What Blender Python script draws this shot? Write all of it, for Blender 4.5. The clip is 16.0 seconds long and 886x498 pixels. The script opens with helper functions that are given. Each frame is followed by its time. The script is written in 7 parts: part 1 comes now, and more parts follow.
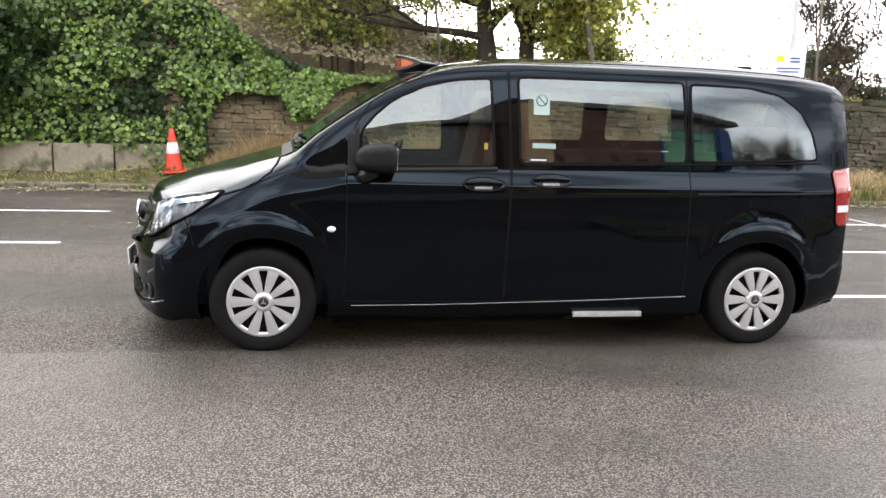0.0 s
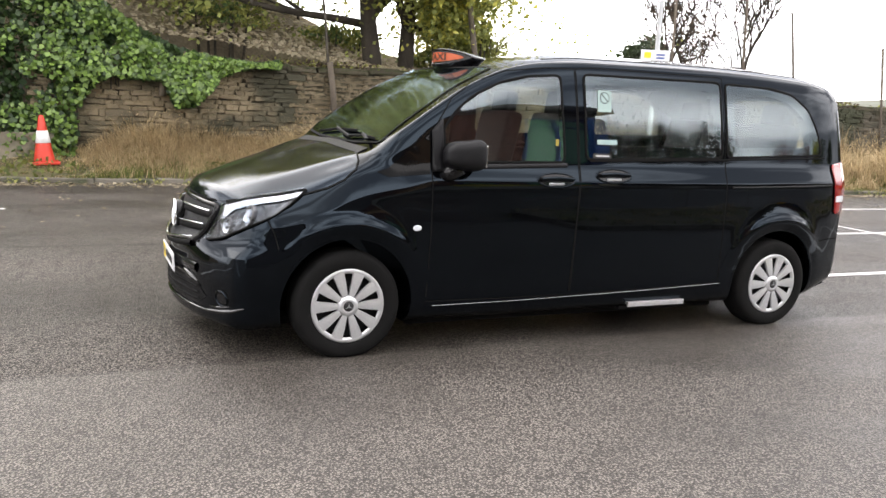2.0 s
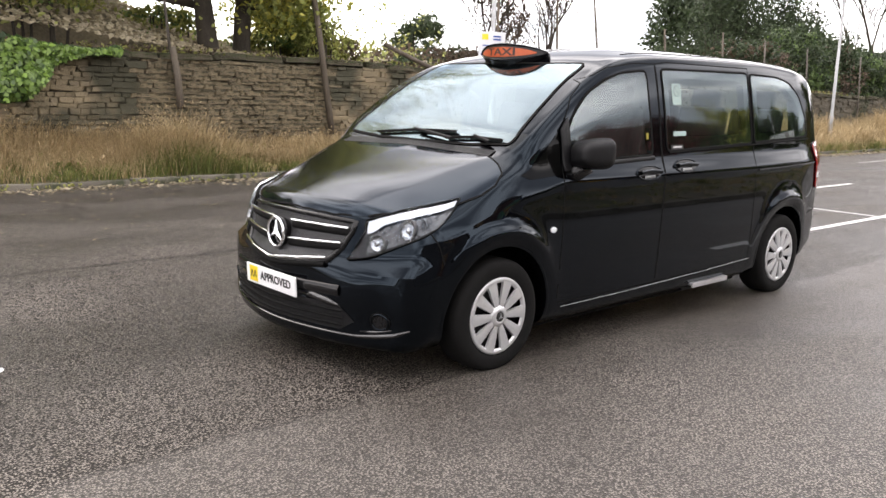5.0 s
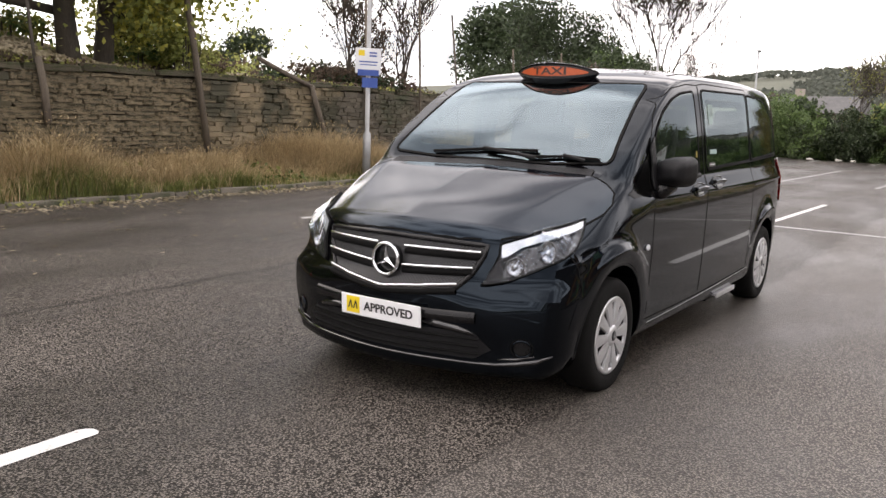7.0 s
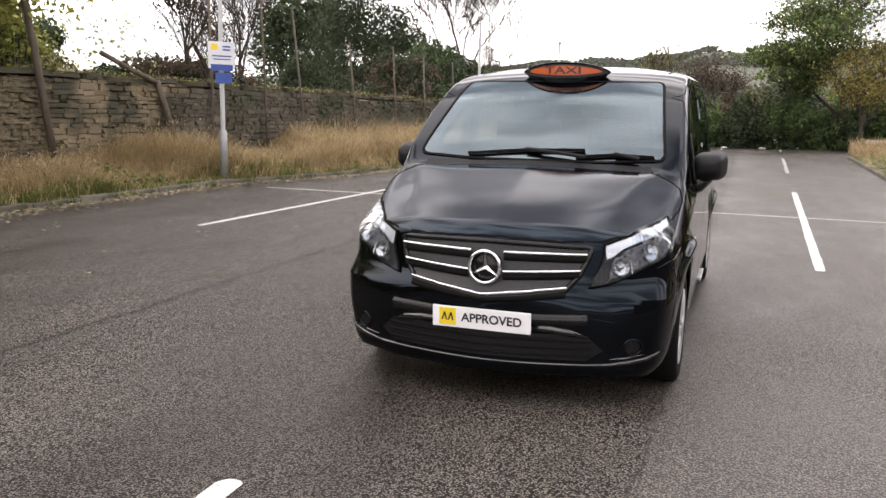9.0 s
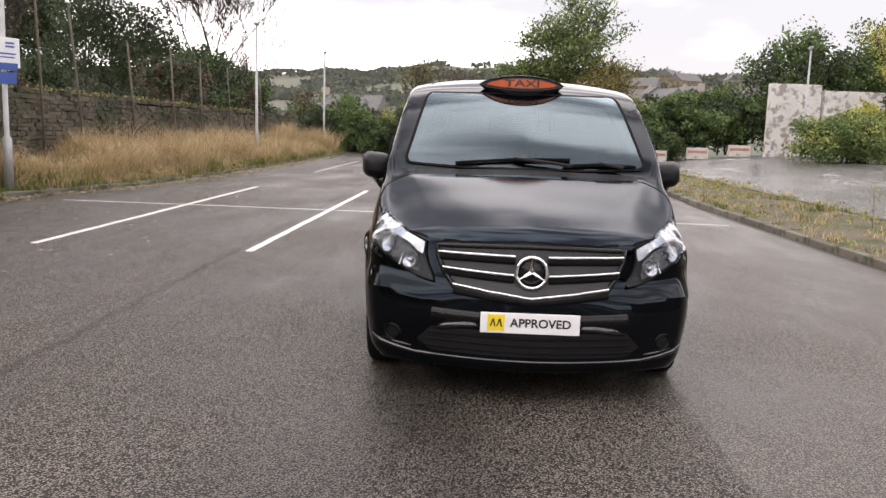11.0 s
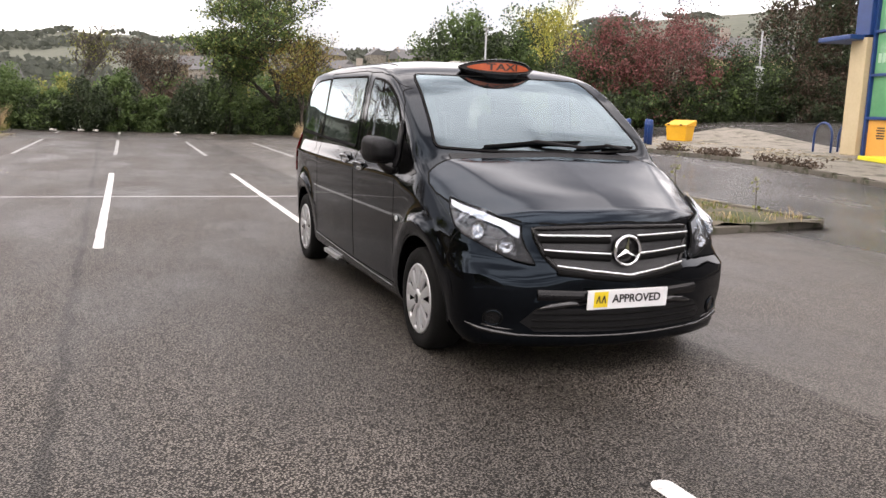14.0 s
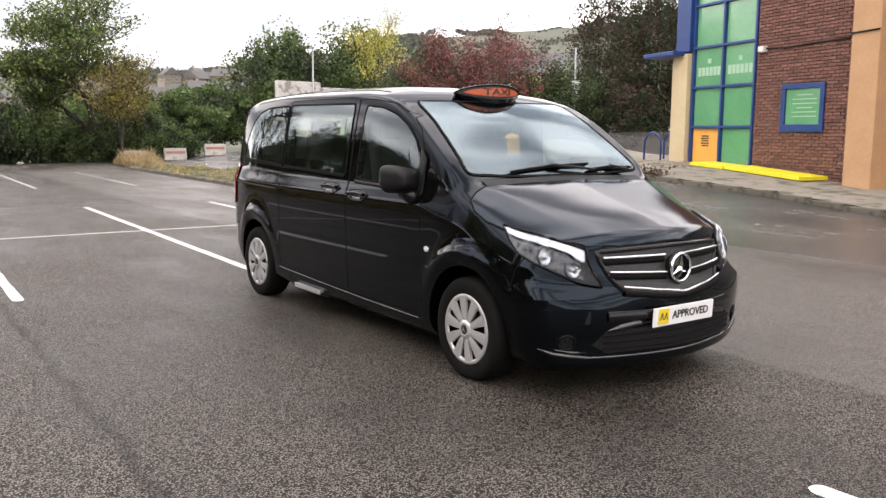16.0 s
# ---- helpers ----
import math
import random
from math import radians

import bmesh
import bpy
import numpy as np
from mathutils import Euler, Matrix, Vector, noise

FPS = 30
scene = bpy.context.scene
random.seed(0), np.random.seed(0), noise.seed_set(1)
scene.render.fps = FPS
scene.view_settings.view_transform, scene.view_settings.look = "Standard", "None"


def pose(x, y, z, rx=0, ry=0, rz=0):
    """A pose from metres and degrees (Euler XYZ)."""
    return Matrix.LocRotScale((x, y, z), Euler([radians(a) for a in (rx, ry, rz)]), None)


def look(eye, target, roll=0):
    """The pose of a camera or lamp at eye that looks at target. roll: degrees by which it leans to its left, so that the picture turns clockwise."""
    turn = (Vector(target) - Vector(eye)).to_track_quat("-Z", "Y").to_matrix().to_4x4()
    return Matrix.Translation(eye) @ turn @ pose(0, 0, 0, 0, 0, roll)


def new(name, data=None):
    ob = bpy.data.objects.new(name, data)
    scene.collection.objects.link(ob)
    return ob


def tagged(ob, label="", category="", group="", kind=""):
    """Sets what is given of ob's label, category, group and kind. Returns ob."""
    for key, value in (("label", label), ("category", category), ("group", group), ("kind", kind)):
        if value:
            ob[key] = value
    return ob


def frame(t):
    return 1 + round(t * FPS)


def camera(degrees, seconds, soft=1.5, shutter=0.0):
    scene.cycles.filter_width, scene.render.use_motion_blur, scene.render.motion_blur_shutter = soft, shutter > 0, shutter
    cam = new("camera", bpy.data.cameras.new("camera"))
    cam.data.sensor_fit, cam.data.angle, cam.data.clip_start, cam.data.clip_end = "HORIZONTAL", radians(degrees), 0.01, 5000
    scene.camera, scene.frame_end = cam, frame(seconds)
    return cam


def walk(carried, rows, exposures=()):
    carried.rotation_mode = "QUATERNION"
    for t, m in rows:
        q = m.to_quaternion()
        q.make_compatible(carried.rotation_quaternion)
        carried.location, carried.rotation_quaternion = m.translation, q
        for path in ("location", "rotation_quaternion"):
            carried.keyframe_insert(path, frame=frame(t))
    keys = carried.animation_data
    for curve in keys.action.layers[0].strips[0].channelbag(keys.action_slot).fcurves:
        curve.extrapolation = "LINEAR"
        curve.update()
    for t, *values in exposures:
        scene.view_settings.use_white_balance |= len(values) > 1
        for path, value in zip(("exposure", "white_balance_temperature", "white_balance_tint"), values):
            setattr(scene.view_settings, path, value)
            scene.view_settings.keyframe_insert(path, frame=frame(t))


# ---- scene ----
cam = camera(55.7, 16.0)
PATH = [
    (0, (-1.474, -5.908, 1.483), (-1.105, -3.974, 1.153), 2.2),
    (0.5, (-1.888, -5.799, 1.467), (-1.368, -3.899, 1.137), 2.7),
    (1, (-2.272, -5.66, 1.463), (-1.619, -3.804, 1.127), 2.7),
    (1.5, (-2.708, -5.548, 1.465), (-1.959, -3.73, 1.116), 2.8),
    (2, (-3.044, -5.366, 1.467), (-2.23, -3.575, 1.126), 3.0),
    (2.5, (-3.384, -5.236, 1.465), (-2.464, -3.496, 1.128), 3.1),
    (3, (-3.641, -5.007, 1.458), (-2.613, -3.328, 1.127), 3.3),
    (3.5, (-3.973, -4.805, 1.48), (-2.861, -3.183, 1.139), 3.9),
    (4, (-4.274, -4.604, 1.53), (-3.098, -3.033, 1.164), 3.7),
    (4.5, (-4.528, -4.334, 1.543), (-3.289, -2.813, 1.174), 2.5),
    (4.7, (-4.644, -4.211, 1.532), (-3.375, -2.715, 1.162), 2.1),
    (6.8, (-5.754, -2.789, 1.463), (-4.15, -1.643, 1.138), 2.0),
    (7, (-5.829, -2.646, 1.473), (-4.194, -1.542, 1.154), 2.1),
    (7.5, (-6.072, -2.287, 1.501), (-4.369, -1.288, 1.189), 1.6),
    (8, (-6.157, -1.904, 1.499), (-4.395, -1.018, 1.177), 1.4),
    (8.2, (-6.204, -1.774, 1.514), (-4.421, -0.929, 1.188), 1.2),
    (10.3, (-6.684, -0.2, 1.461), (-4.73, 0.109, 1.165), 2.0),
    (10.5, (-6.687, -0.051, 1.462), (-4.723, 0.194, 1.171), 2.1),
    (11, (-6.77, 0.331, 1.462), (-4.792, 0.394, 1.172), 1.9),
    (11.5, (-6.806, 0.727, 1.449), (-4.83, 0.663, 1.151), 2.4),
    (12, (-6.784, 1.111, 1.452), (-4.818, 0.905, 1.147), 2.6),
    (12.5, (-6.775, 1.547, 1.457), (-4.832, 1.195, 1.139), 2.1),
    (13, (-6.642, 1.925, 1.461), (-4.722, 1.465, 1.139), 2.1),
    (13.5, (-6.562, 2.35, 1.467), (-4.682, 1.754, 1.135), 1.9),
    (14, (-6.345, 2.68, 1.452), (-4.514, 1.944, 1.127), 2.0),
    (14.5, (-6.202, 3.05, 1.466), (-4.415, 2.204, 1.167), 1.6),
    (15, (-5.998, 3.36, 1.474), (-4.268, 2.397, 1.193), 0.8),
    (15.5, (-5.777, 3.623, 1.482), (-4.104, 2.559, 1.212), 0.6),
    (16, (-5.586, 3.884, 1.492), (-3.963, 2.749, 1.214), 0.3),
]
EXPOSURES = [(0, 0.38, 7400, 12), (2, 0.31, 7400, 13), (3.5, 0.20, 7450, 14), (4.7, 0.16, 7500, 15), (7, -0.34, 7700, 17), (8, -0.30, 7700, 17), (11, -0.36, 7700, 18), (13, -0.27, 7700, 18), (16, -0.18, 7700, 17)]
walk(cam, [(t, look(eye, target, roll)) for t, eye, target, roll in PATH], EXPOSURES)
SKY, SUN, SUN_TURN = 0.38, 0.5, 200

# ---- light ----
world = bpy.data.worlds.new("overcast_sky")
scene.world = world
world.use_nodes = True
wn, wl = world.node_tree.nodes, world.node_tree.links
wn.clear()
w_out, w_bg = wn.new("ShaderNodeOutputWorld"), wn.new("ShaderNodeBackground")
w_sky = wn.new("ShaderNodeTexSky")
w_sky.sky_type, w_sky.sun_disc = "NISHITA", False
w_sky.sun_elevation, w_sky.sun_rotation = radians(40), radians(SUN_TURN)
w_co, w_map = wn.new("ShaderNodeTexCoord"), wn.new("ShaderNodeMapping")
w_map.inputs["Scale"].default_value, w_map.inputs["Location"].default_value = (1.0, 1.0, 3.2), (-0.11, 18.68, 10.69)
w_noise = wn.new("ShaderNodeTexNoise")
w_noise.inputs["Scale"].default_value, w_noise.inputs["Detail"].default_value = 2.4, 6
w_ramp = wn.new("ShaderNodeValToRGB")
w_ramp.color_ramp.elements[0].position, w_ramp.color_ramp.elements[0].color = 0.39, (0.31, 0.34, 0.40, 1)
w_ramp.color_ramp.interpolation = "EASE"
w_ramp.color_ramp.elements[1].position, w_ramp.color_ramp.elements[1].color = 0.62, (1.26, 1.32, 1.45, 1)
w_gain = wn.new("ShaderNodeMix")
w_gain.data_type, w_gain.blend_type = "RGBA", "MIX"
w_gain.inputs["Factor"].default_value = 0.10
w_scale = wn.new("ShaderNodeMix")
w_scale.data_type, w_scale.blend_type = "RGBA", "MULTIPLY"
w_scale.inputs["Factor"].default_value = 1.0
w_scale.inputs[7].default_value = (9.0, 9.0, 9.0, 1)
wl.new(w_co.outputs["Generated"], w_map.inputs["Vector"])
wl.new(w_map.outputs["Vector"], w_noise.inputs["Vector"])
wl.new(w_noise.outputs["Fac"], w_ramp.inputs["Fac"])
wl.new(w_ramp.outputs["Color"], w_scale.inputs[6])
wl.new(w_scale.outputs[2], w_gain.inputs[6])
wl.new(w_sky.outputs["Color"], w_gain.inputs[7])
wl.new(w_gain.outputs[2], w_bg.inputs["Color"])
w_bg.inputs["Strength"].default_value = SKY
wl.new(w_bg.outputs["Background"], w_out.inputs["Surface"])

sun = new("sun", bpy.data.lights.new("sun", "SUN"))
sun.data.energy, sun.data.angle, sun.data.color = SUN, radians(40), (1.0, 0.97, 0.92)
sun.matrix_world = pose(0, 0, 30, 50, 0, SUN_TURN)

# ---- materials ----


def material(name, low, high, scale=6.0, rough=(0.5, 0.7), bump=0.0, bump_scale=60.0, metal=0.0, coat=0.0, island=0.0, random=0.0,
             stretch=(1, 1, 1), fine=0.35, spec=0.5, coat_rough=0.03, stains=None):
    """A surface mottled between two colours at a large and a fine scale, with relief, and with tints that differ by piece."""
    m = bpy.data.materials.new(name)
    m.use_nodes = True
    n, l = m.node_tree.nodes, m.node_tree.links
    b = n["Principled BSDF"]
    co, mp = n.new("ShaderNodeTexCoord"), n.new("ShaderNodeMapping")
    mp.inputs["Scale"].default_value = stretch
    l.new(co.outputs["Object"], mp.inputs["Vector"])
    big, small = n.new("ShaderNodeTexNoise"), n.new("ShaderNodeTexNoise")
    big.inputs["Scale"].default_value, big.inputs["Detail"].default_value = scale, 4
    small.inputs["Scale"].default_value, small.inputs["Detail"].default_value = scale * 9, 3
    l.new(mp.outputs["Vector"], big.inputs["Vector"])
    l.new(mp.outputs["Vector"], small.inputs["Vector"])
    mixf = n.new("ShaderNodeMix")
    mixf.inputs["Factor"].default_value = fine
    l.new(big.outputs["Fac"], mixf.inputs[2])
    l.new(small.outputs["Fac"], mixf.inputs[3])
    last = mixf.outputs[0]
    if island or random:
        src = n.new("ShaderNodeNewGeometry") if island else n.new("ShaderNodeObjectInfo")
        out = src.outputs["Random Per Island"] if island else src.outputs["Random"]
        mi = n.new("ShaderNodeMix")
        mi.inputs["Factor"].default_value = island or random
        l.new(last, mi.inputs[2])
        l.new(out, mi.inputs[3])
        last = mi.outputs[0]
    ramp = n.new("ShaderNodeValToRGB")
    e = ramp.color_ramp.elements
    e[0].position, e[1].position = 0.28, 0.72
    if island or random:
        e[0].position, e[1].position = 0.15, 0.85
    e[0].color, e[1].color = (*low, 1), (*high, 1)
    l.new(last, ramp.inputs["Fac"])
    colour = ramp.outputs["Color"]
    if stains:
        tint, where, lo, hi = stains
        sn = n.new("ShaderNodeTexNoise")
        sn.inputs["Scale"].default_value, sn.inputs["Detail"].default_value = where, 5
        l.new(co.outputs["Object"], sn.inputs["Vector"])
        mr = n.new("ShaderNodeMapRange")
        mr.inputs["From Min"].default_value, mr.inputs["From Max"].default_value = lo, hi
        l.new(sn.outputs["Fac"], mr.inputs["Value"])
        ms = n.new("ShaderNodeMix")
        ms.data_type = "RGBA"
        l.new(mr.outputs["Result"], ms.inputs["Factor"])
        l.new(colour, ms.inputs[6])
        ms.inputs[7].default_value = (*tint, 1)
        colour = ms.outputs[2]
    l.new(colour, b.inputs["Base Color"])
    mr = n.new("ShaderNodeMapRange")
    mr.inputs["To Min"].default_value, mr.inputs["To Max"].default_value = rough
    l.new(big.outputs["Fac"], mr.inputs["Value"])
    l.new(mr.outputs["Result"], b.inputs["Roughness"])
    b.inputs["Metallic"].default_value = metal
    b.inputs["Specular IOR Level"].default_value = spec
    b.inputs["Coat Weight"].default_value = coat
    b.inputs["Coat Roughness"].default_value = coat_rough
    if bump:
        bn, bt = n.new("ShaderNodeBump"), n.new("ShaderNodeTexNoise")
        bt.inputs["Scale"].default_value, bt.inputs["Detail"].default_value = bump_scale, 4
        l.new(mp.outputs["Vector"], bt.inputs["Vector"])
        bn.inputs["Strength"].default_value, bn.inputs["Distance"].default_value = bump, 0.02
        l.new(bt.outputs["Fac"], bn.inputs["Height"])
        l.new(bn.outputs["Normal"], b.inputs["Normal"])
    return m


def glass(name, tint, gloss=(1, 1, 1), least=0.08, rise=4.8, rough=0.01):
    """A pane: clear and tinted, with a mirror gloss that grows towards grazing."""
    m = bpy.data.materials.new(name)
    m.use_nodes = True
    n, l = m.node_tree.nodes, m.node_tree.links
    n.clear()
    out, mix = n.new("ShaderNodeOutputMaterial"), n.new("ShaderNodeMixShader")
    clear, shine, facing = n.new("ShaderNodeBsdfTransparent"), n.new("ShaderNodeBsdfGlossy"), n.new("ShaderNodeLayerWeight")
    facing.inputs["Blend"].default_value = 0.5
    power, ramp = n.new("ShaderNodeMath"), n.new("ShaderNodeMapRange")
    power.operation = "POWER"
    power.inputs[1].default_value = rise
    ramp.inputs["To Min"].default_value = least
    l.new(facing.outputs["Facing"], power.inputs[0])
    l.new(power.outputs[0], ramp.inputs["Value"])
    clear.inputs["Color"].default_value = (*tint, 1)
    shine.inputs["Color"].default_value = (*gloss, 1)
    shine.inputs["Roughness"].default_value = rough
    l.new(ramp.outputs["Result"], mix.inputs["Fac"])
    l.new(clear.outputs[0], mix.inputs[1])
    l.new(shine.outputs[0], mix.inputs[2])
    l.new(mix.outputs[0], out.inputs["Surface"])
    return m


def asphalt(name, dark, light, wet, lanes=False):
    """Tarmac of stone chips in bitumen, with damp, smoother patches and worn streaks."""
    m = bpy.data.materials.new(name)
    m.use_nodes = True
    n, l = m.node_tree.nodes, m.node_tree.links
    b = n["Principled BSDF"]
    b.inputs["Specular IOR Level"].default_value = 0.38 if lanes else 0.6
    co = n.new("ShaderNodeTexCoord")
    chips = n.new("ShaderNodeTexVoronoi")
    chips.inputs["Scale"].default_value = 98
    l.new(co.outputs["Object"], chips.inputs["Vector"])
    chips2 = n.new("ShaderNodeTexVoronoi")
    chips2.inputs["Scale"].default_value = 260
    l.new(co.outputs["Object"], chips2.inputs["Vector"])
    sep = n.new("ShaderNodeSeparateColor")
    l.new(chips.outputs["Color"], sep.inputs["Color"])
    sep2 = n.new("ShaderNodeSeparateColor")
    l.new(chips2.outputs["Color"], sep2.inputs["Color"])
    mixc = n.new("ShaderNodeMix")
    mixc.inputs["Factor"].default_value = 0.30
    lifted = n.new("ShaderNodeMapRange")
    lifted.inputs["To Min"].default_value, lifted.inputs["To Max"].default_value = 0.58, 1.05
    l.new(mixc.outputs[0], lifted.inputs["Value"])
    l.new(sep.outputs[0], mixc.inputs[2])
    l.new(sep2.outputs[0], mixc.inputs[3])
    ramp = n.new("ShaderNodeValToRGB")
    e = ramp.color_ramp.elements
    e[0].position, e[0].color = 0.20, (*dark, 1)
    e[1].position, e[1].color = 0.95, (*light, 1)
    mid = ramp.color_ramp.elements.new(0.50)
    mid.color = (*[0.68 * a + 0.32 * c for a, c in zip(dark, light)], 1)
    # the gaps between chips lie deep and dark
    gap_fall = n.new("ShaderNodeMapRange")
    gap_fall.inputs["From Min"].default_value, gap_fall.inputs["From Max"].default_value = 0.24, 0.60
    gap_fall.inputs["To Min"].default_value, gap_fall.inputs["To Max"].default_value = 1.0, 0.20
    l.new(chips.outputs["Distance"], gap_fall.inputs["Value"])
    set_in = n.new("ShaderNodeMath")
    set_in.operation = "MULTIPLY"
    l.new(lifted.outputs["Result"], set_in.inputs[0])
    l.new(gap_fall.outputs["Result"], set_in.inputs[1])
    l.new(set_in.outputs[0], ramp.inputs["Fac"])
    glint = n.new("ShaderNodeMapRange")
    glint.inputs["From Min"].default_value, glint.inputs["From Max"].default_value = 0.15, 0.75
    glint.inputs["To Min"].default_value, glint.inputs["To Max"].default_value = 0.12, 0.30 if lanes else 1.0
    l.new(set_in.outputs[0], glint.inputs["Value"])
    l.new(glint.outputs["Result"], b.inputs["Specular IOR Level"])
    large = n.new("ShaderNodeTexNoise")
    large.inputs["Scale"].default_value, large.inputs["Detail"].default_value, large.inputs["Roughness"].default_value = 0.42, 5, 0.6
    mp = n.new("ShaderNodeMapping")
    mp.inputs["Scale"].default_value = (0.7, 1.6, 1)
    l.new(co.outputs["Object"], mp.inputs["Vector"])
    l.new(mp.outputs["Vector"], large.inputs["Vector"])
    damp = n.new("ShaderNodeMapRange")
    damp.inputs["From Min"].default_value, damp.inputs["From Max"].default_value = 0.36, 0.64
    l.new(large.outputs["Fac"], damp.inputs["Value"])
    tone = n.new("ShaderNodeMix")
    tone.data_type, tone.blend_type = "RGBA", "MULTIPLY"
    tone.inputs["Factor"].default_value = 1.0
    shade = n.new("ShaderNodeMapRange")
    shade.inputs["To Min"].default_value, shade.inputs["To Max"].default_value = 1.34, 0.64
    l.new(damp.outputs["Result"], shade.inputs["Value"])
    comb = n.new("ShaderNodeCombineColor")
    for k in range(3):
        l.new(shade.outputs["Result"], comb.inputs[k])
    l.new(ramp.outputs["Color"], tone.inputs[6])
    l.new(comb.outputs["Color"], tone.inputs[7])
    colour = tone.outputs[2]
    if lanes:
        # paving lanes laid side by side: a darker middle lane between two sealed joints that run along x
        xyz = n.new("ShaderNodeSeparateXYZ")
        l.new(co.outputs["Object"], xyz.inputs[0])
        wander = n.new("ShaderNodeTexNoise")
        wander.inputs["Scale"].default_value, wander.inputs["Detail"].default_value = 2.8, 9
        l.new(co.outputs["Object"], wander.inputs["Vector"])
        shift = n.new("ShaderNodeMath")
        shift.operation = "MULTIPLY_ADD"
        shift.inputs[1].default_value, shift.inputs[2].default_value = 0.16, -0.08
        l.new(wander.outputs["Fac"], shift.inputs[0])
        across = n.new("ShaderNodeMath")
        l.new(xyz.outputs["Y"], across.inputs[0])
        l.new(shift.outputs[0], across.inputs[1])
        factor = None
        # the north lane's slightly lighter factor also paints in some sheen
        for at, soft, lo, hi, wide, deep in ((-0.87, 0.05, 0.91, 1.02, 0.015, 0.55), (2.95, 0.22, 1.0, 1.04, 0.050, 0.50)):
            edge = n.new("ShaderNodeMapRange")
            edge.inputs["From Min"].default_value, edge.inputs["From Max"].default_value = at - soft, at + soft
            edge.inputs["To Min"].default_value, edge.inputs["To Max"].default_value = lo, hi
            l.new(across.outputs[0], edge.inputs["Value"])
            gap = n.new("ShaderNodeMath")
            gap.operation = "SUBTRACT"
            gap.inputs[1].default_value = at
            l.new(across.outputs[0], gap.inputs[0])
            far = n.new("ShaderNodeMath")
            far.operation = "ABSOLUTE"
            l.new(gap.outputs[0], far.inputs[0])
            joint = n.new("ShaderNodeMapRange")
            joint.inputs["From Min"].default_value, joint.inputs["From Max"].default_value = 0.35 * wide, wide
            joint.inputs["To Min"].default_value = deep
            l.new(far.outputs[0], joint.inputs["Value"])
            both = n.new("ShaderNodeMath")
            both.operation = "MULTIPLY"
            l.new(edge.outputs["Result"], both.inputs[0])
            l.new(joint.outputs["Result"], both.inputs[1])
            if factor is None:
                factor = both.outputs[0]
            else:
                mult = n.new("ShaderNodeMath")
                mult.operation = "MULTIPLY"
                l.new(factor, mult.inputs[0])
                l.new(both.outputs[0], mult.inputs[1])
                factor = mult.outputs[0]
        laid, grey = n.new("ShaderNodeMix"), n.new("ShaderNodeCombineColor")
        laid.data_type, laid.blend_type = "RGBA", "MULTIPLY"
        laid.inputs["Factor"].default_value = 1.0
        for k in range(3):
            l.new(factor, grey.inputs[k])
        l.new(colour, laid.inputs[6])
        l.new(grey.outputs["Color"], laid.inputs[7])
        colour = laid.outputs[2]
        # the south lane is greyer: part of its wet sky sheen is added as colour
        sheen_grey, south_lane = n.new("ShaderNodeMix"), n.new("ShaderNodeMapRange")
        south_lane.inputs["From Min"].default_value, south_lane.inputs["From Max"].default_value = -0.92, -0.82
        south_lane.inputs["To Min"].default_value, south_lane.inputs["To Max"].default_value = 1.0, 0.0
        l.new(across.outputs[0], south_lane.inputs["Value"])
        sheen_grey.data_type, sheen_grey.blend_type = "RGBA", "ADD"
        l.new(south_lane.outputs["Result"], sheen_grey.inputs["Factor"])
        l.new(colour, sheen_grey.inputs[6])
        sheen_grey.inputs[7].default_value = (0.018, 0.0155, 0.013, 1)
        polish = n.new("ShaderNodeMath")
        polish.operation = "MULTIPLY_ADD"
        polish.inputs[1].default_value = 0.26
        l.new(south_lane.outputs["Result"], polish.inputs[0])
        l.new(glint.outputs["Result"], polish.inputs[2])
        l.new(polish.outputs[0], b.inputs["Specular IOR Level"])
        colour = sheen_grey.outputs[2]
    l.new(colour, b.inputs["Base Color"])
    rough = n.new("ShaderNodeMapRange")
    rough.inputs["To Min"].default_value, rough.inputs["To Max"].default_value = wet[1], wet[0]
    l.new(damp.outputs["Result"], rough.inputs["Value"])
    l.new(rough.outputs["Result"], b.inputs["Roughness"])
    bump = n.new("ShaderNodeBump")
    bump.inputs["Strength"].default_value, bump.inputs["Distance"].default_value = 0.7, 0.006
    l.new(chips.outputs["Distance"], bump.inputs["Height"])
    bump.invert = True
    l.new(bump.outputs["Normal"], b.inputs["Normal"])
    return m


TARMAC = asphalt("car_park_tarmac", (0.012, 0.0106, 0.0092), (0.230, 0.204, 0.178), (0.33, 0.62), True)
ROAD = asphalt("road_tarmac", (0.04, 0.038, 0.036), (0.21, 0.199, 0.188), (0.16, 0.28))
LINE_PAINT = material("worn_road_paint", (0.42, 0.42, 0.41), (0.80, 0.80, 0.78), 9, (0.45, 0.7), 0.4, 120, fine=0.6,
                      stains=((0.22, 0.21, 0.20), 30, 0.62, 0.76))
FADED_PAINT = material("faded_road_paint", (0.22, 0.22, 0.215), (0.55, 0.55, 0.53), 9, (0.45, 0.7), 0.4, 120, fine=0.6,
                       stains=((0.10, 0.10, 0.098), 30, 0.50, 0.62))
BLACK_PAINT = material("black_car_paint", (0.0010, 0.0010, 0.0013), (0.0020, 0.0020, 0.0025), 3, (0.02, 0.04), spec=0.25)
HOOD_PAINT = material("black_paint_with_fine_rain", (0.002, 0.0022, 0.0035), (0.004, 0.0045, 0.0065), 5, (0.08, 0.13), 0.010, 700, spec=0.46)
TRIM = material("black_plastic", (0.005, 0.005, 0.006), (0.010, 0.010, 0.011), 30, (0.42, 0.55), 0.15, 400, spec=0.22)
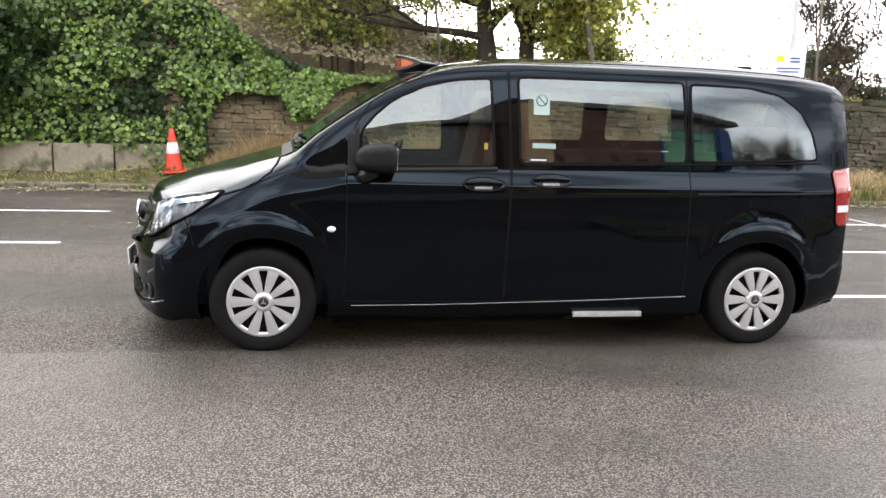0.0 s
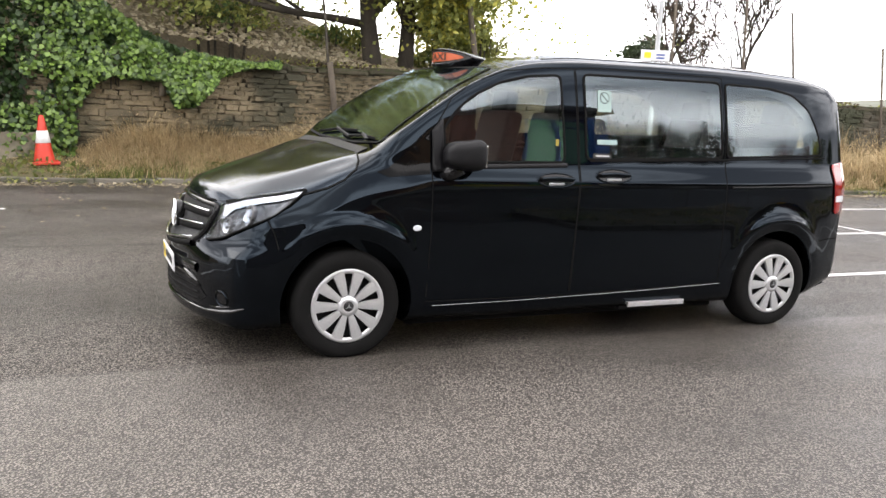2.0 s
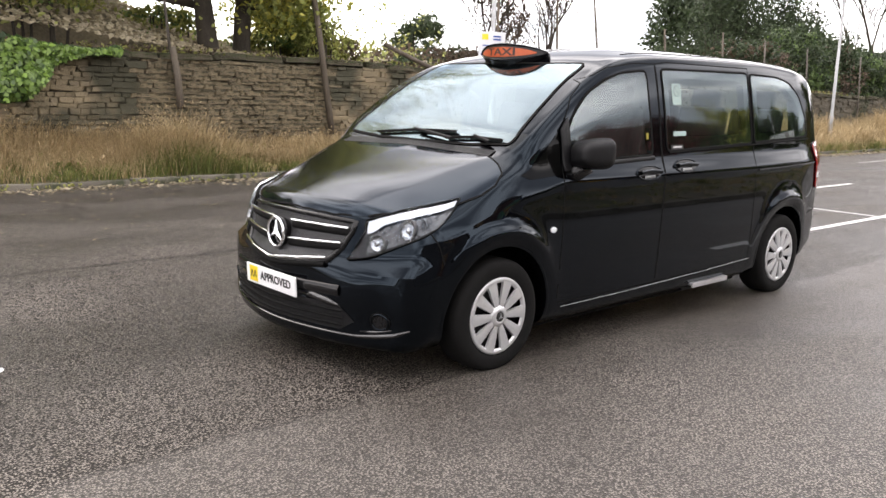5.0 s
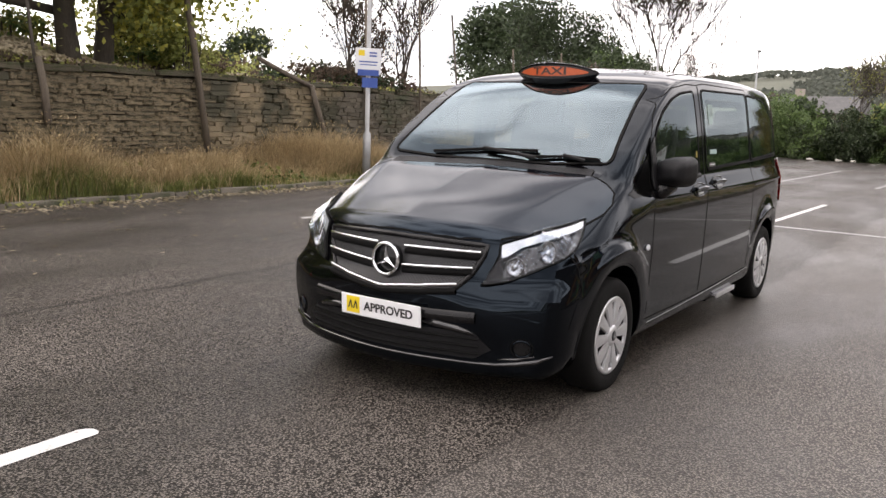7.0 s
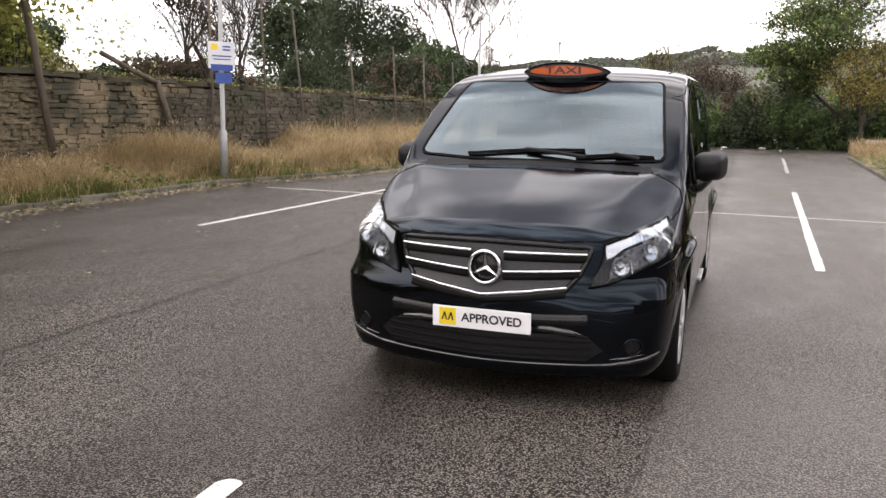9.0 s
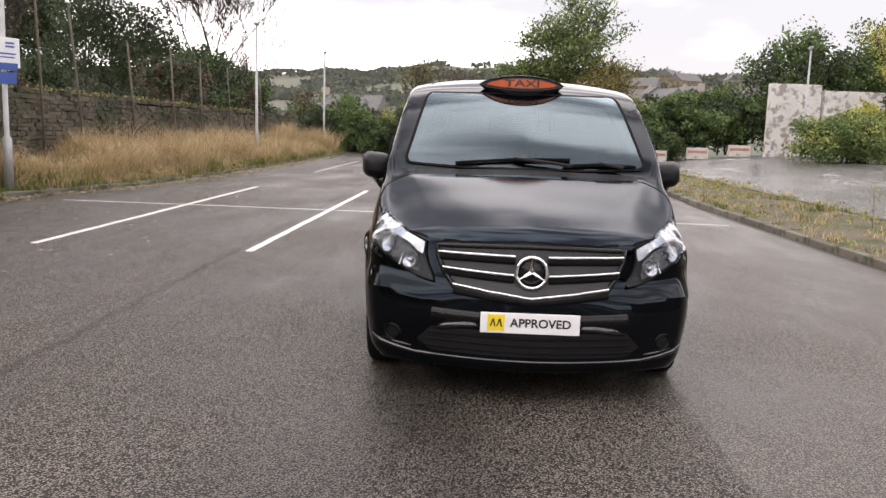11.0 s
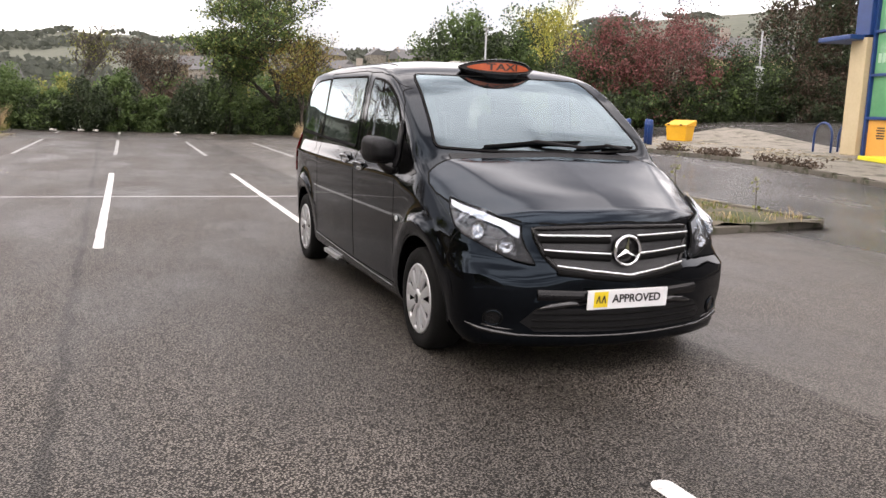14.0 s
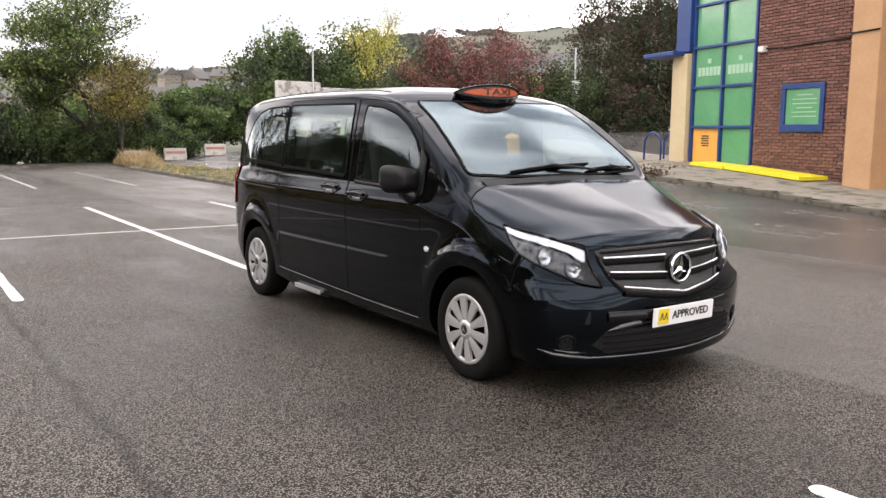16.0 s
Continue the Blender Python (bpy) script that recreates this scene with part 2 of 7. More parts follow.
BRIGHT_BLACK = material("polished_black_trim", (0.004, 0.004, 0.005), (0.008, 0.008, 0.009), 8, (0.04, 0.08), spec=1.0)
GLOSS_BLACK = material("gloss_black_trim", (0.006, 0.006, 0.006), (0.010, 0.010, 0.011), 8, (0.12, 0.2), spec=0.3)
DARK_GLASS = material("dark_fixed_glass", (0.002, 0.002, 0.002), (0.004, 0.004, 0.004), 8, (0.05, 0.1), spec=0.12)
for m in (BLACK_PAINT, HOOD_PAINT):
    m.node_tree.nodes["Principled BSDF"].inputs["Specular Tint"].default_value = (0.60, 0.80, 1.0, 1)
SEAL = material("rubber_seal", (0.003, 0.003, 0.003), (0.006, 0.006, 0.006), 20, (0.7, 0.85), spec=0.12)
RUBBER = material("tyre_rubber", (0.004, 0.004, 0.004), (0.009, 0.0088, 0.0085), 14, (0.7, 0.9), 0.2, 160, spec=0.15)
SILVER = material("silver_wheel_cover", (0.50, 0.51, 0.52), (0.66, 0.66, 0.67), 8, (0.28, 0.40), metal=0.55)
CHROME = material("chrome", (0.70, 0.71, 0.72), (0.86, 0.86, 0.87), 5, (0.06, 0.14), metal=1.0)
ALLOY = material("ribbed_aluminium", (0.55, 0.55, 0.56), (0.74, 0.74, 0.75), 30, (0.25, 0.4), 0.3, 220, metal=0.8, stretch=(1, 12, 1))
SCREEN_GLASS = glass("windscreen_glass", (0.36, 0.41, 0.40), (0.72, 0.89, 0.98), 0.13, 4.0, 0.07)
SIDE_GLASS = glass("side_glass", (0.80, 0.87, 0.84), (0.84, 0.95, 0.99), 0.105, 4.6)
LAMP_GLASS = glass("headlamp_lens", (0.92, 0.94, 0.96), (1, 1, 1), 0.006)
LAMP_BEZEL = material("grey_lamp_bezel", (0.05, 0.051, 0.054), (0.15, 0.15, 0.157), 40, (0.22, 0.35), 0.3, 120, metal=0.6)
LAMP_DARK = material("headlamp_backing", (0.004, 0.004, 0.005), (0.012, 0.012, 0.013), 20, (0.25, 0.4), spec=0.3)
REFLECTOR = material("lamp_reflector", (0.34, 0.35, 0.37), (0.62, 0.63, 0.65), 60, (0.12, 0.22), 0.35, 60, metal=1.0)
WHITE_LENS = material("white_lamp_strip", (0.62, 0.66, 0.70), (0.80, 0.83, 0.86), 20, (0.15, 0.25))
LIGHT_GUIDE = material("silver_light_guide", (0.50, 0.52, 0.55), (0.72, 0.74, 0.77), 20, (0.18, 0.30), metal=0.6)
RED_LENS = material("red_lamp_lens", (0.20, 0.006, 0.008), (0.32, 0.011, 0.012), 10, (0.08, 0.15), coat=1)
WHITE_PLATE = material("white_plate", (0.74, 0.75, 0.76), (0.84, 0.84, 0.85), 5, (0.3, 0.4))
YELLOW = material("yellow_print", (0.78, 0.56, 0.02), (0.86, 0.64, 0.04), 5, (0.4, 0.5))
DULL_YELLOW = material("faded_yellow_label", (0.26, 0.20, 0.02), (0.34, 0.27, 0.04), 5, (0.4, 0.5))
INK = material("black_print", (0.010, 0.010, 0.011), (0.02, 0.02, 0.02), 10, (0.4, 0.5))
SIGN_LETTER = material("dark_sign_letters", (0.035, 0.016, 0.012), (0.06, 0.026, 0.018), 10, (0.4, 0.5))
ORANGE = material("orange_sign_panel", (0.44, 0.075, 0.024), (0.54, 0.11, 0.035), 6, (0.3, 0.4))
STICKER = material("pale_sticker", (0.26, 0.37, 0.35), (0.36, 0.48, 0.46), 6, (0.4, 0.5))
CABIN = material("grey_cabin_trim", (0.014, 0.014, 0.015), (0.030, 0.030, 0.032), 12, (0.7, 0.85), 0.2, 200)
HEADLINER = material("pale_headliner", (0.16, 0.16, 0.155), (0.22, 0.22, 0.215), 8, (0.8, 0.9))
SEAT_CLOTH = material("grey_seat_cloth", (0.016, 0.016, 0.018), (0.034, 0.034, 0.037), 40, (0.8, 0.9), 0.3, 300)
CONE_RED = material("red_cone_plastic", (0.50, 0.030, 0.016), (0.66, 0.055, 0.03), 7, (0.4, 0.5), stains=((0.25, 0.06, 0.04), 12, 0.62, 0.8))
CONE_WHITE = material("reflective_sleeve", (0.60, 0.60, 0.60), (0.78, 0.78, 0.78), 7, (0.35, 0.45))
STONE = material("brown_sandstone", (0.115, 0.092, 0.058), (0.30, 0.24, 0.152), 5.0, (0.8, 0.97), 1.0, 38, random=0.32, fine=0.5,
                 stains=((0.055, 0.052, 0.030), 2.2, 0.46, 0.64))
STONE_JOINED = material("brown_sandstone_far", (0.105, 0.084, 0.053), (0.275, 0.220, 0.140), 5.0, (0.8, 0.97), 1.0, 38, island=0.34, fine=0.5,
                        stains=((0.050, 0.047, 0.029), 1.3, 0.45, 0.62))
# the wall's far stretch: the trees' shade is put into the stone colour
STONE_SHADED = material("shaded_sandstone", (0.045, 0.040, 0.030), (0.135, 0.117, 0.088), 4.0, (0.8, 0.97), 1.0, 38, island=0.34, fine=0.5,
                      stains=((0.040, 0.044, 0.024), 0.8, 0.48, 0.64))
STONE_CAP = material("mossy_coping_stone", (0.040, 0.036, 0.024), (0.115, 0.098, 0.066), 4.0, (0.85, 1.0), 1.0, 30, random=0.3, fine=0.5,
                     stains=((0.045, 0.052, 0.020), 3.0, 0.45, 0.60))
MORTAR = material("dark_wall_joints", (0.045, 0.037, 0.025), (0.100, 0.083, 0.056), 8, (0.9, 1.0), 0.6, 60)
CONCRETE = material("weathered_concrete", (0.16, 0.14, 0.105), (0.33, 0.29, 0.22), 2.2, (0.75, 0.9), 0.35, 70,
                    stains=((0.07, 0.075, 0.045), 3.4, 0.50, 0.66))
KERB = material("kerb_stone", (0.085, 0.075, 0.06), (0.19, 0.17, 0.14), 4, (0.75, 0.92), 0.5, 60, random=0.4,
                stains=((0.05, 0.055, 0.03), 5, 0.50, 0.65))
EARTH = material("leaf_litter_earth", (0.09, 0.075, 0.05), (0.27, 0.225, 0.16), 2.4, (0.9, 1.0), 0.8, 40, fine=0.5)
ISLAND_EARTH = material("mossy_island_earth", (0.055, 0.048, 0.030), (0.165, 0.140, 0.098), 3.5, (0.85, 1.0), 0.8, 40, fine=0.5,
                        stains=((0.055, 0.066, 0.022), 1.6, 0.46, 0.60))
VERGE = material("verge_soil", (0.045, 0.042, 0.02), (0.13, 0.11, 0.05), 3, (0.9, 1.0), 0.7, 50, fine=0.5)
PAVING = material("worn_paving", (0.16, 0.145, 0.12), (0.33, 0.30, 0.25), 1.2, (0.7, 0.9), 0.4, 80, fine=0.5,
                  stains=((0.09, 0.085, 0.06), 2.0, 0.52, 0.66))
# greyed green: distance haze is mixed into the hills' colour
HILL = material("hazy_wooded_hill", (0.075, 0.083, 0.062), (0.130, 0.136, 0.098), 0.03, (0.9, 1.0), fine=0.55)
BARK = material("dark_bark", (0.022, 0.018, 0.014), (0.075, 0.062, 0.048), 6, (0.85, 1.0), 0.9, 30, stretch=(1, 1, 0.3))
PALE_BARK = material("grey_bark", (0.06, 0.053, 0.045), (0.16, 0.14, 0.12), 6, (0.85, 1.0), 0.8, 30, stretch=(1, 1, 0.3))
POST_WOOD = material("weathered_post", (0.06, 0.048, 0.036), (0.17, 0.14, 0.11), 5, (0.8, 0.95), 0.6, 40, stretch=(3, 3, 0.4))
GALVANISED = material("galvanised_steel", (0.26, 0.27, 0.275), (0.42, 0.43, 0.435), 6, (0.4, 0.6), 0.1, 80, metal=0.4)
SIGN_FACE = material("white_sign_face", (0.60, 0.62, 0.66), (0.78, 0.79, 0.80), 3, (0.4, 0.5))
SIGN_BLUE = material("blue_sign_print", (0.02, 0.06, 0.26), (0.04, 0.10, 0.36), 4, (0.4, 0.5))
BLUE = material("blue_gloss_paint", (0.006, 0.034, 0.145), (0.011, 0.055, 0.21), 5, (0.3, 0.45))
GREEN_PANEL = material("green_window_film", (0.09, 0.31, 0.15), (0.14, 0.40, 0.21), 1.4, (0.10, 0.2), coat=0.6)
PALE_PRINT = material("pale_window_print", (0.28, 0.50, 0.34), (0.36, 0.58, 0.42), 4, (0.3, 0.4))
ORANGE_PANEL = material("orange_poster", (0.78, 0.36, 0.06), (0.88, 0.45, 0.10), 2, (0.4, 0.5))
BRICK = material("red_brick", (0.094, 0.040, 0.032), (0.235, 0.106, 0.082), 6, (0.7, 0.9), 0.4, 90, random=0.5)
BRICK_JOINED = material("red_brick_far", (0.094, 0.040, 0.032), (0.235, 0.106, 0.082), 6, (0.7, 0.9), 0.4, 90, island=0.5)
BRICK_MORTAR = material("brick_mortar", (0.26, 0.225, 0.19), (0.38, 0.335, 0.29), 9, (0.85, 0.95), 0.4, 90)
BEIGE = material("beige_render", (0.44, 0.25, 0.13), (0.56, 0.34, 0.19), 1.6, (0.75, 0.9), 0.2, 90)
CREAM = material("cream_render", (0.50, 0.40, 0.24), (0.62, 0.51, 0.33), 1.6, (0.75, 0.9), 0.2, 90)
YELLOW_BOARD = material("yellow_board", (0.72, 0.62, 0.02), (0.86, 0.76, 0.05), 3, (0.4, 0.5))
GRIT_YELLOW = material("yellow_grit_bin", (0.70, 0.34, 0.01), (0.84, 0.45, 0.03), 3, (0.4, 0.5))
BARRIER_WHITE = material("white_barrier", (0.40, 0.38, 0.34), (0.56, 0.54, 0.50), 3, (0.5, 0.6), stains=((0.25, 0.2, 0.15), 4, 0.55, 0.7))
BARRIER_RED = material("red_barrier", (0.40, 0.16, 0.13), (0.52, 0.25, 0.21), 3, (0.5, 0.6))
WHITEWASH = material("flaking_whitewash", (0.50, 0.49, 0.46), (0.72, 0.71, 0.68), 0.8, (0.8, 0.95), 0.3, 20,
                     stains=((0.30, 0.27, 0.25), 3.5, 0.50, 0.60))
SLATE = material("slate_roof", (0.07, 0.07, 0.075), (0.15, 0.145, 0.14), 2, (0.6, 0.8), 0.3, 30)


def leaf(name, low, high, glossy=0.45, through_leaf=0.35):
    m = material(name, low, high, 1.2, (glossy, glossy + 0.2), island=0.62, fine=0.3)
    # thin leaves let some light through
    n, l = m.node_tree.nodes, m.node_tree.links
    b, out = n["Principled BSDF"], n["Material Output"]
    thin, mix = n.new("ShaderNodeBsdfTranslucent"), n.new("ShaderNodeMixShader")
    mix.inputs["Fac"].default_value = through_leaf
    l.new(b.inputs["Base Color"].links[0].from_socket, thin.inputs["Color"])
    l.new(b.outputs[0], mix.inputs[1])
    l.new(thin.outputs[0], mix.inputs[2])
    l.new(mix.outputs[0], out.inputs["Surface"])
    return m


IVY = leaf("ivy_leaves", (0.014, 0.044, 0.008), (0.205, 0.325, 0.066), 0.26, 0.22)
# the laurel's own dark green, also used to paint shade inside the ivy
IVY_DARK = leaf("dark_shrub_and_shaded_ivy_leaves", (0.010, 0.030, 0.008), (0.055, 0.105, 0.028), 0.35)
GREEN_LEAF = leaf("green_tree_leaves", (0.040, 0.080, 0.024), (0.15, 0.22, 0.07))
OLIVE_LEAF = leaf("olive_tree_leaves", (0.10, 0.12, 0.028), (0.38, 0.38, 0.11), 0.45, 0.45)
YELLOW_LEAF = leaf("yellowing_leaves", (0.26, 0.27, 0.04), (0.66, 0.62, 0.16), 0.45, 0.5)
GOLD_LEAF = leaf("autumn_gold_leaves", (0.11, 0.075, 0.015), (0.28, 0.20, 0.05))
RED_LEAF = leaf("autumn_red_leaves", (0.10, 0.030, 0.030), (0.34, 0.13, 0.12))
BROWN_LEAF = leaf("brown_leaves", (0.045, 0.032, 0.022), (0.15, 0.105, 0.075), 0.6)
DARK_LEAF = leaf("dark_evergreen_leaves", (0.016, 0.030, 0.012), (0.058, 0.085, 0.035))
# low-contrast grey-green, with the haze of distance painted into the leaves
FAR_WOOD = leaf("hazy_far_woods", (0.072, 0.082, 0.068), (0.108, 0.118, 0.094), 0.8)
LITTER = leaf("fallen_leaves", (0.18, 0.145, 0.085), (0.52, 0.45, 0.33), 0.7)
PALE_LEAF = leaf("pale_green_leaves", (0.15, 0.18, 0.045), (0.48, 0.52, 0.18), 0.45, 0.45)
DRY_GRASS = leaf("dry_grass", (0.24, 0.172, 0.085), (0.66, 0.52, 0.315), 0.7)
GREEN_GRASS = leaf("green_grass", (0.06, 0.085, 0.018), (0.24, 0.25, 0.075), 0.6)
# ---- building blocks ----
rng = np.random.default_rng(7)


def part(name, data, mat, parent=None, label=""):
    """Links a bmesh or mesh as one object, under a thing if one is given."""
    if isinstance(data, bmesh.types.BMesh):
        me = bpy.data.meshes.new(name)
        data.to_mesh(me)
        data.free()
    else:
        me = data
    if mat is not None:
        me.materials.clear()
        me.materials.append(mat)
    ob = new(name, me)
    if parent is not None:
        ob.parent = parent
    if label:
        ob["label"] = label
    return ob


def thing(name, label, category, group="", kind="", at=None):
    ob = new(name)
    if at is not None:
        ob.matrix_basis = at
    return tagged(ob, label, category, group, kind)


def raw(name, verts, faces, smooth=False):
    me = bpy.data.meshes.new(name)
    me.from_pydata([tuple(v) for v in verts], [], faces)
    me.update()
    if smooth:
        me.polygons.foreach_set("use_smooth", [True] * len(me.polygons))
    return me


def quads(name, corners, smooth=False):
    """A mesh of loose quads from an array (n, 4, 3)."""
    n = len(corners)
    me = bpy.data.meshes.new(name)
    me.vertices.add(4 * n)
    me.vertices.foreach_set("co", np.ascontiguousarray(corners, dtype=np.float32).ravel())
    me.loops.add(4 * n)
    me.loops.foreach_set("vertex_index", np.arange(4 * n, dtype=np.int32))
    me.polygons.add(n)
    me.polygons.foreach_set("loop_start", np.arange(0, 4 * n, 4, dtype=np.int32))
    me.update(calc_edges=True)
    return me


def box(size, bevel=0.01, centre=(0, 0, 0), segments=2):
    bm = bmesh.new()
    bmesh.ops.create_cube(bm, size=1.0, matrix=Matrix.Translation(centre) @ Matrix.Diagonal((*size, 1)))
    if bevel:
        bmesh.ops.bevel(bm, geom=bm.edges[:], offset=bevel, segments=segments, affect="EDGES", profile=0.6)
    return bm


def tube(points, radii, sides=8, cap=True):
    """A tapered tube along points, as verts and faces."""
    pts = [Vector(p) for p in points]
    verts, faces = [], []
    for i, p in enumerate(pts):
        d = (pts[min(i + 1, len(pts) - 1)] - pts[max(i - 1, 0)]).normalized()
        a = d.orthogonal().normalized() if i == 0 else (a - d * a.dot(d)).normalized()
        b = d.cross(a)
        for k in range(sides):
            w = 2 * math.pi * k / sides
            verts.append(p + radii[i] * (math.cos(w) * a + math.sin(w) * b))
    for i in range(len(pts) - 1):
        for k in range(sides):
            q = (k + 1) % sides
            faces.append((i * sides + k, i * sides + q, (i + 1) * sides + q, (i + 1) * sides + k))
    if cap:
        faces.append(tuple(range(sides - 1, -1, -1)))
        faces.append(tuple(range((len(pts) - 1) * sides, len(pts) * sides)))
    return verts, faces


def tube_mesh(name, points, radii, sides=10):
    return raw(name, *tube(points, radii, sides), smooth=True)


def lathe(profile, steps=32, axis="z"):
    """Turns (radius, height) pairs round an axis."""
    verts, faces = [], []
    for r, h in profile:
        for k in range(steps):
            w = 2 * math.pi * k / steps
            c, s = r * math.cos(w), r * math.sin(w)
            verts.append((c, s, h) if axis == "z" else (c, h, s))
    for i in range(len(profile) - 1):
        for k in range(steps):
            q = (k + 1) % steps
            f = (i * steps + k, i * steps + q, (i + 1) * steps + q, (i + 1) * steps + k)
            faces.append(f if axis == "z" else f[::-1])
    return verts, faces


def letters(name, text, size, m, mat, parent, depth=0.001):
    """Raised lettering in the built-in font, centred, in the xy plane of m."""
    cu = bpy.data.curves.new(name, "FONT")
    cu.body, cu.size, cu.align_x, cu.align_y, cu.extrude = text, size, "CENTER", "CENTER", depth
    cu.offset = size * 0.022
    tmp = bpy.data.objects.new(name, cu)
    scene.collection.objects.link(tmp)
    bpy.context.view_layer.update()
    me = bpy.data.meshes.new_from_object(tmp.evaluated_get(bpy.context.evaluated_depsgraph_get()))
    bpy.data.objects.remove(tmp)
    me.transform(m)
    return part(name, me, mat, parent)


def leaves(name, centres, size, mat, parent=None, facing=None, spread=1.0, droop=0.0, aspect=0.8, seed=1):
    """Many small pointed leaves, one quad each, set at random round a facing direction."""
    g = np.random.default_rng(seed)
    c = np.asarray(centres, float)
    n = len(c)
    nrm = g.normal(size=(n, 3)) * spread
    if facing is not None:
        nrm = nrm + np.asarray(facing)
    nrm /= np.linalg.norm(nrm, axis=1, keepdims=True) + 1e-9
    up = g.normal(size=(n, 3)) + np.array([0, 0, -droop])
    a = np.cross(nrm, up)
    a /= np.linalg.norm(a, axis=1, keepdims=True) + 1e-9
    b = np.cross(nrm, a)
    s = size * g.uniform(0.6, 1.35, (n, 1))
    k = np.stack([c - b * s * 0.5, c + a * s * 0.5 * aspect - b * s * 0.08 + nrm * s * 0.10, c + b * s * 0.6, c - a * s * 0.5 * aspect - b * s * 0.08 + nrm * s * 0.10], 1)
    return part(name, quads(name, k), mat, parent)


def lumps(centre, radii, n, clumps, seed, low=-0.5, shell=0.55):
    """Points in clumps over an uneven mound."""
    g = np.random.default_rng(seed)
    d = g.normal(size=(clumps, 3))
    d /= np.linalg.norm(d, axis=1, keepdims=True)
    d[:, 2] = np.where(d[:, 2] < low, -d[:, 2], d[:, 2])
    cs = d * g.uniform(shell - 0.12, 0.98, (clumps, 1))
    pick = g.integers(0, clumps, n)
    r = (0.12 + 0.22 * g.uniform(0, 1, clumps) ** 1.3)[pick]
    off = g.normal(size=(n, 3))
    off /= np.linalg.norm(off, axis=1, keepdims=True)
    p = cs[pick] + off * (r * g.uniform(0.5, 1.05, n))[:, None]
    return np.asarray(centre) + p * np.asarray(radii)


def branching(base, height, spread, r0, levels, seed, lean=(0, 0), splits=3, straight=0.35, first=0.35, thin=0.008):
    """Limbs of a tree: verts and faces of tapered tubes, and the twig ends."""
    g = np.random.default_rng(seed)
    verts, faces, tips = [], [], []

    def grow(p, d, length, r, level):
        pts, rr = [p], [r]
        steps = 4
        for i in range(steps):
            d = d + Vector(g.normal(size=3) * 0.13 * (1 if level else 0.5)) + Vector((0, 0, 0.05 if level else 0))
            d.normalize()
            p = p + d * length / steps
            pts.append(p)
            rr.append(max(thin, r * (1 - 0.45 * (i + 1) / steps)))
            if level >= levels - 1:
                tips.append(p.copy())
        v, f = tube(pts, rr, 8 if level == 0 else 5 if level == 1 else 3, cap=level == 0)
        o = len(verts)
        verts.extend(v)
        faces.extend([tuple(i + o for i in q) for q in f])
        if level >= levels:
            return
        for k in range(splits + (level == 0)):
            at = pts[-1] if k < 2 else pts[int(g.integers(2, steps))]
            w = g.uniform(0, 2 * math.pi)
            out = Vector((math.cos(w) * spread, math.sin(w) * spread, 0))
            nd = (d * straight + out * g.uniform(0.5, 1.0) + Vector((0, 0, 0.45))).normalized()
            grow(at, nd, length * g.uniform(0.55, 0.85), rr[-1] * g.uniform(0.55, 0.85), level + 1)

    grow(Vector(base), Vector((lean[0], lean[1], 1)).normalized(), height * first, r0, 0)
    return verts, faces, np.array(tips)


def tree(name, label, base, height, spread=0.8, r0=0.14, levels=4, seed=1, leaf_mat=None, leaf_n=0, leaf_size=0.16, puff=0.45, lean=(0, 0),
         bark=None, splits=3, straight=0.35, first=0.35, second=None, group="", thin=0.008, boughs=(), layer=0.7):
    t = thing(name, label, "tree", group)
    v, f, tips = branching(base, height, spread, r0, levels, seed, lean, splits, straight, first, thin)
    for k, (start, way, length) in enumerate(boughs):
        # low limbs that reach out sideways
        bv_, bf_, bt_ = branching(start, length, spread, 0.38 * r0, 3, seed + 300 + k, way, 3, 0.9, 1.0, thin)
        o = len(v)
        hang = np.concatenate([bt_] * 3)
        hang[:, 2] -= np.random.default_rng(seed + k).uniform(0, 0.6, len(hang))
        v, f, tips = v + bv_, f + [tuple(i + o for i in q) for q in bf_], np.concatenate([tips, hang])
    part("trunk", raw("trunk", v, f, True), bark or BARK, t)
    g = np.random.default_rng(seed + 50)
    for k, (m, n) in enumerate(((leaf_mat, leaf_n), second or (None, 0))):
        if m is not None and n:
            c = tips[g.integers(0, len(tips), n)] + g.normal(size=(n, 3)) * puff * np.array([1, 1, layer])
            leaves("crown", c, leaf_size, m, t, facing=(0, 0, 0.6), seed=seed + k)
    return t


def bush(name, label, centre, radii, n, clumps, mat, size, seed, category="bush", second=None, group="", low=-0.5):
    t = thing(name, label, category, group)
    leaves("foliage", lumps(centre, radii, n, clumps, seed, low), size, mat, t, facing=(-0.3, 0, 0.5), seed=seed)
    if second:
        leaves("foliage", lumps(centre, radii, second[1], clumps, seed + 3, low), size, second[0], t, facing=(-0.3, 0, 0.5), seed=seed + 3)
    g = np.random.default_rng(seed)
    verts, faces = [], []
    for k in range(7):
        w, r = g.uniform(0, 6.28), g.uniform(0.15, 0.6)
        b = Vector((centre[0] + 0.25 * radii[0] * math.cos(w), centre[1] + 0.25 * radii[1] * math.sin(w), lie(centre[0], centre[1])))
        e = Vector((centre[0] + r * radii[0] * math.cos(w), centre[1] + r * radii[1] * math.sin(w), centre[2] + 0.55 * radii[2]))
        v, f = tube([b, (b + e) / 2 + Vector((0, 0, 0.1)), e], [0.05, 0.035, 0.012], 5)
        o = len(verts)
        verts += v
        faces += [tuple(i + o for i in q) for q in f]
    part("stem", raw("stem", verts, faces, True), BARK, t)
    return t


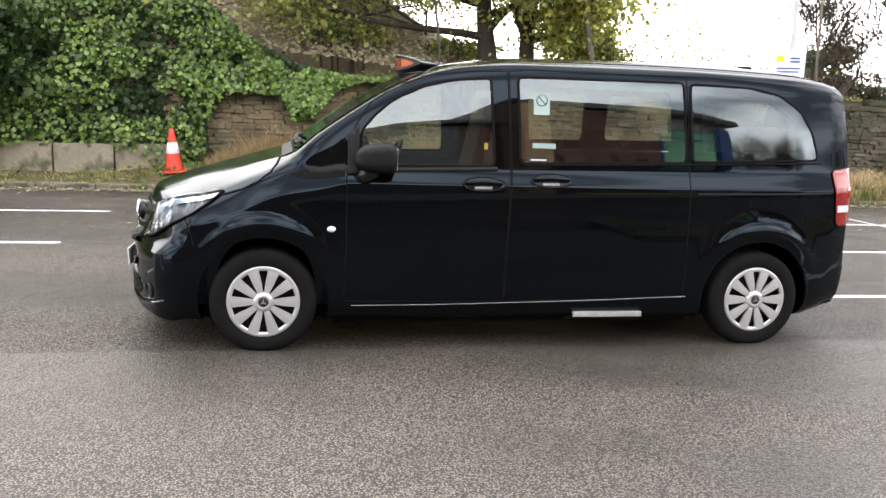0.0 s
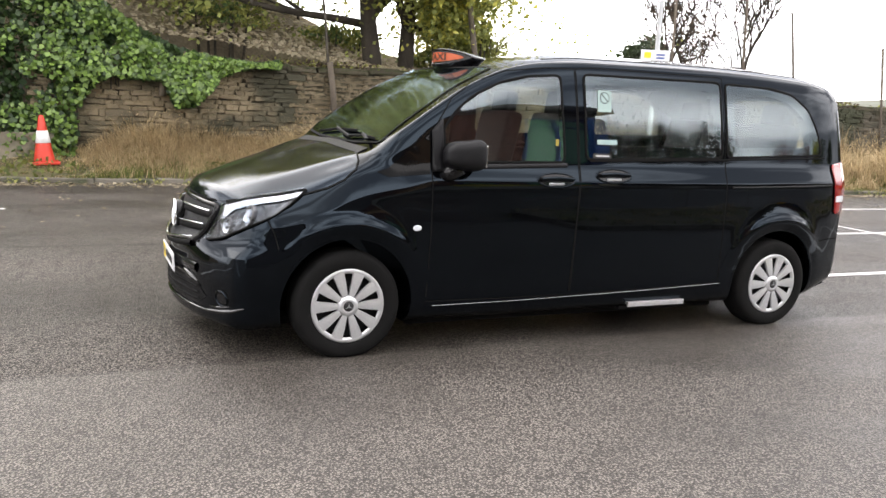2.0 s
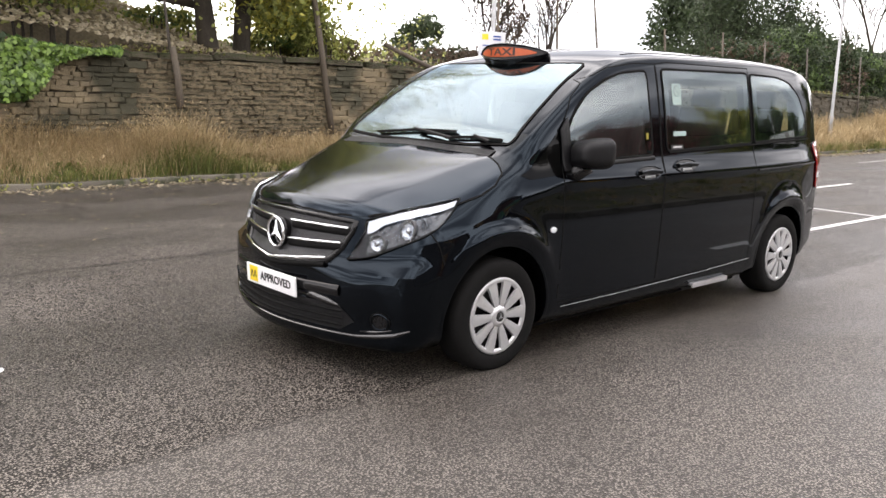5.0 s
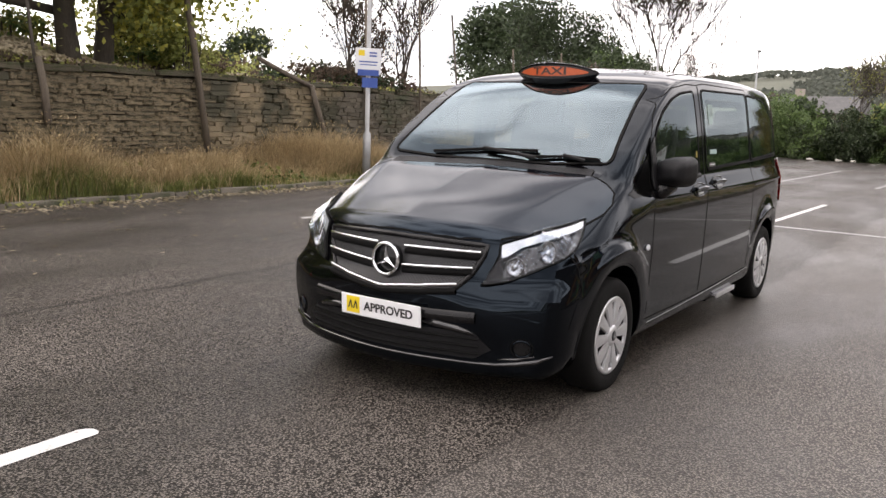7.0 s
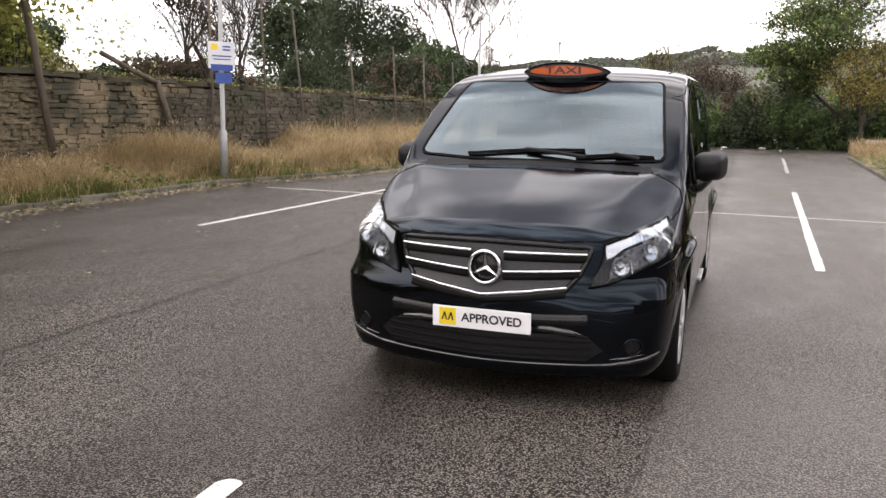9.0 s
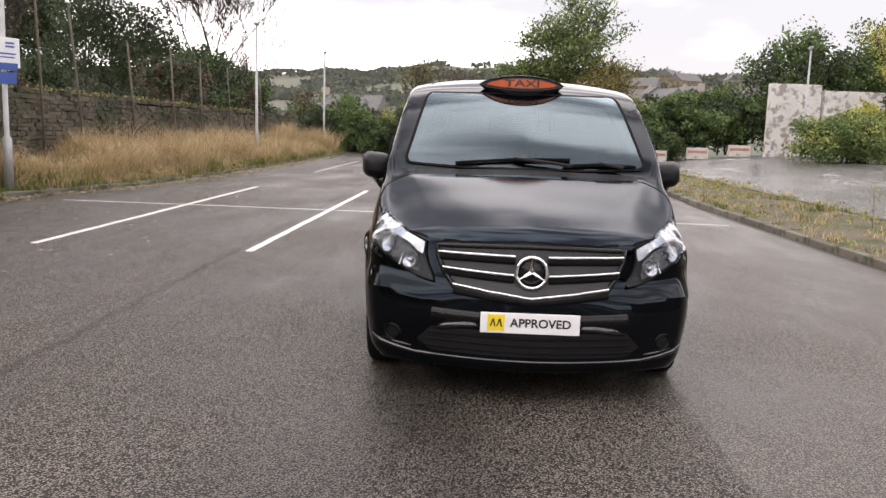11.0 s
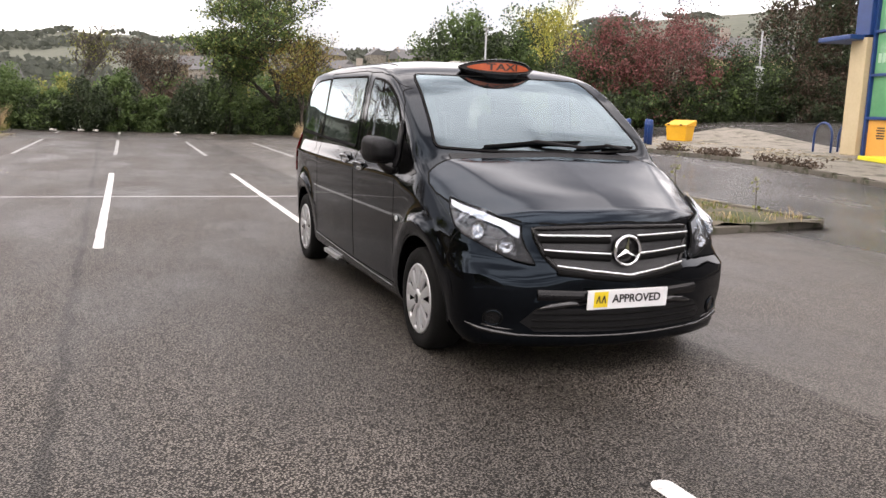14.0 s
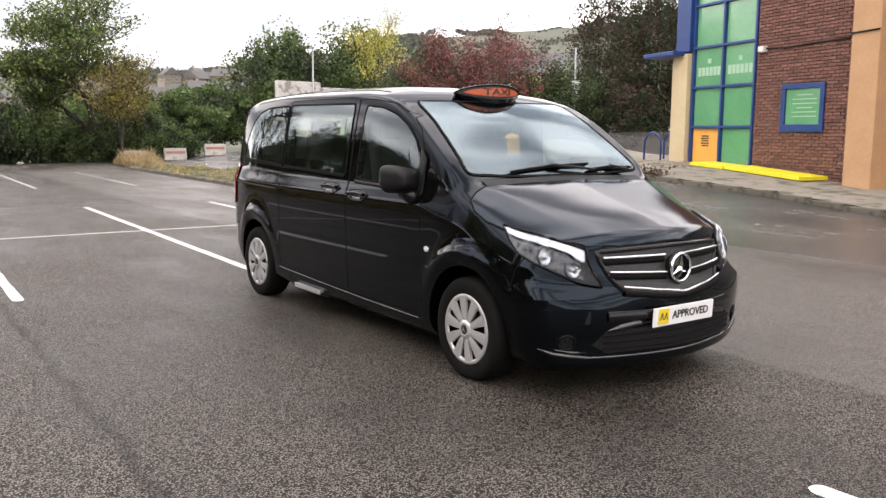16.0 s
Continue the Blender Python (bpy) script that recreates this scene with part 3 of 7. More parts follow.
# ---- ground ----
def smooth(a, b, x):
    t = min(1.0, max(0.0, (x - a) / (b - a)))
    return t * t * (3 - 2 * t)


# the road, the far end of the car park and the building stand slightly askew to the bays
SITE = Matrix.Translation((-0.03, -0.09, 0)) @ Matrix.Rotation(radians(-2.3), 4, "Z")
SITE_BACK = SITE.inverted()
on_site = [False]


def lie(x, y):
    """Height of the ground: a flat car park, a road that climbs to the south, and hills round the valley."""
    if not on_site[0]:
        x, y, _ = SITE_BACK @ Vector((x, y, 0))
    z = 0.58 * smooth(-4.5, -13.5, y) * smooth(-1.5, 11.5, x) + 0.5 * smooth(-16, -40, y)
    z += 0.75 * smooth(-14.5, -22, y) * smooth(15, 21, x)
    r = math.hypot(x, y)
    if x > 36 and abs(y) < 400:
        z -= 1.2 * smooth(36, 60, x) * smooth(400, 200, r)
    if r > 70:
        w = math.degrees(math.atan2(y, x))
        rise = float(np.interp(w, [-180, -120, -80, -48, -30, -18, 5, 28, 60, 100, 180], [2, 4, 5, 7.3, 5.6, 3.6, 3.7, 2.5, 0.4, 0.5, 2]))
        rise *= 1 + 0.05 * math.sin(w * 0.21 + 1) + 0.035 * math.sin(w * 0.53) + 0.02 * math.sin(w * 1.7)
        z += math.tan(radians(rise)) * (0.12 * 220 * smooth(70, 220, r) + (620 - 0.12 * 220) * smooth(180, 620, r))
    return z


def axis(inner, step, outer):
    a = list(np.arange(-inner, inner + 0.01, step))
    s, x = step, inner
    while x < outer:
        s *= 1.28
        x += s
        a = [-x] + a + [x]
    return a


gx = [v + 12 for v in axis(26, 1.0, 1500)]
gy = axis(24, 0.8, 1500)
gv = [(x, y, lie(x, y)) for x in gx for y in gy]
gf, gm = [], []
for i in range(len(gx) - 1):
    for j in range(len(gy) - 1):
        gf.append((i * len(gy) + j, (i + 1) * len(gy) + j, (i + 1) * len(gy) + j + 1, i * len(gy) + j + 1))
        cx, cy = (gx[i] + gx[i + 1]) / 2, (gy[j] + gy[j + 1]) / 2
        gm.append(2 if cx > 34.5 or abs(cy) > 60 or cx < -60 or cy > 10 else 1 if cy < -5.2 else 0)
ground_mesh = raw("ground", gv, gf, True)
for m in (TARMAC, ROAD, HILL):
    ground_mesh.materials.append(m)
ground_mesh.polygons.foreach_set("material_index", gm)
ground = tagged(part("ground", ground_mesh, None), "damp grey tarmac car park, road and far wooded hills", "ground", kind="structure")


def strip(x0, y0, x1, y1, width, name="painted_line", mat=None, parent=None, lift=0.004, wobble=0.006, seed=0):
    """A painted line that follows the ground, with slightly uneven edges."""
    g = np.random.default_rng(seed + int(abs(x0 * 31 + y0 * 17)))
    d = Vector((x1 - x0, y1 - y0))
    r = width / 2
    along = [0.002, 0.12 * r, 0.35 * r, 0.65 * r, r] + list(np.arange(0.25, d.length, 0.25)) + [d.length]
    n = len(along) - 1
    s = Vector((-d.y, d.x)).normalized() * r
    v = []
    for a in along:
        p = Vector((x0, y0)) + d * (a / d.length)
        full = math.sqrt(max(0.01, 1 - (1 - a / r) ** 2)) if a < r else 1.0
        for k in (1, -1):
            q = p + k * s * full * (1 + g.normal() * wobble / width)
            v.append((q.x, q.y, lie(q.x, q.y) + lift))
    return part(name, raw(name, v, [(2 * i, 2 * i + 1, 2 * i + 3, 2 * i + 2) for i in range(n)]), mat or LINE_PAINT, parent)


def skew(x, y0):
    return y0 - 0.0195 * (x - 2.4)


for y0 in (-1.97, 0.47, 2.80, 5.25):
    ln = strip(2.42, skew(2.42, y0), 11.6, skew(11.6, y0), 0.10)
    tagged(ln, "white painted parking bay line on tarmac", "road marking", "parking bay lines")
    for a, b, m in ((17.6, 26.2, FADED_PAINT), (32.0, 34.4, FADED_PAINT)):
        ln = strip(a, skew(a, y0), b, skew(b, y0), 0.10, mat=m)
        tagged(ln, "faded white parking bay line on tarmac", "road marking", "parking bay lines")
for y0 in (-4.2, -1.80, 0.65, 3.0, 5.5):
    ln = strip(-3.70, y0, -8.6, y0 - 0.11, 0.115)
    tagged(ln, "white painted parking bay line with rounded end", "road marking", "parking bay lines")
ln = strip(7.05, -3.9, 7.3, 7.3, 0.075)
tagged(ln, "thin white cross line between parking bays", "road marking")
# ---- the van ----
# Length along x, nose towards -x; left side towards -y.


def pchip(xs, ys, x):
    """Smooth interpolation without overshoot."""
    xs, ys = np.asarray(xs, float), np.asarray(ys, float)
    h, d = np.diff(xs), np.diff(ys) / np.diff(xs)
    m = np.zeros(len(xs))
    m[0], m[-1] = d[0], d[-1]
    for i in range(1, len(xs) - 1):
        if d[i - 1] * d[i] > 0:
            w1, w2 = 2 * h[i] + h[i - 1], h[i] + 2 * h[i - 1]
            m[i] = (w1 + w2) / (w1 / d[i - 1] + w2 / d[i])
    k = np.clip(np.searchsorted(xs, x) - 1, 0, len(h) - 1)
    t = (x - xs[k]) / h[k]
    return (2 * t**3 - 3 * t**2 + 1) * ys[k] + (t**3 - 2 * t**2 + t) * h[k] * m[k] + (-2 * t**3 + 3 * t**2) * ys[k + 1] + (t**3 - t**2) * h[k] * m[k + 1]


def half_ring(low, mid, high, belt, glass_mid, glass_top, rail, top):
    """Control points of half a cross-section, from the middle of the floor to the middle of the roof."""
    return [(0, 0.175), (0.72, 0.175), (low - 0.06, 0.19), (low, 0.30), (mid, 0.72), high, belt, glass_mid, glass_top, rail, (0.42, top - 0.012), (0, top)]


STATIONS = [
    (-2.30, half_ring(0.885, 0.905, (0.895, 0.76), (0.86, 0.828), (0.78, 0.866), (0.66, 0.890), (0.52, 0.909), 0.930)),
    (-2.10, half_ring(0.905, 0.928, (0.918, 0.825), (0.878, 0.90), (0.82, 0.936), (0.70, 0.964), (0.575, 0.987), 1.008)),
    (-1.80, half_ring(0.92, 0.938, (0.932, 0.875), (0.888, 0.988), (0.835, 1.026), (0.735, 1.052), (0.635, 1.077), 1.098)),
    (-1.60, half_ring(0.925, 0.942, (0.938, 0.915), (0.895, 1.045), (0.85, 1.082), (0.77, 1.108), (0.685, 1.133), 1.155)),
    (-1.46, half_ring(0.925, 0.943, (0.942, 0.945), (0.897, 1.085), (0.862, 1.128), (0.81, 1.155), (0.735, 1.172), 1.190)),
    (-1.29, half_ring(0.925, 0.943, (0.943, 0.975), (0.898, 1.115), (0.889, 1.20), (0.856, 1.285), (0.782, 1.305), 1.325)),
    (-1.07, half_ring(0.925, 0.943, (0.941, 1.02), (0.903, 1.125), (0.879, 1.29), (0.843, 1.435), (0.768, 1.457), 1.480)),
    (-0.85, half_ring(0.925, 0.943, (0.941, 1.02), (0.903, 1.13), (0.872, 1.355), (0.826, 1.565), (0.752, 1.593), 1.622)),
    (-0.58, half_ring(0.925, 0.943, (0.941, 1.02), (0.903, 1.13), (0.867, 1.40), (0.812, 1.668), (0.740, 1.708), 1.745)),
    (-0.36, half_ring(0.925, 0.943, (0.941, 1.02), (0.903, 1.13), (0.865, 1.42), (0.808, 1.700), (0.735, 1.755), 1.795)),
    (0.00, half_ring(0.925, 0.943, (0.941, 1.02), (0.903, 1.135), (0.865, 1.42), (0.808, 1.715), (0.738, 1.780), 1.838)),
    (1.00, half_ring(0.925, 0.943, (0.941, 1.02), (0.903, 1.145), (0.865, 1.42), (0.808, 1.720), (0.738, 1.788), 1.855)),
    (1.80, half_ring(0.915, 0.934, (0.931, 1.03), (0.888, 1.15), (0.848, 1.42), (0.79, 1.69), (0.715, 1.768), 1.838)),
    (2.10, half_ring(0.885, 0.905, (0.900, 1.03), (0.857, 1.155), (0.818, 1.42), (0.762, 1.655), (0.685, 1.738), 1.808)),
    (2.26, half_ring(0.85, 0.87, (0.866, 1.03), (0.823, 1.155), (0.785, 1.40), (0.73, 1.61), (0.65, 1.700), 1.772)),
]
CONTROL = np.array([c for _, c in STATIONS])
CONTROL_X = [x for x, _ in STATIONS]


HOLD = {5: 0.30, 6: 0.75}  # a crisp shoulder crease


def ring_at(x, fine=8):
    ctl = np.stack([[pchip(CONTROL_X, CONTROL[:, i, k], x) for k in (0, 1)] for i in range(12)])
    out = []
    hold = {**HOLD, 9: 0.35 + 0.65 * smooth(-1.55, -1.25, x)}  # the bonnet is folded along a line on each side
    for i in range(11):
        p0, p1, p2, p3 = ctl[max(i - 1, 0)], ctl[i], ctl[i + 1], ctl[min(i + 2, 11)]
        if i == 0:
            p0 = 2 * p1 - p2
        m1, m2 = (p2 - p0) * 0.42 * hold.get(i, 1.0), (p3 - p1) * 0.42 * hold.get(i + 1, 1.0)
        for s in range(fine):
            t = s / fine
            out.append((2 * t**3 - 3 * t**2 + 1) * p1 + (t**3 - 2 * t**2 + t) * m1 + (-2 * t**3 + 3 * t**2) * p2 + (t**3 - t**2) * m2)
    out.append(ctl[11])
    return np.array(out)


def bow(x, y, z, cap):
    """Rounds the nose in plan and gives it its bumper and sloping grille; swells the wheel arches."""
    g = smooth(-1.42, -2.30, x)
    x2 = x + 0.335 * (abs(y) / 0.93) ** 2.0 * g
    if cap > 0 and x < 0:
        x2 += cap * (-0.034 * smooth(0.66, 0.56, z) + 0.09 * max(0.0, z - 0.60) / 0.3)
        z -= 0.045 * cap * smooth(0.40, 0.26, z)
    if g > 0 and abs(y) > 0.3:
        # the bumper's shoulder climbs round the corner to the arch
        k = g * smooth(0.30, 0.62, abs(y))
        crest = 0.575 + 0.20 * (abs(y) - 0.62)
        out = 0.036 * k * smooth(crest + 0.05, crest - 0.05, z) * (1 - 0.5 * smooth(0.45, 0.28, z))
        y += math.copysign(out * 0.5 * smooth(0.6, 0.85, abs(y)), y)
        x2 -= out * 0.9
    if x > 1.9:
        z += 0.075 * smooth(1.95, 2.28, x) * smooth(0.45, 0.20, z)
    if cap > 0 and x > 0:
        x2 += cap * (0.035 * math.exp(-(((z - 0.48) / 0.12) ** 2)) - 0.16 * max(0.0, z - 1.15) / 0.6) - 0.10 * (abs(y) / 0.85) ** 3 * cap
    if abs(y) > 0.7:
        for wx in (-1.6, 1.6):
            r = math.hypot(x2 - wx, z - 0.315)
            if z > 0.25:
                up = max(0.0, (z - 0.315) / max(r, 0.01))
                y += math.copysign(0.034 * (0.08 + 0.92 * up ** 3) * math.exp(-(((r - 0.455) / 0.055) ** 2)), y)
    return x2, y, z


def body_solid():
    rings = []
    xs = np.concatenate([np.arange(-2.30, -1.2, 0.0152), np.arange(-1.2, 2.2601, 0.0304)])
    front, rear = ring_at(-2.30), ring_at(2.26)

    def capped(ring, x0, sign, depth, radius):
        mid = np.array([0, 0.58 if sign < 0 else 0.95])
        half = np.array([ring[:, 0].max(), (ring[:, 1].max() - ring[:, 1].min()) / 2])
        made = []
        for a in range(6, 91, 6) if sign < 0 else range(15, 91, 15):
            d = radius * (1 - math.cos(radians(a)))
            made.append((x0 + sign * depth * math.sin(radians(a)), mid + (ring - mid) * (1 - d / half), math.sin(radians(a))))
        last = made[-1]
        for s in (0.86, 0.72, 0.58, 0.44, 0.30, 0.16, 0.05):
            made.append((last[0], mid + (last[1] - mid) * s, 1.0))
        return made

    for x, r, c in reversed(capped(front, -2.30, -1, 0.125, 0.085)):
        rings.append((x, r, c))
    for x in xs:
        rings.append((x, ring_at(x), 0.0))
    for x, r, c in capped(rear, 2.26, 1, 0.11, 0.10):
        rings.append((x, r, c))
    verts, faces = [], []
    n = len(front)
    for x, r, c in rings:
        for y, z in r:
            verts.append(bow(x, y, z, c))
        for y, z in r[-2:0:-1]:
            verts.append(bow(x, -y, z, c))
    w = 2 * n - 2
    for i in range(len(rings) - 1):
        for k in range(w):
            q = (k + 1) % w
            faces.append((i * w + k, i * w + q, (i + 1) * w + q, (i + 1) * w + k))
    faces.append(tuple(range(w - 1, -1, -1)))
    faces.append(tuple(range((len(rings) - 1) * w, len(rings) * w)))
    return raw("body_solid", verts, faces, True)


def cabin_solid():
    """The hollow inside, one shell's thickness in from the skin."""
    verts, faces = [], []
    xs = list(np.arange(-1.24, 2.21, 0.06))
    for x in xs:
        r = ring_at(x)
        keep = [(max(0.0, y - 0.045), min(max(z, 0.46), r[:, 1].max() - 0.05) - (0.045 if z > 1.2 else 0)) for y, z in r]
        keep = [(y, max(z, 0.46)) for y, z in keep]
        for y, z in keep:
            verts.append((x, y + 1e-4, z + (1e-4 * y)))
        for y, z in keep[-2:0:-1]:
            verts.append((x, -y - 1e-4, z + (1e-4 * y)))
    w = len(verts) // len(xs)
    for i in range(len(xs) - 1):
        for k in range(w):
            q = (k + 1) % w
            faces.append((i * w + k, i * w + q, (i + 1) * w + q, (i + 1) * w + k))
    faces.append(tuple(range(w - 1, -1, -1)))
    faces.append(tuple(range((len(xs) - 1) * w, len(xs) * w)))
    bm = bmesh.new()
    bm.from_mesh(raw("cabin_solid", verts, faces))
    bmesh.ops.remove_doubles(bm, verts=bm.verts[:], dist=0.002)
    bmesh.ops.dissolve_degenerate(bm, edges=bm.edges[:], dist=0.001)
    bmesh.ops.recalc_face_normals(bm, faces=bm.faces[:])
    return bm


def rounded(points, r=0.05, steps=4):
    """Rounds the corners of a polygon."""
    out, n = [], len(points)
    for i in range(n):
        p, a, b = Vector(points[i]), Vector(points[i - 1]), Vector(points[(i + 1) % n])
        da, db = (a - p), (b - p)
        k = min(r, da.length * 0.45, db.length * 0.45)
        s, e = p + da.normalized() * k, p + db.normalized() * k
        for j in range(steps + 1):
            t = j / steps
            out.append(tuple((1 - t) ** 2 * s + 2 * t * (1 - t) * p + t * t * e))
    return out


# outlines on the sides (x, z) and, for the screens, (y, z)
PANE_FRONT = [(-1.035, 1.13), (-1.035, 1.33), (-0.95, 1.435), (-0.84, 1.525), (-0.66, 1.61), (-0.48, 1.655), (-0.245, 1.675), (-0.215, 1.145)]
PANE_QUARTER = [(-1.45, 1.068), (-1.38, 1.092), (-1.22, 1.222), (-1.124, 1.303), (-1.128, 1.062), (-1.38, 1.042)]
PANE_MIDDLE = [(-0.055, 1.165), (-0.075, 1.69), (1.02, 1.70), (1.045, 1.195)]
PANE_REAR = [(1.085, 1.20), (1.065, 1.695), (1.50, 1.685), (1.70, 1.65), (1.86, 1.55), (1.955, 1.40), (2.0, 1.235)]
HOLE_MIDDLE = [(0.00, 1.255), (-0.01, 1.635), (0.955, 1.64), (0.965, 1.265)]
HOLE_REAR = [(1.155, 1.27), (1.15, 1.635), (1.48, 1.63), (1.66, 1.595), (1.80, 1.50), (1.88, 1.285)]
HOLE_SCREEN = [(-0.70, 1.275), (-0.575, 1.66), (0.575, 1.66), (0.70, 1.275)]
PANE_SCREEN = [(-0.765, 1.225), (-0.665, 1.70), (0.665, 1.70), (0.765, 1.225), (0.4, 1.205), (-0.4, 1.205)]


def prism(outlines):
    bm = bmesh.new()
    for pts, kind, lo, hi in outlines:
        rows = []
        for v in (lo, hi):
            rows.append([bm.verts.new((p[0], v, p[1]) if kind == "y" else (v, p[0], p[1])) for p in pts])
        n = len(pts)
        bm.faces.new(rows[0])
        bm.faces.new(rows[1][::-1])
        for i in range(n):
            bm.faces.new((rows[0][i], rows[0][(i + 1) % n], rows[1][(i + 1) % n], rows[1][i]))
    bmesh.ops.recalc_face_normals(bm, faces=bm.faces[:])
    return bm


def carve(me, cutters):
    """Cuts solids out of a mesh; the cutters are not kept."""
    ob = new("carved", me)
    tmp = []
    for c in cutters:
        if isinstance(c, bmesh.types.BMesh):
            cm = bpy.data.meshes.new("cutter")
            c.to_mesh(cm)
            c.free()
        else:
            cm = c
        co = new("cutter", cm)
        tmp.append(co)
        mod = ob.modifiers.new("cut", "BOOLEAN")
        mod.operation, mod.solver, mod.object = "DIFFERENCE", "EXACT", co
    bpy.context.view_layer.update()
    out = bpy.data.meshes.new_from_object(ob.evaluated_get(bpy.context.evaluated_depsgraph_get()))
    for o in tmp + [ob]:
        bpy.data.objects.remove(o)
    return out


from mathutils.bvhtree import BVHTree
from mathutils.geometry import delaunay_2d_cdt

solid = body_solid()
sb = bmesh.new()
sb.from_mesh(solid)
bmesh.ops.recalc_face_normals(sb, faces=sb.faces[:])
sb.to_mesh(solid)
SKIN = BVHTree.FromBMesh(sb)
sb.free()


def cast_side(side):
    return lambda u, v: SKIN.ray_cast(Vector((u, side * 2.0, v)), Vector((0, -side, 0)))[:2]


def cast_front(u, v):
    return SKIN.ray_cast(Vector((-4, u, v)), Vector((1, 0, 0)))[:2]


def cast_top(u, v):
    return SKIN.ray_cast(Vector((u, v, 4)), Vector((0, 0, -1)))[:2]


def cast_hood(u, v):
    """u: arc down over the nose from the bonnet's back edge, v: across."""
    d = Vector((-math.sin(u / 0.9), 0, math.cos(u / 0.9)))
    return SKIN.ray_cast(Vector((-1.5, v, 0.6)) + d * 3.0, -d)[:2]


def cast_corner(side):
    """u: degrees round from straight ahead, v: height."""
    def go(u, v):
        d = Vector((-math.cos(radians(u)), side * math.sin(radians(u)), 0))
        return SKIN.ray_cast(Vector((-1.6, 0, v)) + d * 2.2, -d)[:2]
    return go


def patch(outline, cast, lift=0.003, step=0.05, scale=(1, 1), thick=0.0):
    """A panel that lies on the van's skin inside an outline."""
    pts = [Vector(p) for p in outline]
    dense = []
    for i, p in enumerate(pts):
        q = pts[(i + 1) % len(pts)]
        n = max(1, int(((q - p) * 1).length / (step * scale[0])))
        dense += [p.lerp(q, k / n) for k in range(n)]
    lo = Vector((min(p.x for p in dense), min(p.y for p in dense)))
    hi = Vector((max(p.x for p in dense), max(p.y for p in dense)))
    inner = []
    x = lo.x + step * scale[0] * 0.5
    while x < hi.x:
        y = lo.y + step * scale[1] * 0.5
        while y < hi.y:
            inner.append(Vector((x, y)))
            y += step * scale[1]
        x += step * scale[0]
    n = len(dense)
    vs, _, fs, *_ = delaunay_2d_cdt(dense + inner, [(i, (i + 1) % n) for i in range(n)], [], 1, 1e-5)
    bm = bmesh.new()
    made = []
    for v in vs:
        place, normal = cast(v.x, v.y)
        made.append((place, normal) if place is not None else None)
    good = [k for k in made if k is not None]
    top = [bm.verts.new(k[0] + k[1] * lift) if k else None for k in made]
    for f in fs:
        if all(top[i] is not None for i in f):
            bm.faces.new([top[i] for i in f])
    for v in [v for v in bm.verts if not v.link_faces]:
        bm.verts.remove(v)
    bmesh.ops.recalc_face_normals(bm, faces=bm.faces[:])
    if bm.faces and good:
        f = bm.faces[0]
        _, normal, *_ = SKIN.find_nearest(f.calc_center_median())
        if f.normal.dot(normal) < 0:
            bmesh.ops.reverse_faces(bm, faces=bm.faces[:])
    if thick:
        skin = bm.faces[:]
        bm.normal_update()
        ext = bmesh.ops.extrude_face_region(bm, geom=skin)
        for v in [g for g in ext["geom"] if isinstance(g, bmesh.types.BMVert)]:
            v.co += v.normal * thick
        bmesh.ops.recalc_face_normals(bm, faces=bm.faces[:])
    for f in bm.faces:
        f.smooth = True
    return bm


def band(points, cast, width, lift=0.002, height=0.0, step=0.03, closed=False, stretch=1.0):
    """A narrow strip along a line on the skin; height makes it stand proud with a rounded top."""
    pts = [Vector(p) for p in points]
    if closed:
        pts.append(pts[0])
    dense = []
    for p, q in zip(pts, pts[1:]):
        n = max(1, int((q - p).length / (step * stretch)))
        dense += [p.lerp(q, k / n) for k in range(n)]
    dense.append(pts[-1])
    hit = [cast(p.x, p.y) for p in dense]
    hit = [h for h in hit if h[0] is not None]
    bm, rows = bmesh.new(), []
    for i, (p, nrm) in enumerate(hit):
        d = (hit[min(i + 1, len(hit) - 1)][0] - hit[max(i - 1, 0)][0])
        if d.length < 1e-6:
            continue
        s = nrm.cross(d.normalized()).normalized() * width / 2
        rows.append([bm.verts.new(p + nrm * lift + s), bm.verts.new(p + nrm * (lift + height) + s * 0.5), bm.verts.new(p + nrm * (lift + height) - s * 0.5), bm.verts.new(p + nrm * lift - s)])
    for a, b in zip(rows, rows[1:]):
        for k in range(3):
            f = bm.faces.new((a[k], a[k + 1], b[k + 1], b[k]))
            f.smooth = height > 0
    bmesh.ops.recalc_face_normals(bm, faces=bm.faces[:])
    if bm.faces:
        f = bm.faces[len(bm.faces) // 2]
        _, normal, *_ = SKIN.find_nearest(f.calc_center_median())
        if f.normal.dot(normal) < 0:
            bmesh.ops.reverse_faces(bm, faces=bm.faces[:])
    return bm


WHEEL_Z = 0.305


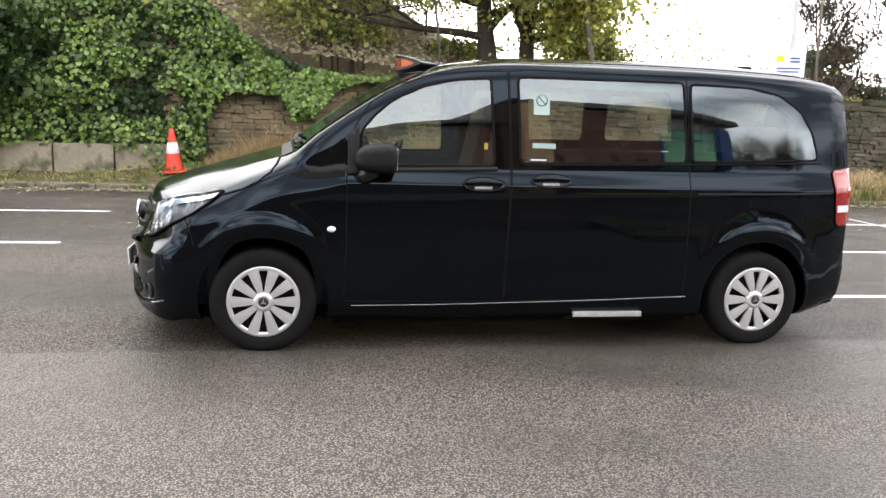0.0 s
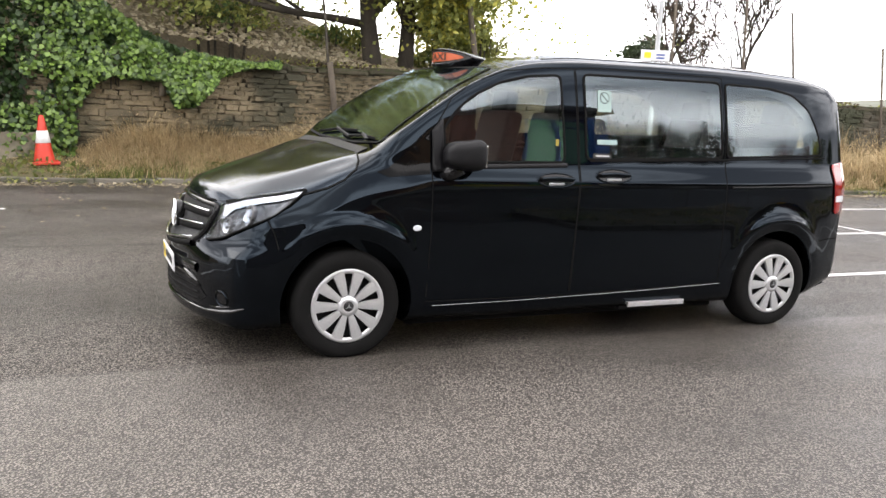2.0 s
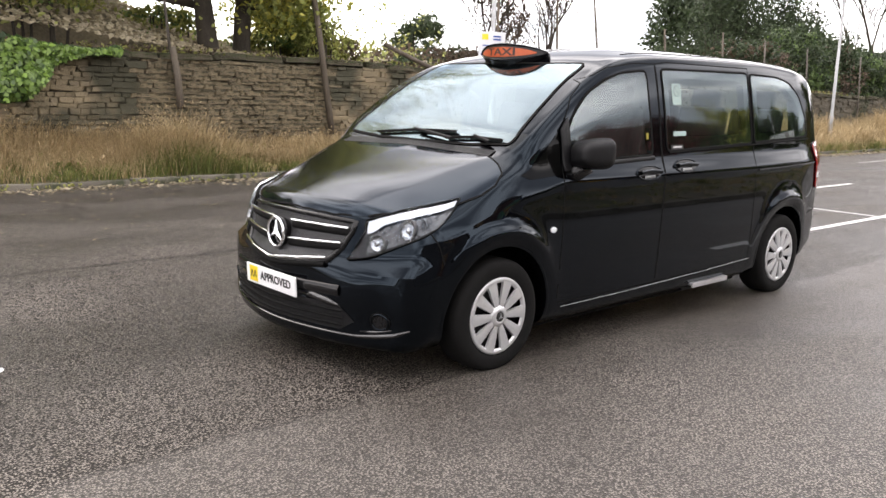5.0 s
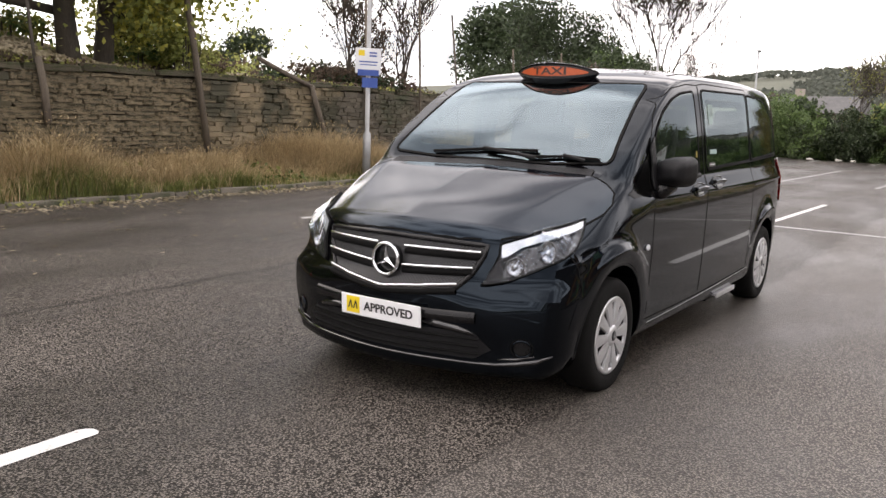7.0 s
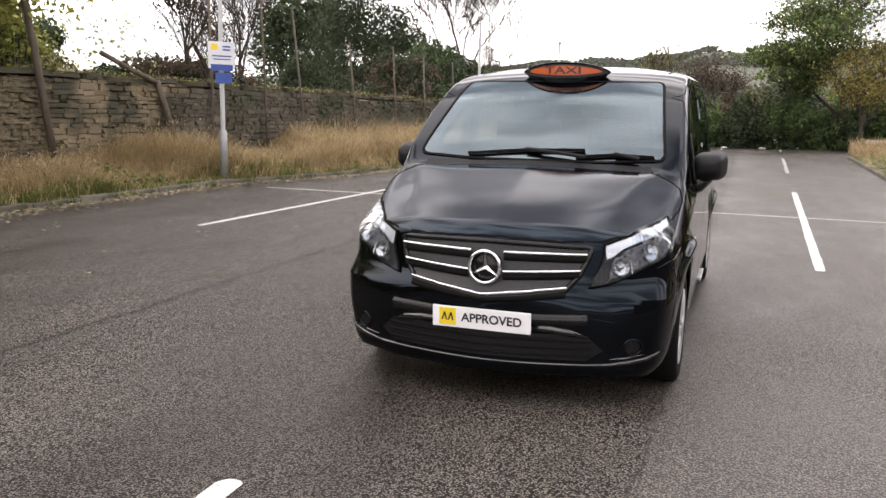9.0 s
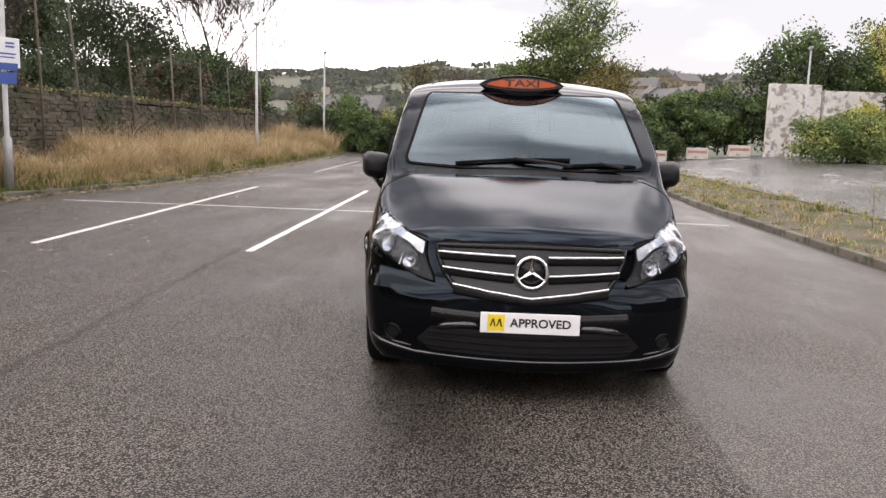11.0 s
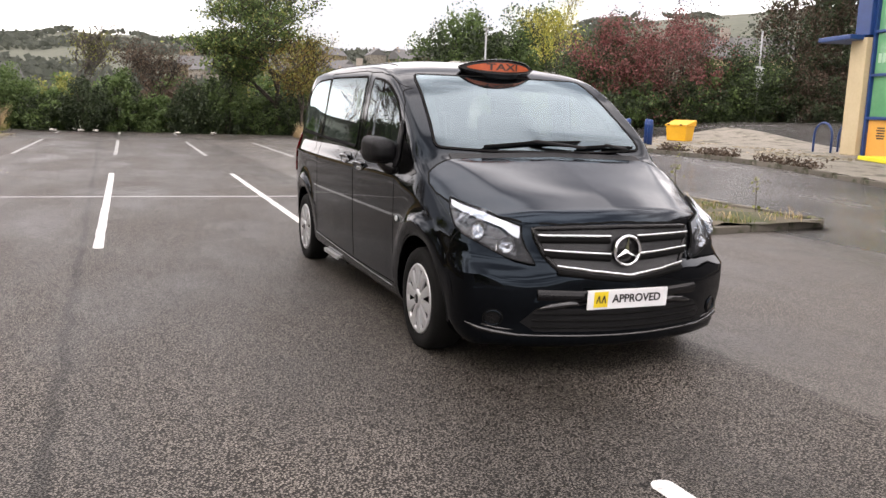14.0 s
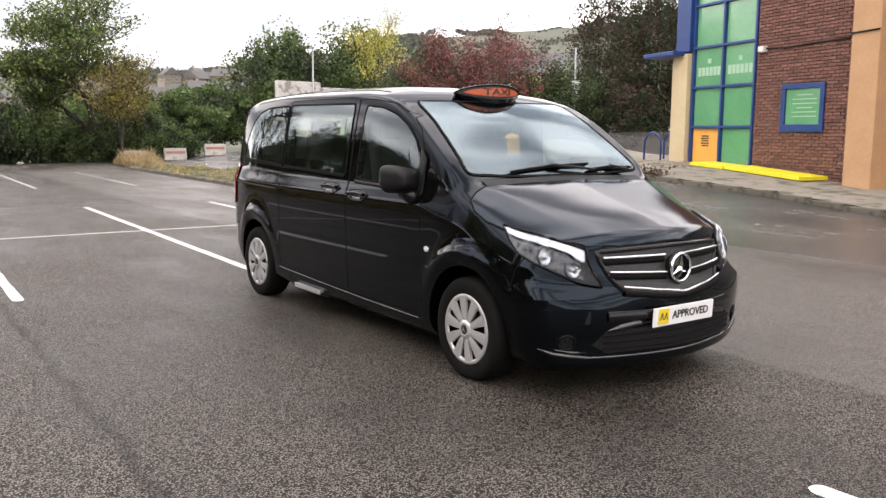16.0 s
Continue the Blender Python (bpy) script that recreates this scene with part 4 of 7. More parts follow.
def flare(wx, cast, side):
    """A pressed shoulder over a wheel that fades out at both ends."""
    bm, rows = bmesh.new(), []
    for a in range(14, 167, 4):
        c, s = math.cos(radians(a)), math.sin(radians(a))
        fade = smooth(34, 80, a) * smooth(154, 108, a)
        row = []
        for r, out in ((0.404, 0.005), (0.440, 0.008), (0.468, 0.0105), (0.478, 0.0105), (0.486, 0.0092), (0.494, 0.0060), (0.502, 0.0028), (0.510, 0.0007), (0.520, 0.0)):
            place, _ = cast(wx + r * c, WHEEL_Z + r * s)
            if place is None:
                break
            row.append(bm.verts.new(place + Vector((0, side * (0.0015 + out * fade), 0))))
        rows.append(row)
    for p, q in zip(rows, rows[1:]):
        for k in range(min(len(p), len(q)) - 1):
            bm.faces.new((p[k], p[k + 1], q[k + 1], q[k])).smooth = True
    bmesh.ops.recalc_face_normals(bm, faces=bm.faces[:])
    if bm.faces and bm.faces[len(bm.faces) // 2].normal.y * side < 0:
        bmesh.ops.reverse_faces(bm, faces=bm.faces[:])
    return bm


# plan of the bonnet's edge: back corner, round the wing, along the headlamp and over the grille
HOOD_SIDE = [(-1.505, 0.70), (-1.525, 0.80), (-1.560, 0.868), (-1.630, 0.888), (-1.720, 0.879), (-1.886, 0.834), (-1.990, 0.793), (-2.093, 0.722), (-2.133, 0.690), (-2.222, 0.560)]
HOOD_FRONT = [(-2.262, 0.47), (-2.300, 0.36), (-2.326, 0.24), (-2.341, 0.12), (-2.345, 0.0)]


def make_van():
    van = thing("taxi_van", "glossy black passenger van taxi parked on tarmac", "van")
    arches = bmesh.new()
    for wx in (-1.6, 1.6):
        for side in (-1, 1):
            bmesh.ops.create_cone(arches, cap_ends=True, segments=48, radius1=0.385, radius2=0.385, depth=0.62,
                                  matrix=Matrix.Translation((wx, side * 0.90, WHEEL_Z + 0.005)) @ Matrix.Rotation(radians(90), 4, "X"))
    holes = []
    for lo, hi in ((-1.3, -0.62), (0.62, 1.3)):
        for o in (rounded(PANE_FRONT, 0.03), rounded(HOLE_MIDDLE), rounded(HOLE_REAR)):
            holes.append((o, "y", lo, hi))
    screens = [(rounded(HOLE_SCREEN, 0.06), "x", -1.9, -0.30)]
    screens.append((rounded([(-0.62, 1.2), (-0.56, 1.62), (0.56, 1.62), (0.62, 1.2)], 0.06), "x", 1.9, 2.7))
    shell = carve(carve(carve(carve(solid, [cabin_solid()]), [arches]), [prism(holes)]), [prism(screens)])
    b2 = bmesh.new()
    b2.from_mesh(shell)
    for f in b2.faces:
        f.smooth = True
    for e in b2.edges:
        if len(e.link_faces) == 2 and e.calc_face_angle(0) > radians(32):
            e.smooth = False
    part("body", b2, BLACK_PAINT, van, "glossy black painted steel body")
    part("windscreen", patch(rounded(PANE_SCREEN, 0.05), cast_front, 0.004), SCREEN_GLASS, van, "clear sloping windscreen reflecting the sky")
    part("screen_seal", band(rounded(PANE_SCREEN, 0.05), cast_front, 0.018, 0.006, closed=True), SEAL, van)
    for side in (-1, 1):
        cs = cast_side(side)
        for nm, o, m in (("front_window", PANE_FRONT, SIDE_GLASS), ("sliding_door_window", PANE_MIDDLE, SIDE_GLASS), ("rear_quarter_window", PANE_REAR, SIDE_GLASS)):
            w = part(nm, patch(rounded(o, 0.04), cs, 0.003), m, van, "lightly tinted side window")
            part("window_seal", band(rounded(o, 0.04), cs, 0.016, 0.004, 0.002, closed=True), SEAL, w)
        part("quarter_light", patch(PANE_QUARTER, cs, 0.003), DARK_GLASS, van, "small dark triangular window")
        # frame strip of the front door window, belt strips and shut lines
        part("belt_strip", band([(-1.10, 1.10), (-0.20, 1.128)], cs, 0.03, 0.003, 0.006), TRIM, van)
        part("waist_strip", band([(-0.03, 1.155), (1.05, 1.185), (2.03, 1.215)], cs, 0.012, 0.003, 0.003), SEAL, van)
        seams = [
            [(-1.125, 0.34), (-1.115, 0.72), (-1.12, 1.05), (-1.09, 1.33), (-0.98, 1.50), (-0.84, 1.60), (-0.62, 1.68), (-0.35, 1.715), (-0.13, 1.72), (-0.105, 1.10), (-0.12, 0.72), (-0.125, 0.33)],
            [(-0.135, 0.33), (-0.125, 0.72), (-0.115, 1.10), (-0.14, 1.72), (0.0, 1.735), (1.04, 1.735), (1.07, 1.18), (1.075, 0.72), (1.08, 0.36)],
            [(-1.125, 0.31), (-0.6, 0.305), (-0.12, 0.305)],
            [(-0.13, 0.305), (0.5, 0.318), (1.08, 0.335)],
            [(1.12, 1.005), (1.6, 1.012), (2.12, 1.025)],
        ]
        part("sliding_rail", band([(1.12, 1.0), (1.6, 1.008), (2.10, 1.02)], cs, 0.012, 0.001, 0.006), TRIM, van, "slim sliding door rail")
        for k, s in enumerate(seams):
            part("shut_line", band(s, cs, 0.007 if k != 4 else 0.014, 0.0012), SEAL, van)
        part("sill_trim", band([(-1.08, 0.280), (-0.5, 0.285), (0.4, 0.306), (1.10, 0.330)], cs, 0.004, 0.003, 0.002), GALVANISED, van, "thin bright sill line")
        part("hood_seam", band([(x, side * y) for x, y in HOOD_SIDE], cast_top, 0.010, 0.005), SEAL, van)
        # arches
        for wx in (-1.6, 1.6):
            arc = [(wx + 0.398 * math.cos(radians(a)), WHEEL_Z + 0.398 * math.sin(radians(a))) for a in range(-8, 189, 7)]
            part("arch_lip", band(arc, cs, 0.016, 0.001, 0.002), BLACK_PAINT, van)
            part("wheel_arch_flare", flare(wx, cs, side), BLACK_PAINT, van, "pressed black flare over the wheel")
        # handles
        for hx, hz in ((-0.285, 1.03), (0.145, 1.06)):
            oval = [(hx + 0.135 * math.cos(radians(a)), hz + 0.042 * math.sin(radians(a)) + 0.006) for a in range(0, 360, 18)]
            h = part("door_handle", patch(oval, cs, 0.002, 0.03), GLOSS_BLACK, van, "gloss black pull handle")
            part("handle_rim", band(oval, cs, 0.012, 0.002, 0.005, closed=True, step=0.02), BLACK_PAINT, h)
            part("grip", band([(hx - 0.115, hz + 0.008), (hx, hz + 0.014), (hx + 0.11, hz + 0.008)], cs, 0.030, 0.012, 0.018), BLACK_PAINT, h)
            part("key_plate", band([(hx - 0.06, hz - 0.018), (hx + 0.05, hz - 0.016)], cs, 0.018, 0.004, 0.004), GALVANISED, h)
        dot = [(-1.206 + 0.026 * math.cos(radians(a)), 0.752 + 0.018 * math.sin(radians(a))) for a in range(0, 360, 20)]
        part("side_repeater", patch(dot, cs, 0.004, 0.02, thick=0.006), WHITE_LENS, van, "small oval white side repeater lamp")
        # tail lamp on the rear corner
        part("tail_lamp", patch(rounded([(2.115, 1.17), (2.30, 1.19), (2.31, 0.80), (2.155, 0.805)], 0.03), cs, 0.006, 0.04, thick=0.006), RED_LENS, van, "tall red tail lamp")
        part("reversing_lens", patch([(2.15, 0.94), (2.29, 0.945), (2.29, 0.90), (2.152, 0.895)], cs, 0.014, 0.04), WHITE_LENS, van)
        part("bumper_seam", band([(2.0, 0.60), (2.12, 0.62), (2.28, 0.62)], cs, 0.007, 0.0012), SEAL, van)
        part("bumper_seam", band([(-1.98, 0.46), (-1.99, 0.60), (-2.02, 0.72), (-2.06, 0.81)], cs, 0.007, 0.0012), SEAL, van)
        # entrance step
        step = part("entrance_step", box((0.46, 0.11, 0.018), 0.005, (0.57, side * 0.872, 0.222)), ALLOY, van, "folded-out aluminium entrance step")
        part("step_edge", box((0.465, 0.012, 0.034), 0.004, (0.57, side * 0.930, 0.216)), ALLOY, step)
        part("step_bracket", box((0.50, 0.20, 0.05), 0.01, (0.57, side * 0.76, 0.19)), TRIM, step)
        # mirror
        mb = bmesh.new()
        bmesh.ops.create_cube(mb, size=1.0, matrix=Matrix.Translation((-0.95, side * 0.99, 1.178)) @ Matrix.Rotation(radians(side * 8), 4, "Z") @ Matrix.Diagonal((0.245, 0.205, 0.182, 1)))
        bmesh.ops.bevel(mb, geom=mb.edges[:], offset=0.066, segments=6, affect="EDGES", profile=0.55)
        for v in mb.verts:
            if v.co.x < -0.92:
                k = min(1.0, (-0.92 - v.co.x) / 0.155)
                v.co.z = 1.170 + (v.co.z - 1.170) * (1 - 0.42 * k * k)
                v.co.y = side * 0.99 + (v.co.y - side * 0.99) * (1 - 0.24 * k * k)
            v.co.z += 0.10 * (abs(v.co.y) - 0.99)
        for f in mb.faces:
            f.smooth = True
        mirror = part("door_mirror", mb, TRIM, van, "large black plastic door mirror")
        part("mirror_glass", box((0.008, 0.15, 0.125), 0.003, (-0.838, side * 0.985, 1.178)), CHROME, mirror)
        part("mirror_arm", raw("mirror_arm", *tube([(-1.03, side * 0.89, 1.06), (-1.01, side * 0.94, 1.072), (-0.96, side * 0.98, 1.11)], [0.055, 0.05, 0.045], 10), smooth=True), GLOSS_BLACK, mirror)
        part("mirror_foot", patch([(-1.115, 1.075), (-1.115, 1.31), (-1.045, 1.38), (-1.045, 1.12), (-1.0, 1.075)], cs, 0.006, 0.03, thick=0.012), TRIM, mirror)
        # headlamp
        cc = cast_corner(side)
        outline = [(41.8, 0.838), (47, 0.862), (53, 0.886), (58.5, 0.903), (64, 0.918), (69, 0.934), (74.5, 0.953), (72, 0.915), (69, 0.870), (65, 0.822), (60.5, 0.778), (54, 0.728), (49, 0.690),
                   (45, 0.662), (40, 0.642), (35.5, 0.630), (37, 0.670), (39.5, 0.725), (41.2, 0.780)]
        sc = (34, 1)
        lamp = part("headlamp", patch(outline, cc, 0.003, 0.015, sc), LAMP_DARK, van, "swept-back clear headlamp with silver reflectors")
        part("lamp_strip", patch([(42.4, 0.832), (47, 0.855), (53, 0.879), (58.5, 0.896), (64, 0.911), (69, 0.927), (73.5, 0.946), (71.3, 0.915), (66, 0.890), (60, 0.872), (53, 0.848), (48.2, 0.823), (44.2, 0.780), (42.2, 0.770), (42.1, 0.800)], cc, 0.006, 0.012, sc), LIGHT_GUIDE, lamp, "pale light guide along the lamp's upper edge")
        part("lamp_bezel", patch([(48.6, 0.812), (54, 0.838), (60, 0.860), (66, 0.877), (70.3, 0.896), (66, 0.836), (60, 0.784), (53, 0.732), (46, 0.686), (42.5, 0.675), (42.5, 0.705), (46.2, 0.780)], cc, 0.005, 0.015, sc), LAMP_BEZEL, lamp)
        for u, z, r, wide in ((46.4, 0.730, 0.043, 1.0), (56.0, 0.805, 0.036, 1.45)):
            place, nrm = cc(u, z)
            turn = Matrix.Translation(place) @ (nrm * 0.75 + Vector((-0.4, 0, 0))).normalized().to_track_quat("Z", "Y").to_matrix().to_4x4() @ Matrix.Diagonal((1.0, wide, 1.0, 1.0))
            cup = raw("lamp_cup", *lathe([(1.16 * r, -0.01), (1.16 * r, 0.016), (1.0 * r, 0.021), (0.97 * r, 0.017)], 28), smooth=True)
            cup.transform(turn)
            part("lamp_cup", cup, LAMP_BEZEL, lamp)
            bowl = raw("reflector", *lathe([(0.97 * r, 0.019), (0.80 * r, 0.013), (0.55 * r, 0.008), (0.28 * r, 0.0055), (0.0, 0.005)], 10))
            bowl.transform(turn)
            lens = part("reflector", bowl, REFLECTOR, lamp)
            bulb = raw("bulb", *lathe([(0.0, 0.022), (0.008, 0.021), (0.012, 0.017), (0.013, 0.006)], 16), smooth=True)
            bulb.transform(turn)
            part("bulb", bulb, REFLECTOR, lens)
        part("lens_cover", patch(outline, cc, 0.027, 0.015, sc), LAMP_GLASS, lamp)
        part("lamp_seal", band(outline, cc, 0.008, 0.004, 0.012, 0.03, True, 30), SEAL, lamp)
        # fog lamp recess and bumper trims
        for r, m, h in ((0.052, SEAL, 0.002), (0.034, GLOSS_BLACK, 0.004)):
            disc = [(side * (0.735 + r * math.cos(radians(a))), 0.338 + r * math.sin(radians(a))) for a in range(0, 360, 20)]
            part("fog_lamp", patch(disc, cast_front, h, 0.03), m, van)
        rim = [(side * (0.735 + 0.042 * math.cos(radians(a))), 0.338 + 0.042 * math.sin(radians(a))) for a in range(0, 360, 20)]
        part("fog_lamp_rim", band(rim, cast_front, 0.008, 0.004, 0.006, 0.02, True), BLACK_PAINT, van)
        def along(pts, out):
            return [cast_front(side * u, z)[0] + cast_front(side * u, z)[1] * out for u, z in pts]

        part("bumper_blade", raw("bumper_blade", *tube(along([(0.50, 0.240), (0.62, 0.246), (0.72, 0.258), (0.80, 0.274), (0.855, 0.300)], 0.004), [0.006, 0.010, 0.014, 0.013, 0.005], 12), smooth=True), BRIGHT_BLACK, van, "gloss black lower bumper trim")
        part("fog_lamp_blade", raw("fog_lamp_blade", *tube(along([(0.63, 0.274), (0.71, 0.280), (0.79, 0.298)], 0.003), [0.004, 0.009, 0.004], 10), smooth=True), BRIGHT_BLACK, van, "gloss black lower bumper trim")
        part("bumper_ledge", raw("bumper_ledge", *tube(along([(0.24, 0.428), (0.34, 0.424), (0.44, 0.411), (0.53, 0.385)], -0.004), [0.018, 0.022, 0.021, 0.006], 14), smooth=True), BRIGHT_BLACK, van, "gloss black ledge over the lower intake")
    # grille
    g_half = [(0.505, 0.824), (0.498, 0.775), (0.462, 0.690), (0.400, 0.612), (0.2, 0.588)]
    g_out = [(0, 0.840), (0.25, 0.835)] + g_half + [(0, 0.567)] + [(-y, z) for y, z in g_half[::-1]] + [(-0.25, 0.835)]
    grille = part("grille", patch(g_out, cast_front, 0.003, 0.03), GRILLE_MESH, van, "black honeycomb grille with bright bars")
    part("grille_surround", band(g_out, cast_front, 0.030, 0.002, 0.016, closed=True), GLOSS_BLACK, grille)
    for side in (-1, 1):
        for bar in ([(side * 0.485, 0.787), (side * 0.28, 0.788), (side * 0.085, 0.786)], [(side * 0.460, 0.709), (side * 0.28, 0.700), (side * 0.09, 0.690)],
                    [(side * 0.405, 0.618), (side * 0.2, 0.597), (0, 0.580)]):
            part("grille_bar", band([(p[0], p[1] - 0.022) for p in bar], cast_front, 0.035, 0.006, 0.016), SEAL, grille)
            part("bright_bar", band(bar, cast_front, 0.0145, 0.026, 0.009), CHROME, grille, "bright metal grille bar")
    gp, gn = cast_front(0, 0.718)
    centre = gp + Vector((-0.045, 0, 0))
    emblem = part("emblem_disc", raw("emblem_disc", *lathe([(0.0, 0.0), (0.082, 0.0), (0.086, 0.02), (0.07, 0.06)], 40), smooth=True), GLOSS_BLACK, grille)
    turn = Matrix.Translation(centre) @ Matrix.Rotation(radians(90), 4, "Y") @ Matrix.Rotation(radians(0), 4, "Z")
    emblem.data.transform(turn)
    ring_v, ring_f = lathe([(0.081 + 0.009 * math.cos(radians(a)), 0.009 * math.sin(radians(a)) - 0.006) for a in range(0, 361, 30)], 48)
    em = part("emblem_ring", raw("emblem_ring", ring_v, ring_f, True), CHROME, emblem, "bright round emblem")
    em.data.transform(turn)
    for k in range(3):
        a = radians(90 + 120 * k)
        d, s = Vector((math.cos(a), math.sin(a))), Vector((-math.sin(a), math.cos(a)))
        tip, l, r = d * 0.08, s * 0.015 + d * 0.004, -s * 0.015 + d * 0.004
        v = [(0, tip.x, tip.y), (0, l.x, l.y), (0, r.x, r.y), (-0.016, 0, 0), (-0.008, tip.x * 0.98, tip.y * 0.98)]
        arm = part("emblem_arm", raw("emblem_arm", v, [(0, 1, 3, 4), (2, 0, 4, 3)]), CHROME, emblem)
        arm.data.transform(Matrix.Translation(centre + Vector((-0.004, 0, 0))))
    # plate
    pp, _ = cast_front(0, 0.46)
    at = Matrix.Translation((pp.x - 0.016, 0, 0.454)) @ Matrix.Rotation(radians(-3), 4, "Y")
    plate = part("front_plate", box((0.010, 0.52, 0.111), 0.004), WHITE_PLATE, van, "white show plate on the bumper")
    plate.data.transform(at)
    badge = part("badge_square", box((0.002, 0.088, 0.088), 0.0), YELLOW, plate, "yellow square badge")
    badge.data.transform(at @ Matrix.Translation((-0.0065, 0.178, 0.002)))
    for k in (-1, 1):
        for a, b in (((k * 0.017 - 0.012, -0.02), (k * 0.017 + 0.002, 0.022)), ((k * 0.017 + 0.012, -0.02), (k * 0.017 + 0.002, 0.022))):
            w = Vector((0, 0.004))
            bar = part("badge_mark", raw("badge_mark", [(0, -a[0] - 0.004, a[1]), (0, -a[0] + 0.004, a[1]), (0, -b[0] + 0.004, b[1]), (0, -b[0] - 0.004, b[1])], [(0, 1, 2, 3)]), INK, plate)
            bar.data.transform(at @ Matrix.Translation((-0.0085, 0.178, 0.002)))
    letters("plate_lettering", "APPROVED", 0.064, at @ Matrix.Translation((-0.0062, -0.055, 0.001)) @ Matrix.Rotation(radians(-90), 4, "Z") @ Matrix.Rotation(radians(90), 4, "X"), INK, plate)
    part("plate_backing", band([(-0.52, 0.475), (-0.3, 0.468), (0.3, 0.468), (0.52, 0.475)], cast_front, 0.06, 0.002, 0.014), GLOSS_BLACK, van)
    intake = part("lower_intake", patch([(-0.52, 0.40), (0.52, 0.40), (0.60, 0.32), (0.52, 0.268), (-0.52, 0.268), (-0.60, 0.32)], cast_front, 0.003, 0.04), TRIM, van)
    for z in (0.295, 0.332, 0.37):
        part("intake_slat", band([(-0.54, z), (0, z - 0.004), (0.54, z)], cast_front, 0.016, 0.004, 0.012), SEAL, intake)
    part("bumper_lip", band([(-0.60, 0.246), (-0.3, 0.244), (0, 0.244), (0.3, 0.244), (0.60, 0.246)], cast_front, 0.016, 0.002, 0.012), BRIGHT_BLACK, van)
    part("hood_edge", band([(x, y) for x, y in HOOD_FRONT] + [(x, -y) for x, y in HOOD_FRONT[-2::-1]], cast_top, 0.010, 0.005), SEAL, van)
    # hood creases
    for side in (-1, 1):
        part("roof_strip", band([(-0.30, side * 0.66), (0.5, side * 0.665), (1.4, side * 0.66), (2.1, side * 0.62)], cast_top, 0.02, 0.0, 0.003), SEAL, van)
    half = [(0.9 * math.atan2(-(x + 1.5), cast_top(x, y)[0].z - 0.6), y) for x, y in HOOD_SIDE + HOOD_FRONT]
    hood = half + [(u, -y) for u, y in half[-2::-1]]
    part("bonnet", patch(hood, cast_hood, 0.0035, 0.022), HOOD_PAINT, van, "black bonnet misted with fine rain")
    # scuttle and wipers
    part("scuttle", patch([(-1.50, -0.70), (-1.50, 0.70), (-1.432, 0.69), (-1.432, -0.69)], cast_top, 0.004, 0.05), TRIM, van)
    for name, a, b, piv in (("wiper", (0.44, 1.222), (-0.29, 1.262), (-0.30, 1.214)), ("wiper", (-0.24, 1.222), (-0.70, 1.232), (-0.62, 1.212))):
        w = part(name, band([a, ((a[0] + b[0]) / 2, (a[1] + b[1]) / 2 + 0.012), b], cast_front, 0.016, 0.012, 0.014), SEAL, van, "black windscreen wiper")
        part("wiper_arm", band([piv, ((a[0] + b[0]) / 2, (a[1] + b[1]) / 2 + 0.012)], cast_front, 0.020, 0.026, 0.014), TRIM, w)
    # roof sign: an eye-shaped panel, bowed in plan, on a boat-shaped shell
    sign_m = Matrix.Translation((-0.735, 0.0, 1.772))

    def bowed(y):
        return 0.13 * (y / 0.305) ** 2

    rows = [(0.012, 0.955, 0.048, 0.036), (0.0, 0.985, 0.056, 0.044), (0.006, 1.0, 0.061, 0.050), (0.022, 0.99, 0.063, 0.085), (0.045, 0.96, 0.063, 0.118), (0.10, 0.88, 0.058, 0.125),
            (0.18, 0.74, 0.046, 0.105), (0.26, 0.56, 0.032, 0.07), (0.33, 0.34, 0.018, 0.04)]
    v, f = [], []
    for x, s, up, down in rows:
        for k in range(48):
            a = 2 * math.pi * k / 48
            y = 0.305 * s * math.cos(a)
            z = math.copysign(abs(math.sin(a)) ** 1.35, math.sin(a)) * (up if math.sin(a) > 0 else down)
            v.append((x + bowed(y), y, z))
    for i in range(len(rows) - 1):
        for k in range(48):
            q = (k + 1) % 48
            f.append((i * 48 + q, i * 48 + k, (i + 1) * 48 + k, (i + 1) * 48 + q))
    f.append(tuple(range(len(rows) * 48 - 1, (len(rows) - 1) * 48 - 1, -1)))
    sg = raw("roof_sign", v, f, True)
    sg.transform(sign_m)
    roof_sign = part("roof_sign", sg, GLOSS_BLACK, van, "black boat-shaped roof sign with an orange panel")
    v, f = [], []
    ys = np.linspace(-0.292, 0.292, 33)
    for y in ys:
        h = max(0.001, (1 - (y / 0.2925) ** 2) ** 0.675)
        for t in np.linspace(-1, 1, 5):
            v.append((0.011 + bowed(y), y, t * h * (0.046 if t > 0 else 0.035)))
    f = [(i * 5 + j, i * 5 + j + 1, (i + 1) * 5 + j + 1, (i + 1) * 5 + j) for i in range(32) for j in range(4)]
    back = raw("sign_backing", v, f, True)
    back.transform(sign_m)
    part("sign_backing", back, INK, roof_sign)
    panel = raw("sign_panel", [(x - 0.003, y * 0.86, z * 0.78) for x, y, z in v], f, True)
    for q in panel.vertices:
        q.co.x = 0.006 + bowed(q.co.y)
    panel.transform(sign_m)
    part("sign_panel", panel, ORANGE, roof_sign, "dull orange sign panel")
    word = letters("sign_lettering", "TAXI", 0.066, Matrix.Translation((0, 0.0, 0.003)) @ Matrix.Rotation(radians(-90), 4, "Z") @ Matrix.Rotation(radians(90), 4, "X") @ Matrix.Diagonal((1.7, 1, 1, 1)), SIGN_LETTER, roof_sign)
    for q in word.data.vertices:
        q.co.x = q.co.x + 0.003 + bowed(q.co.y)
    word.data.transform(sign_m)
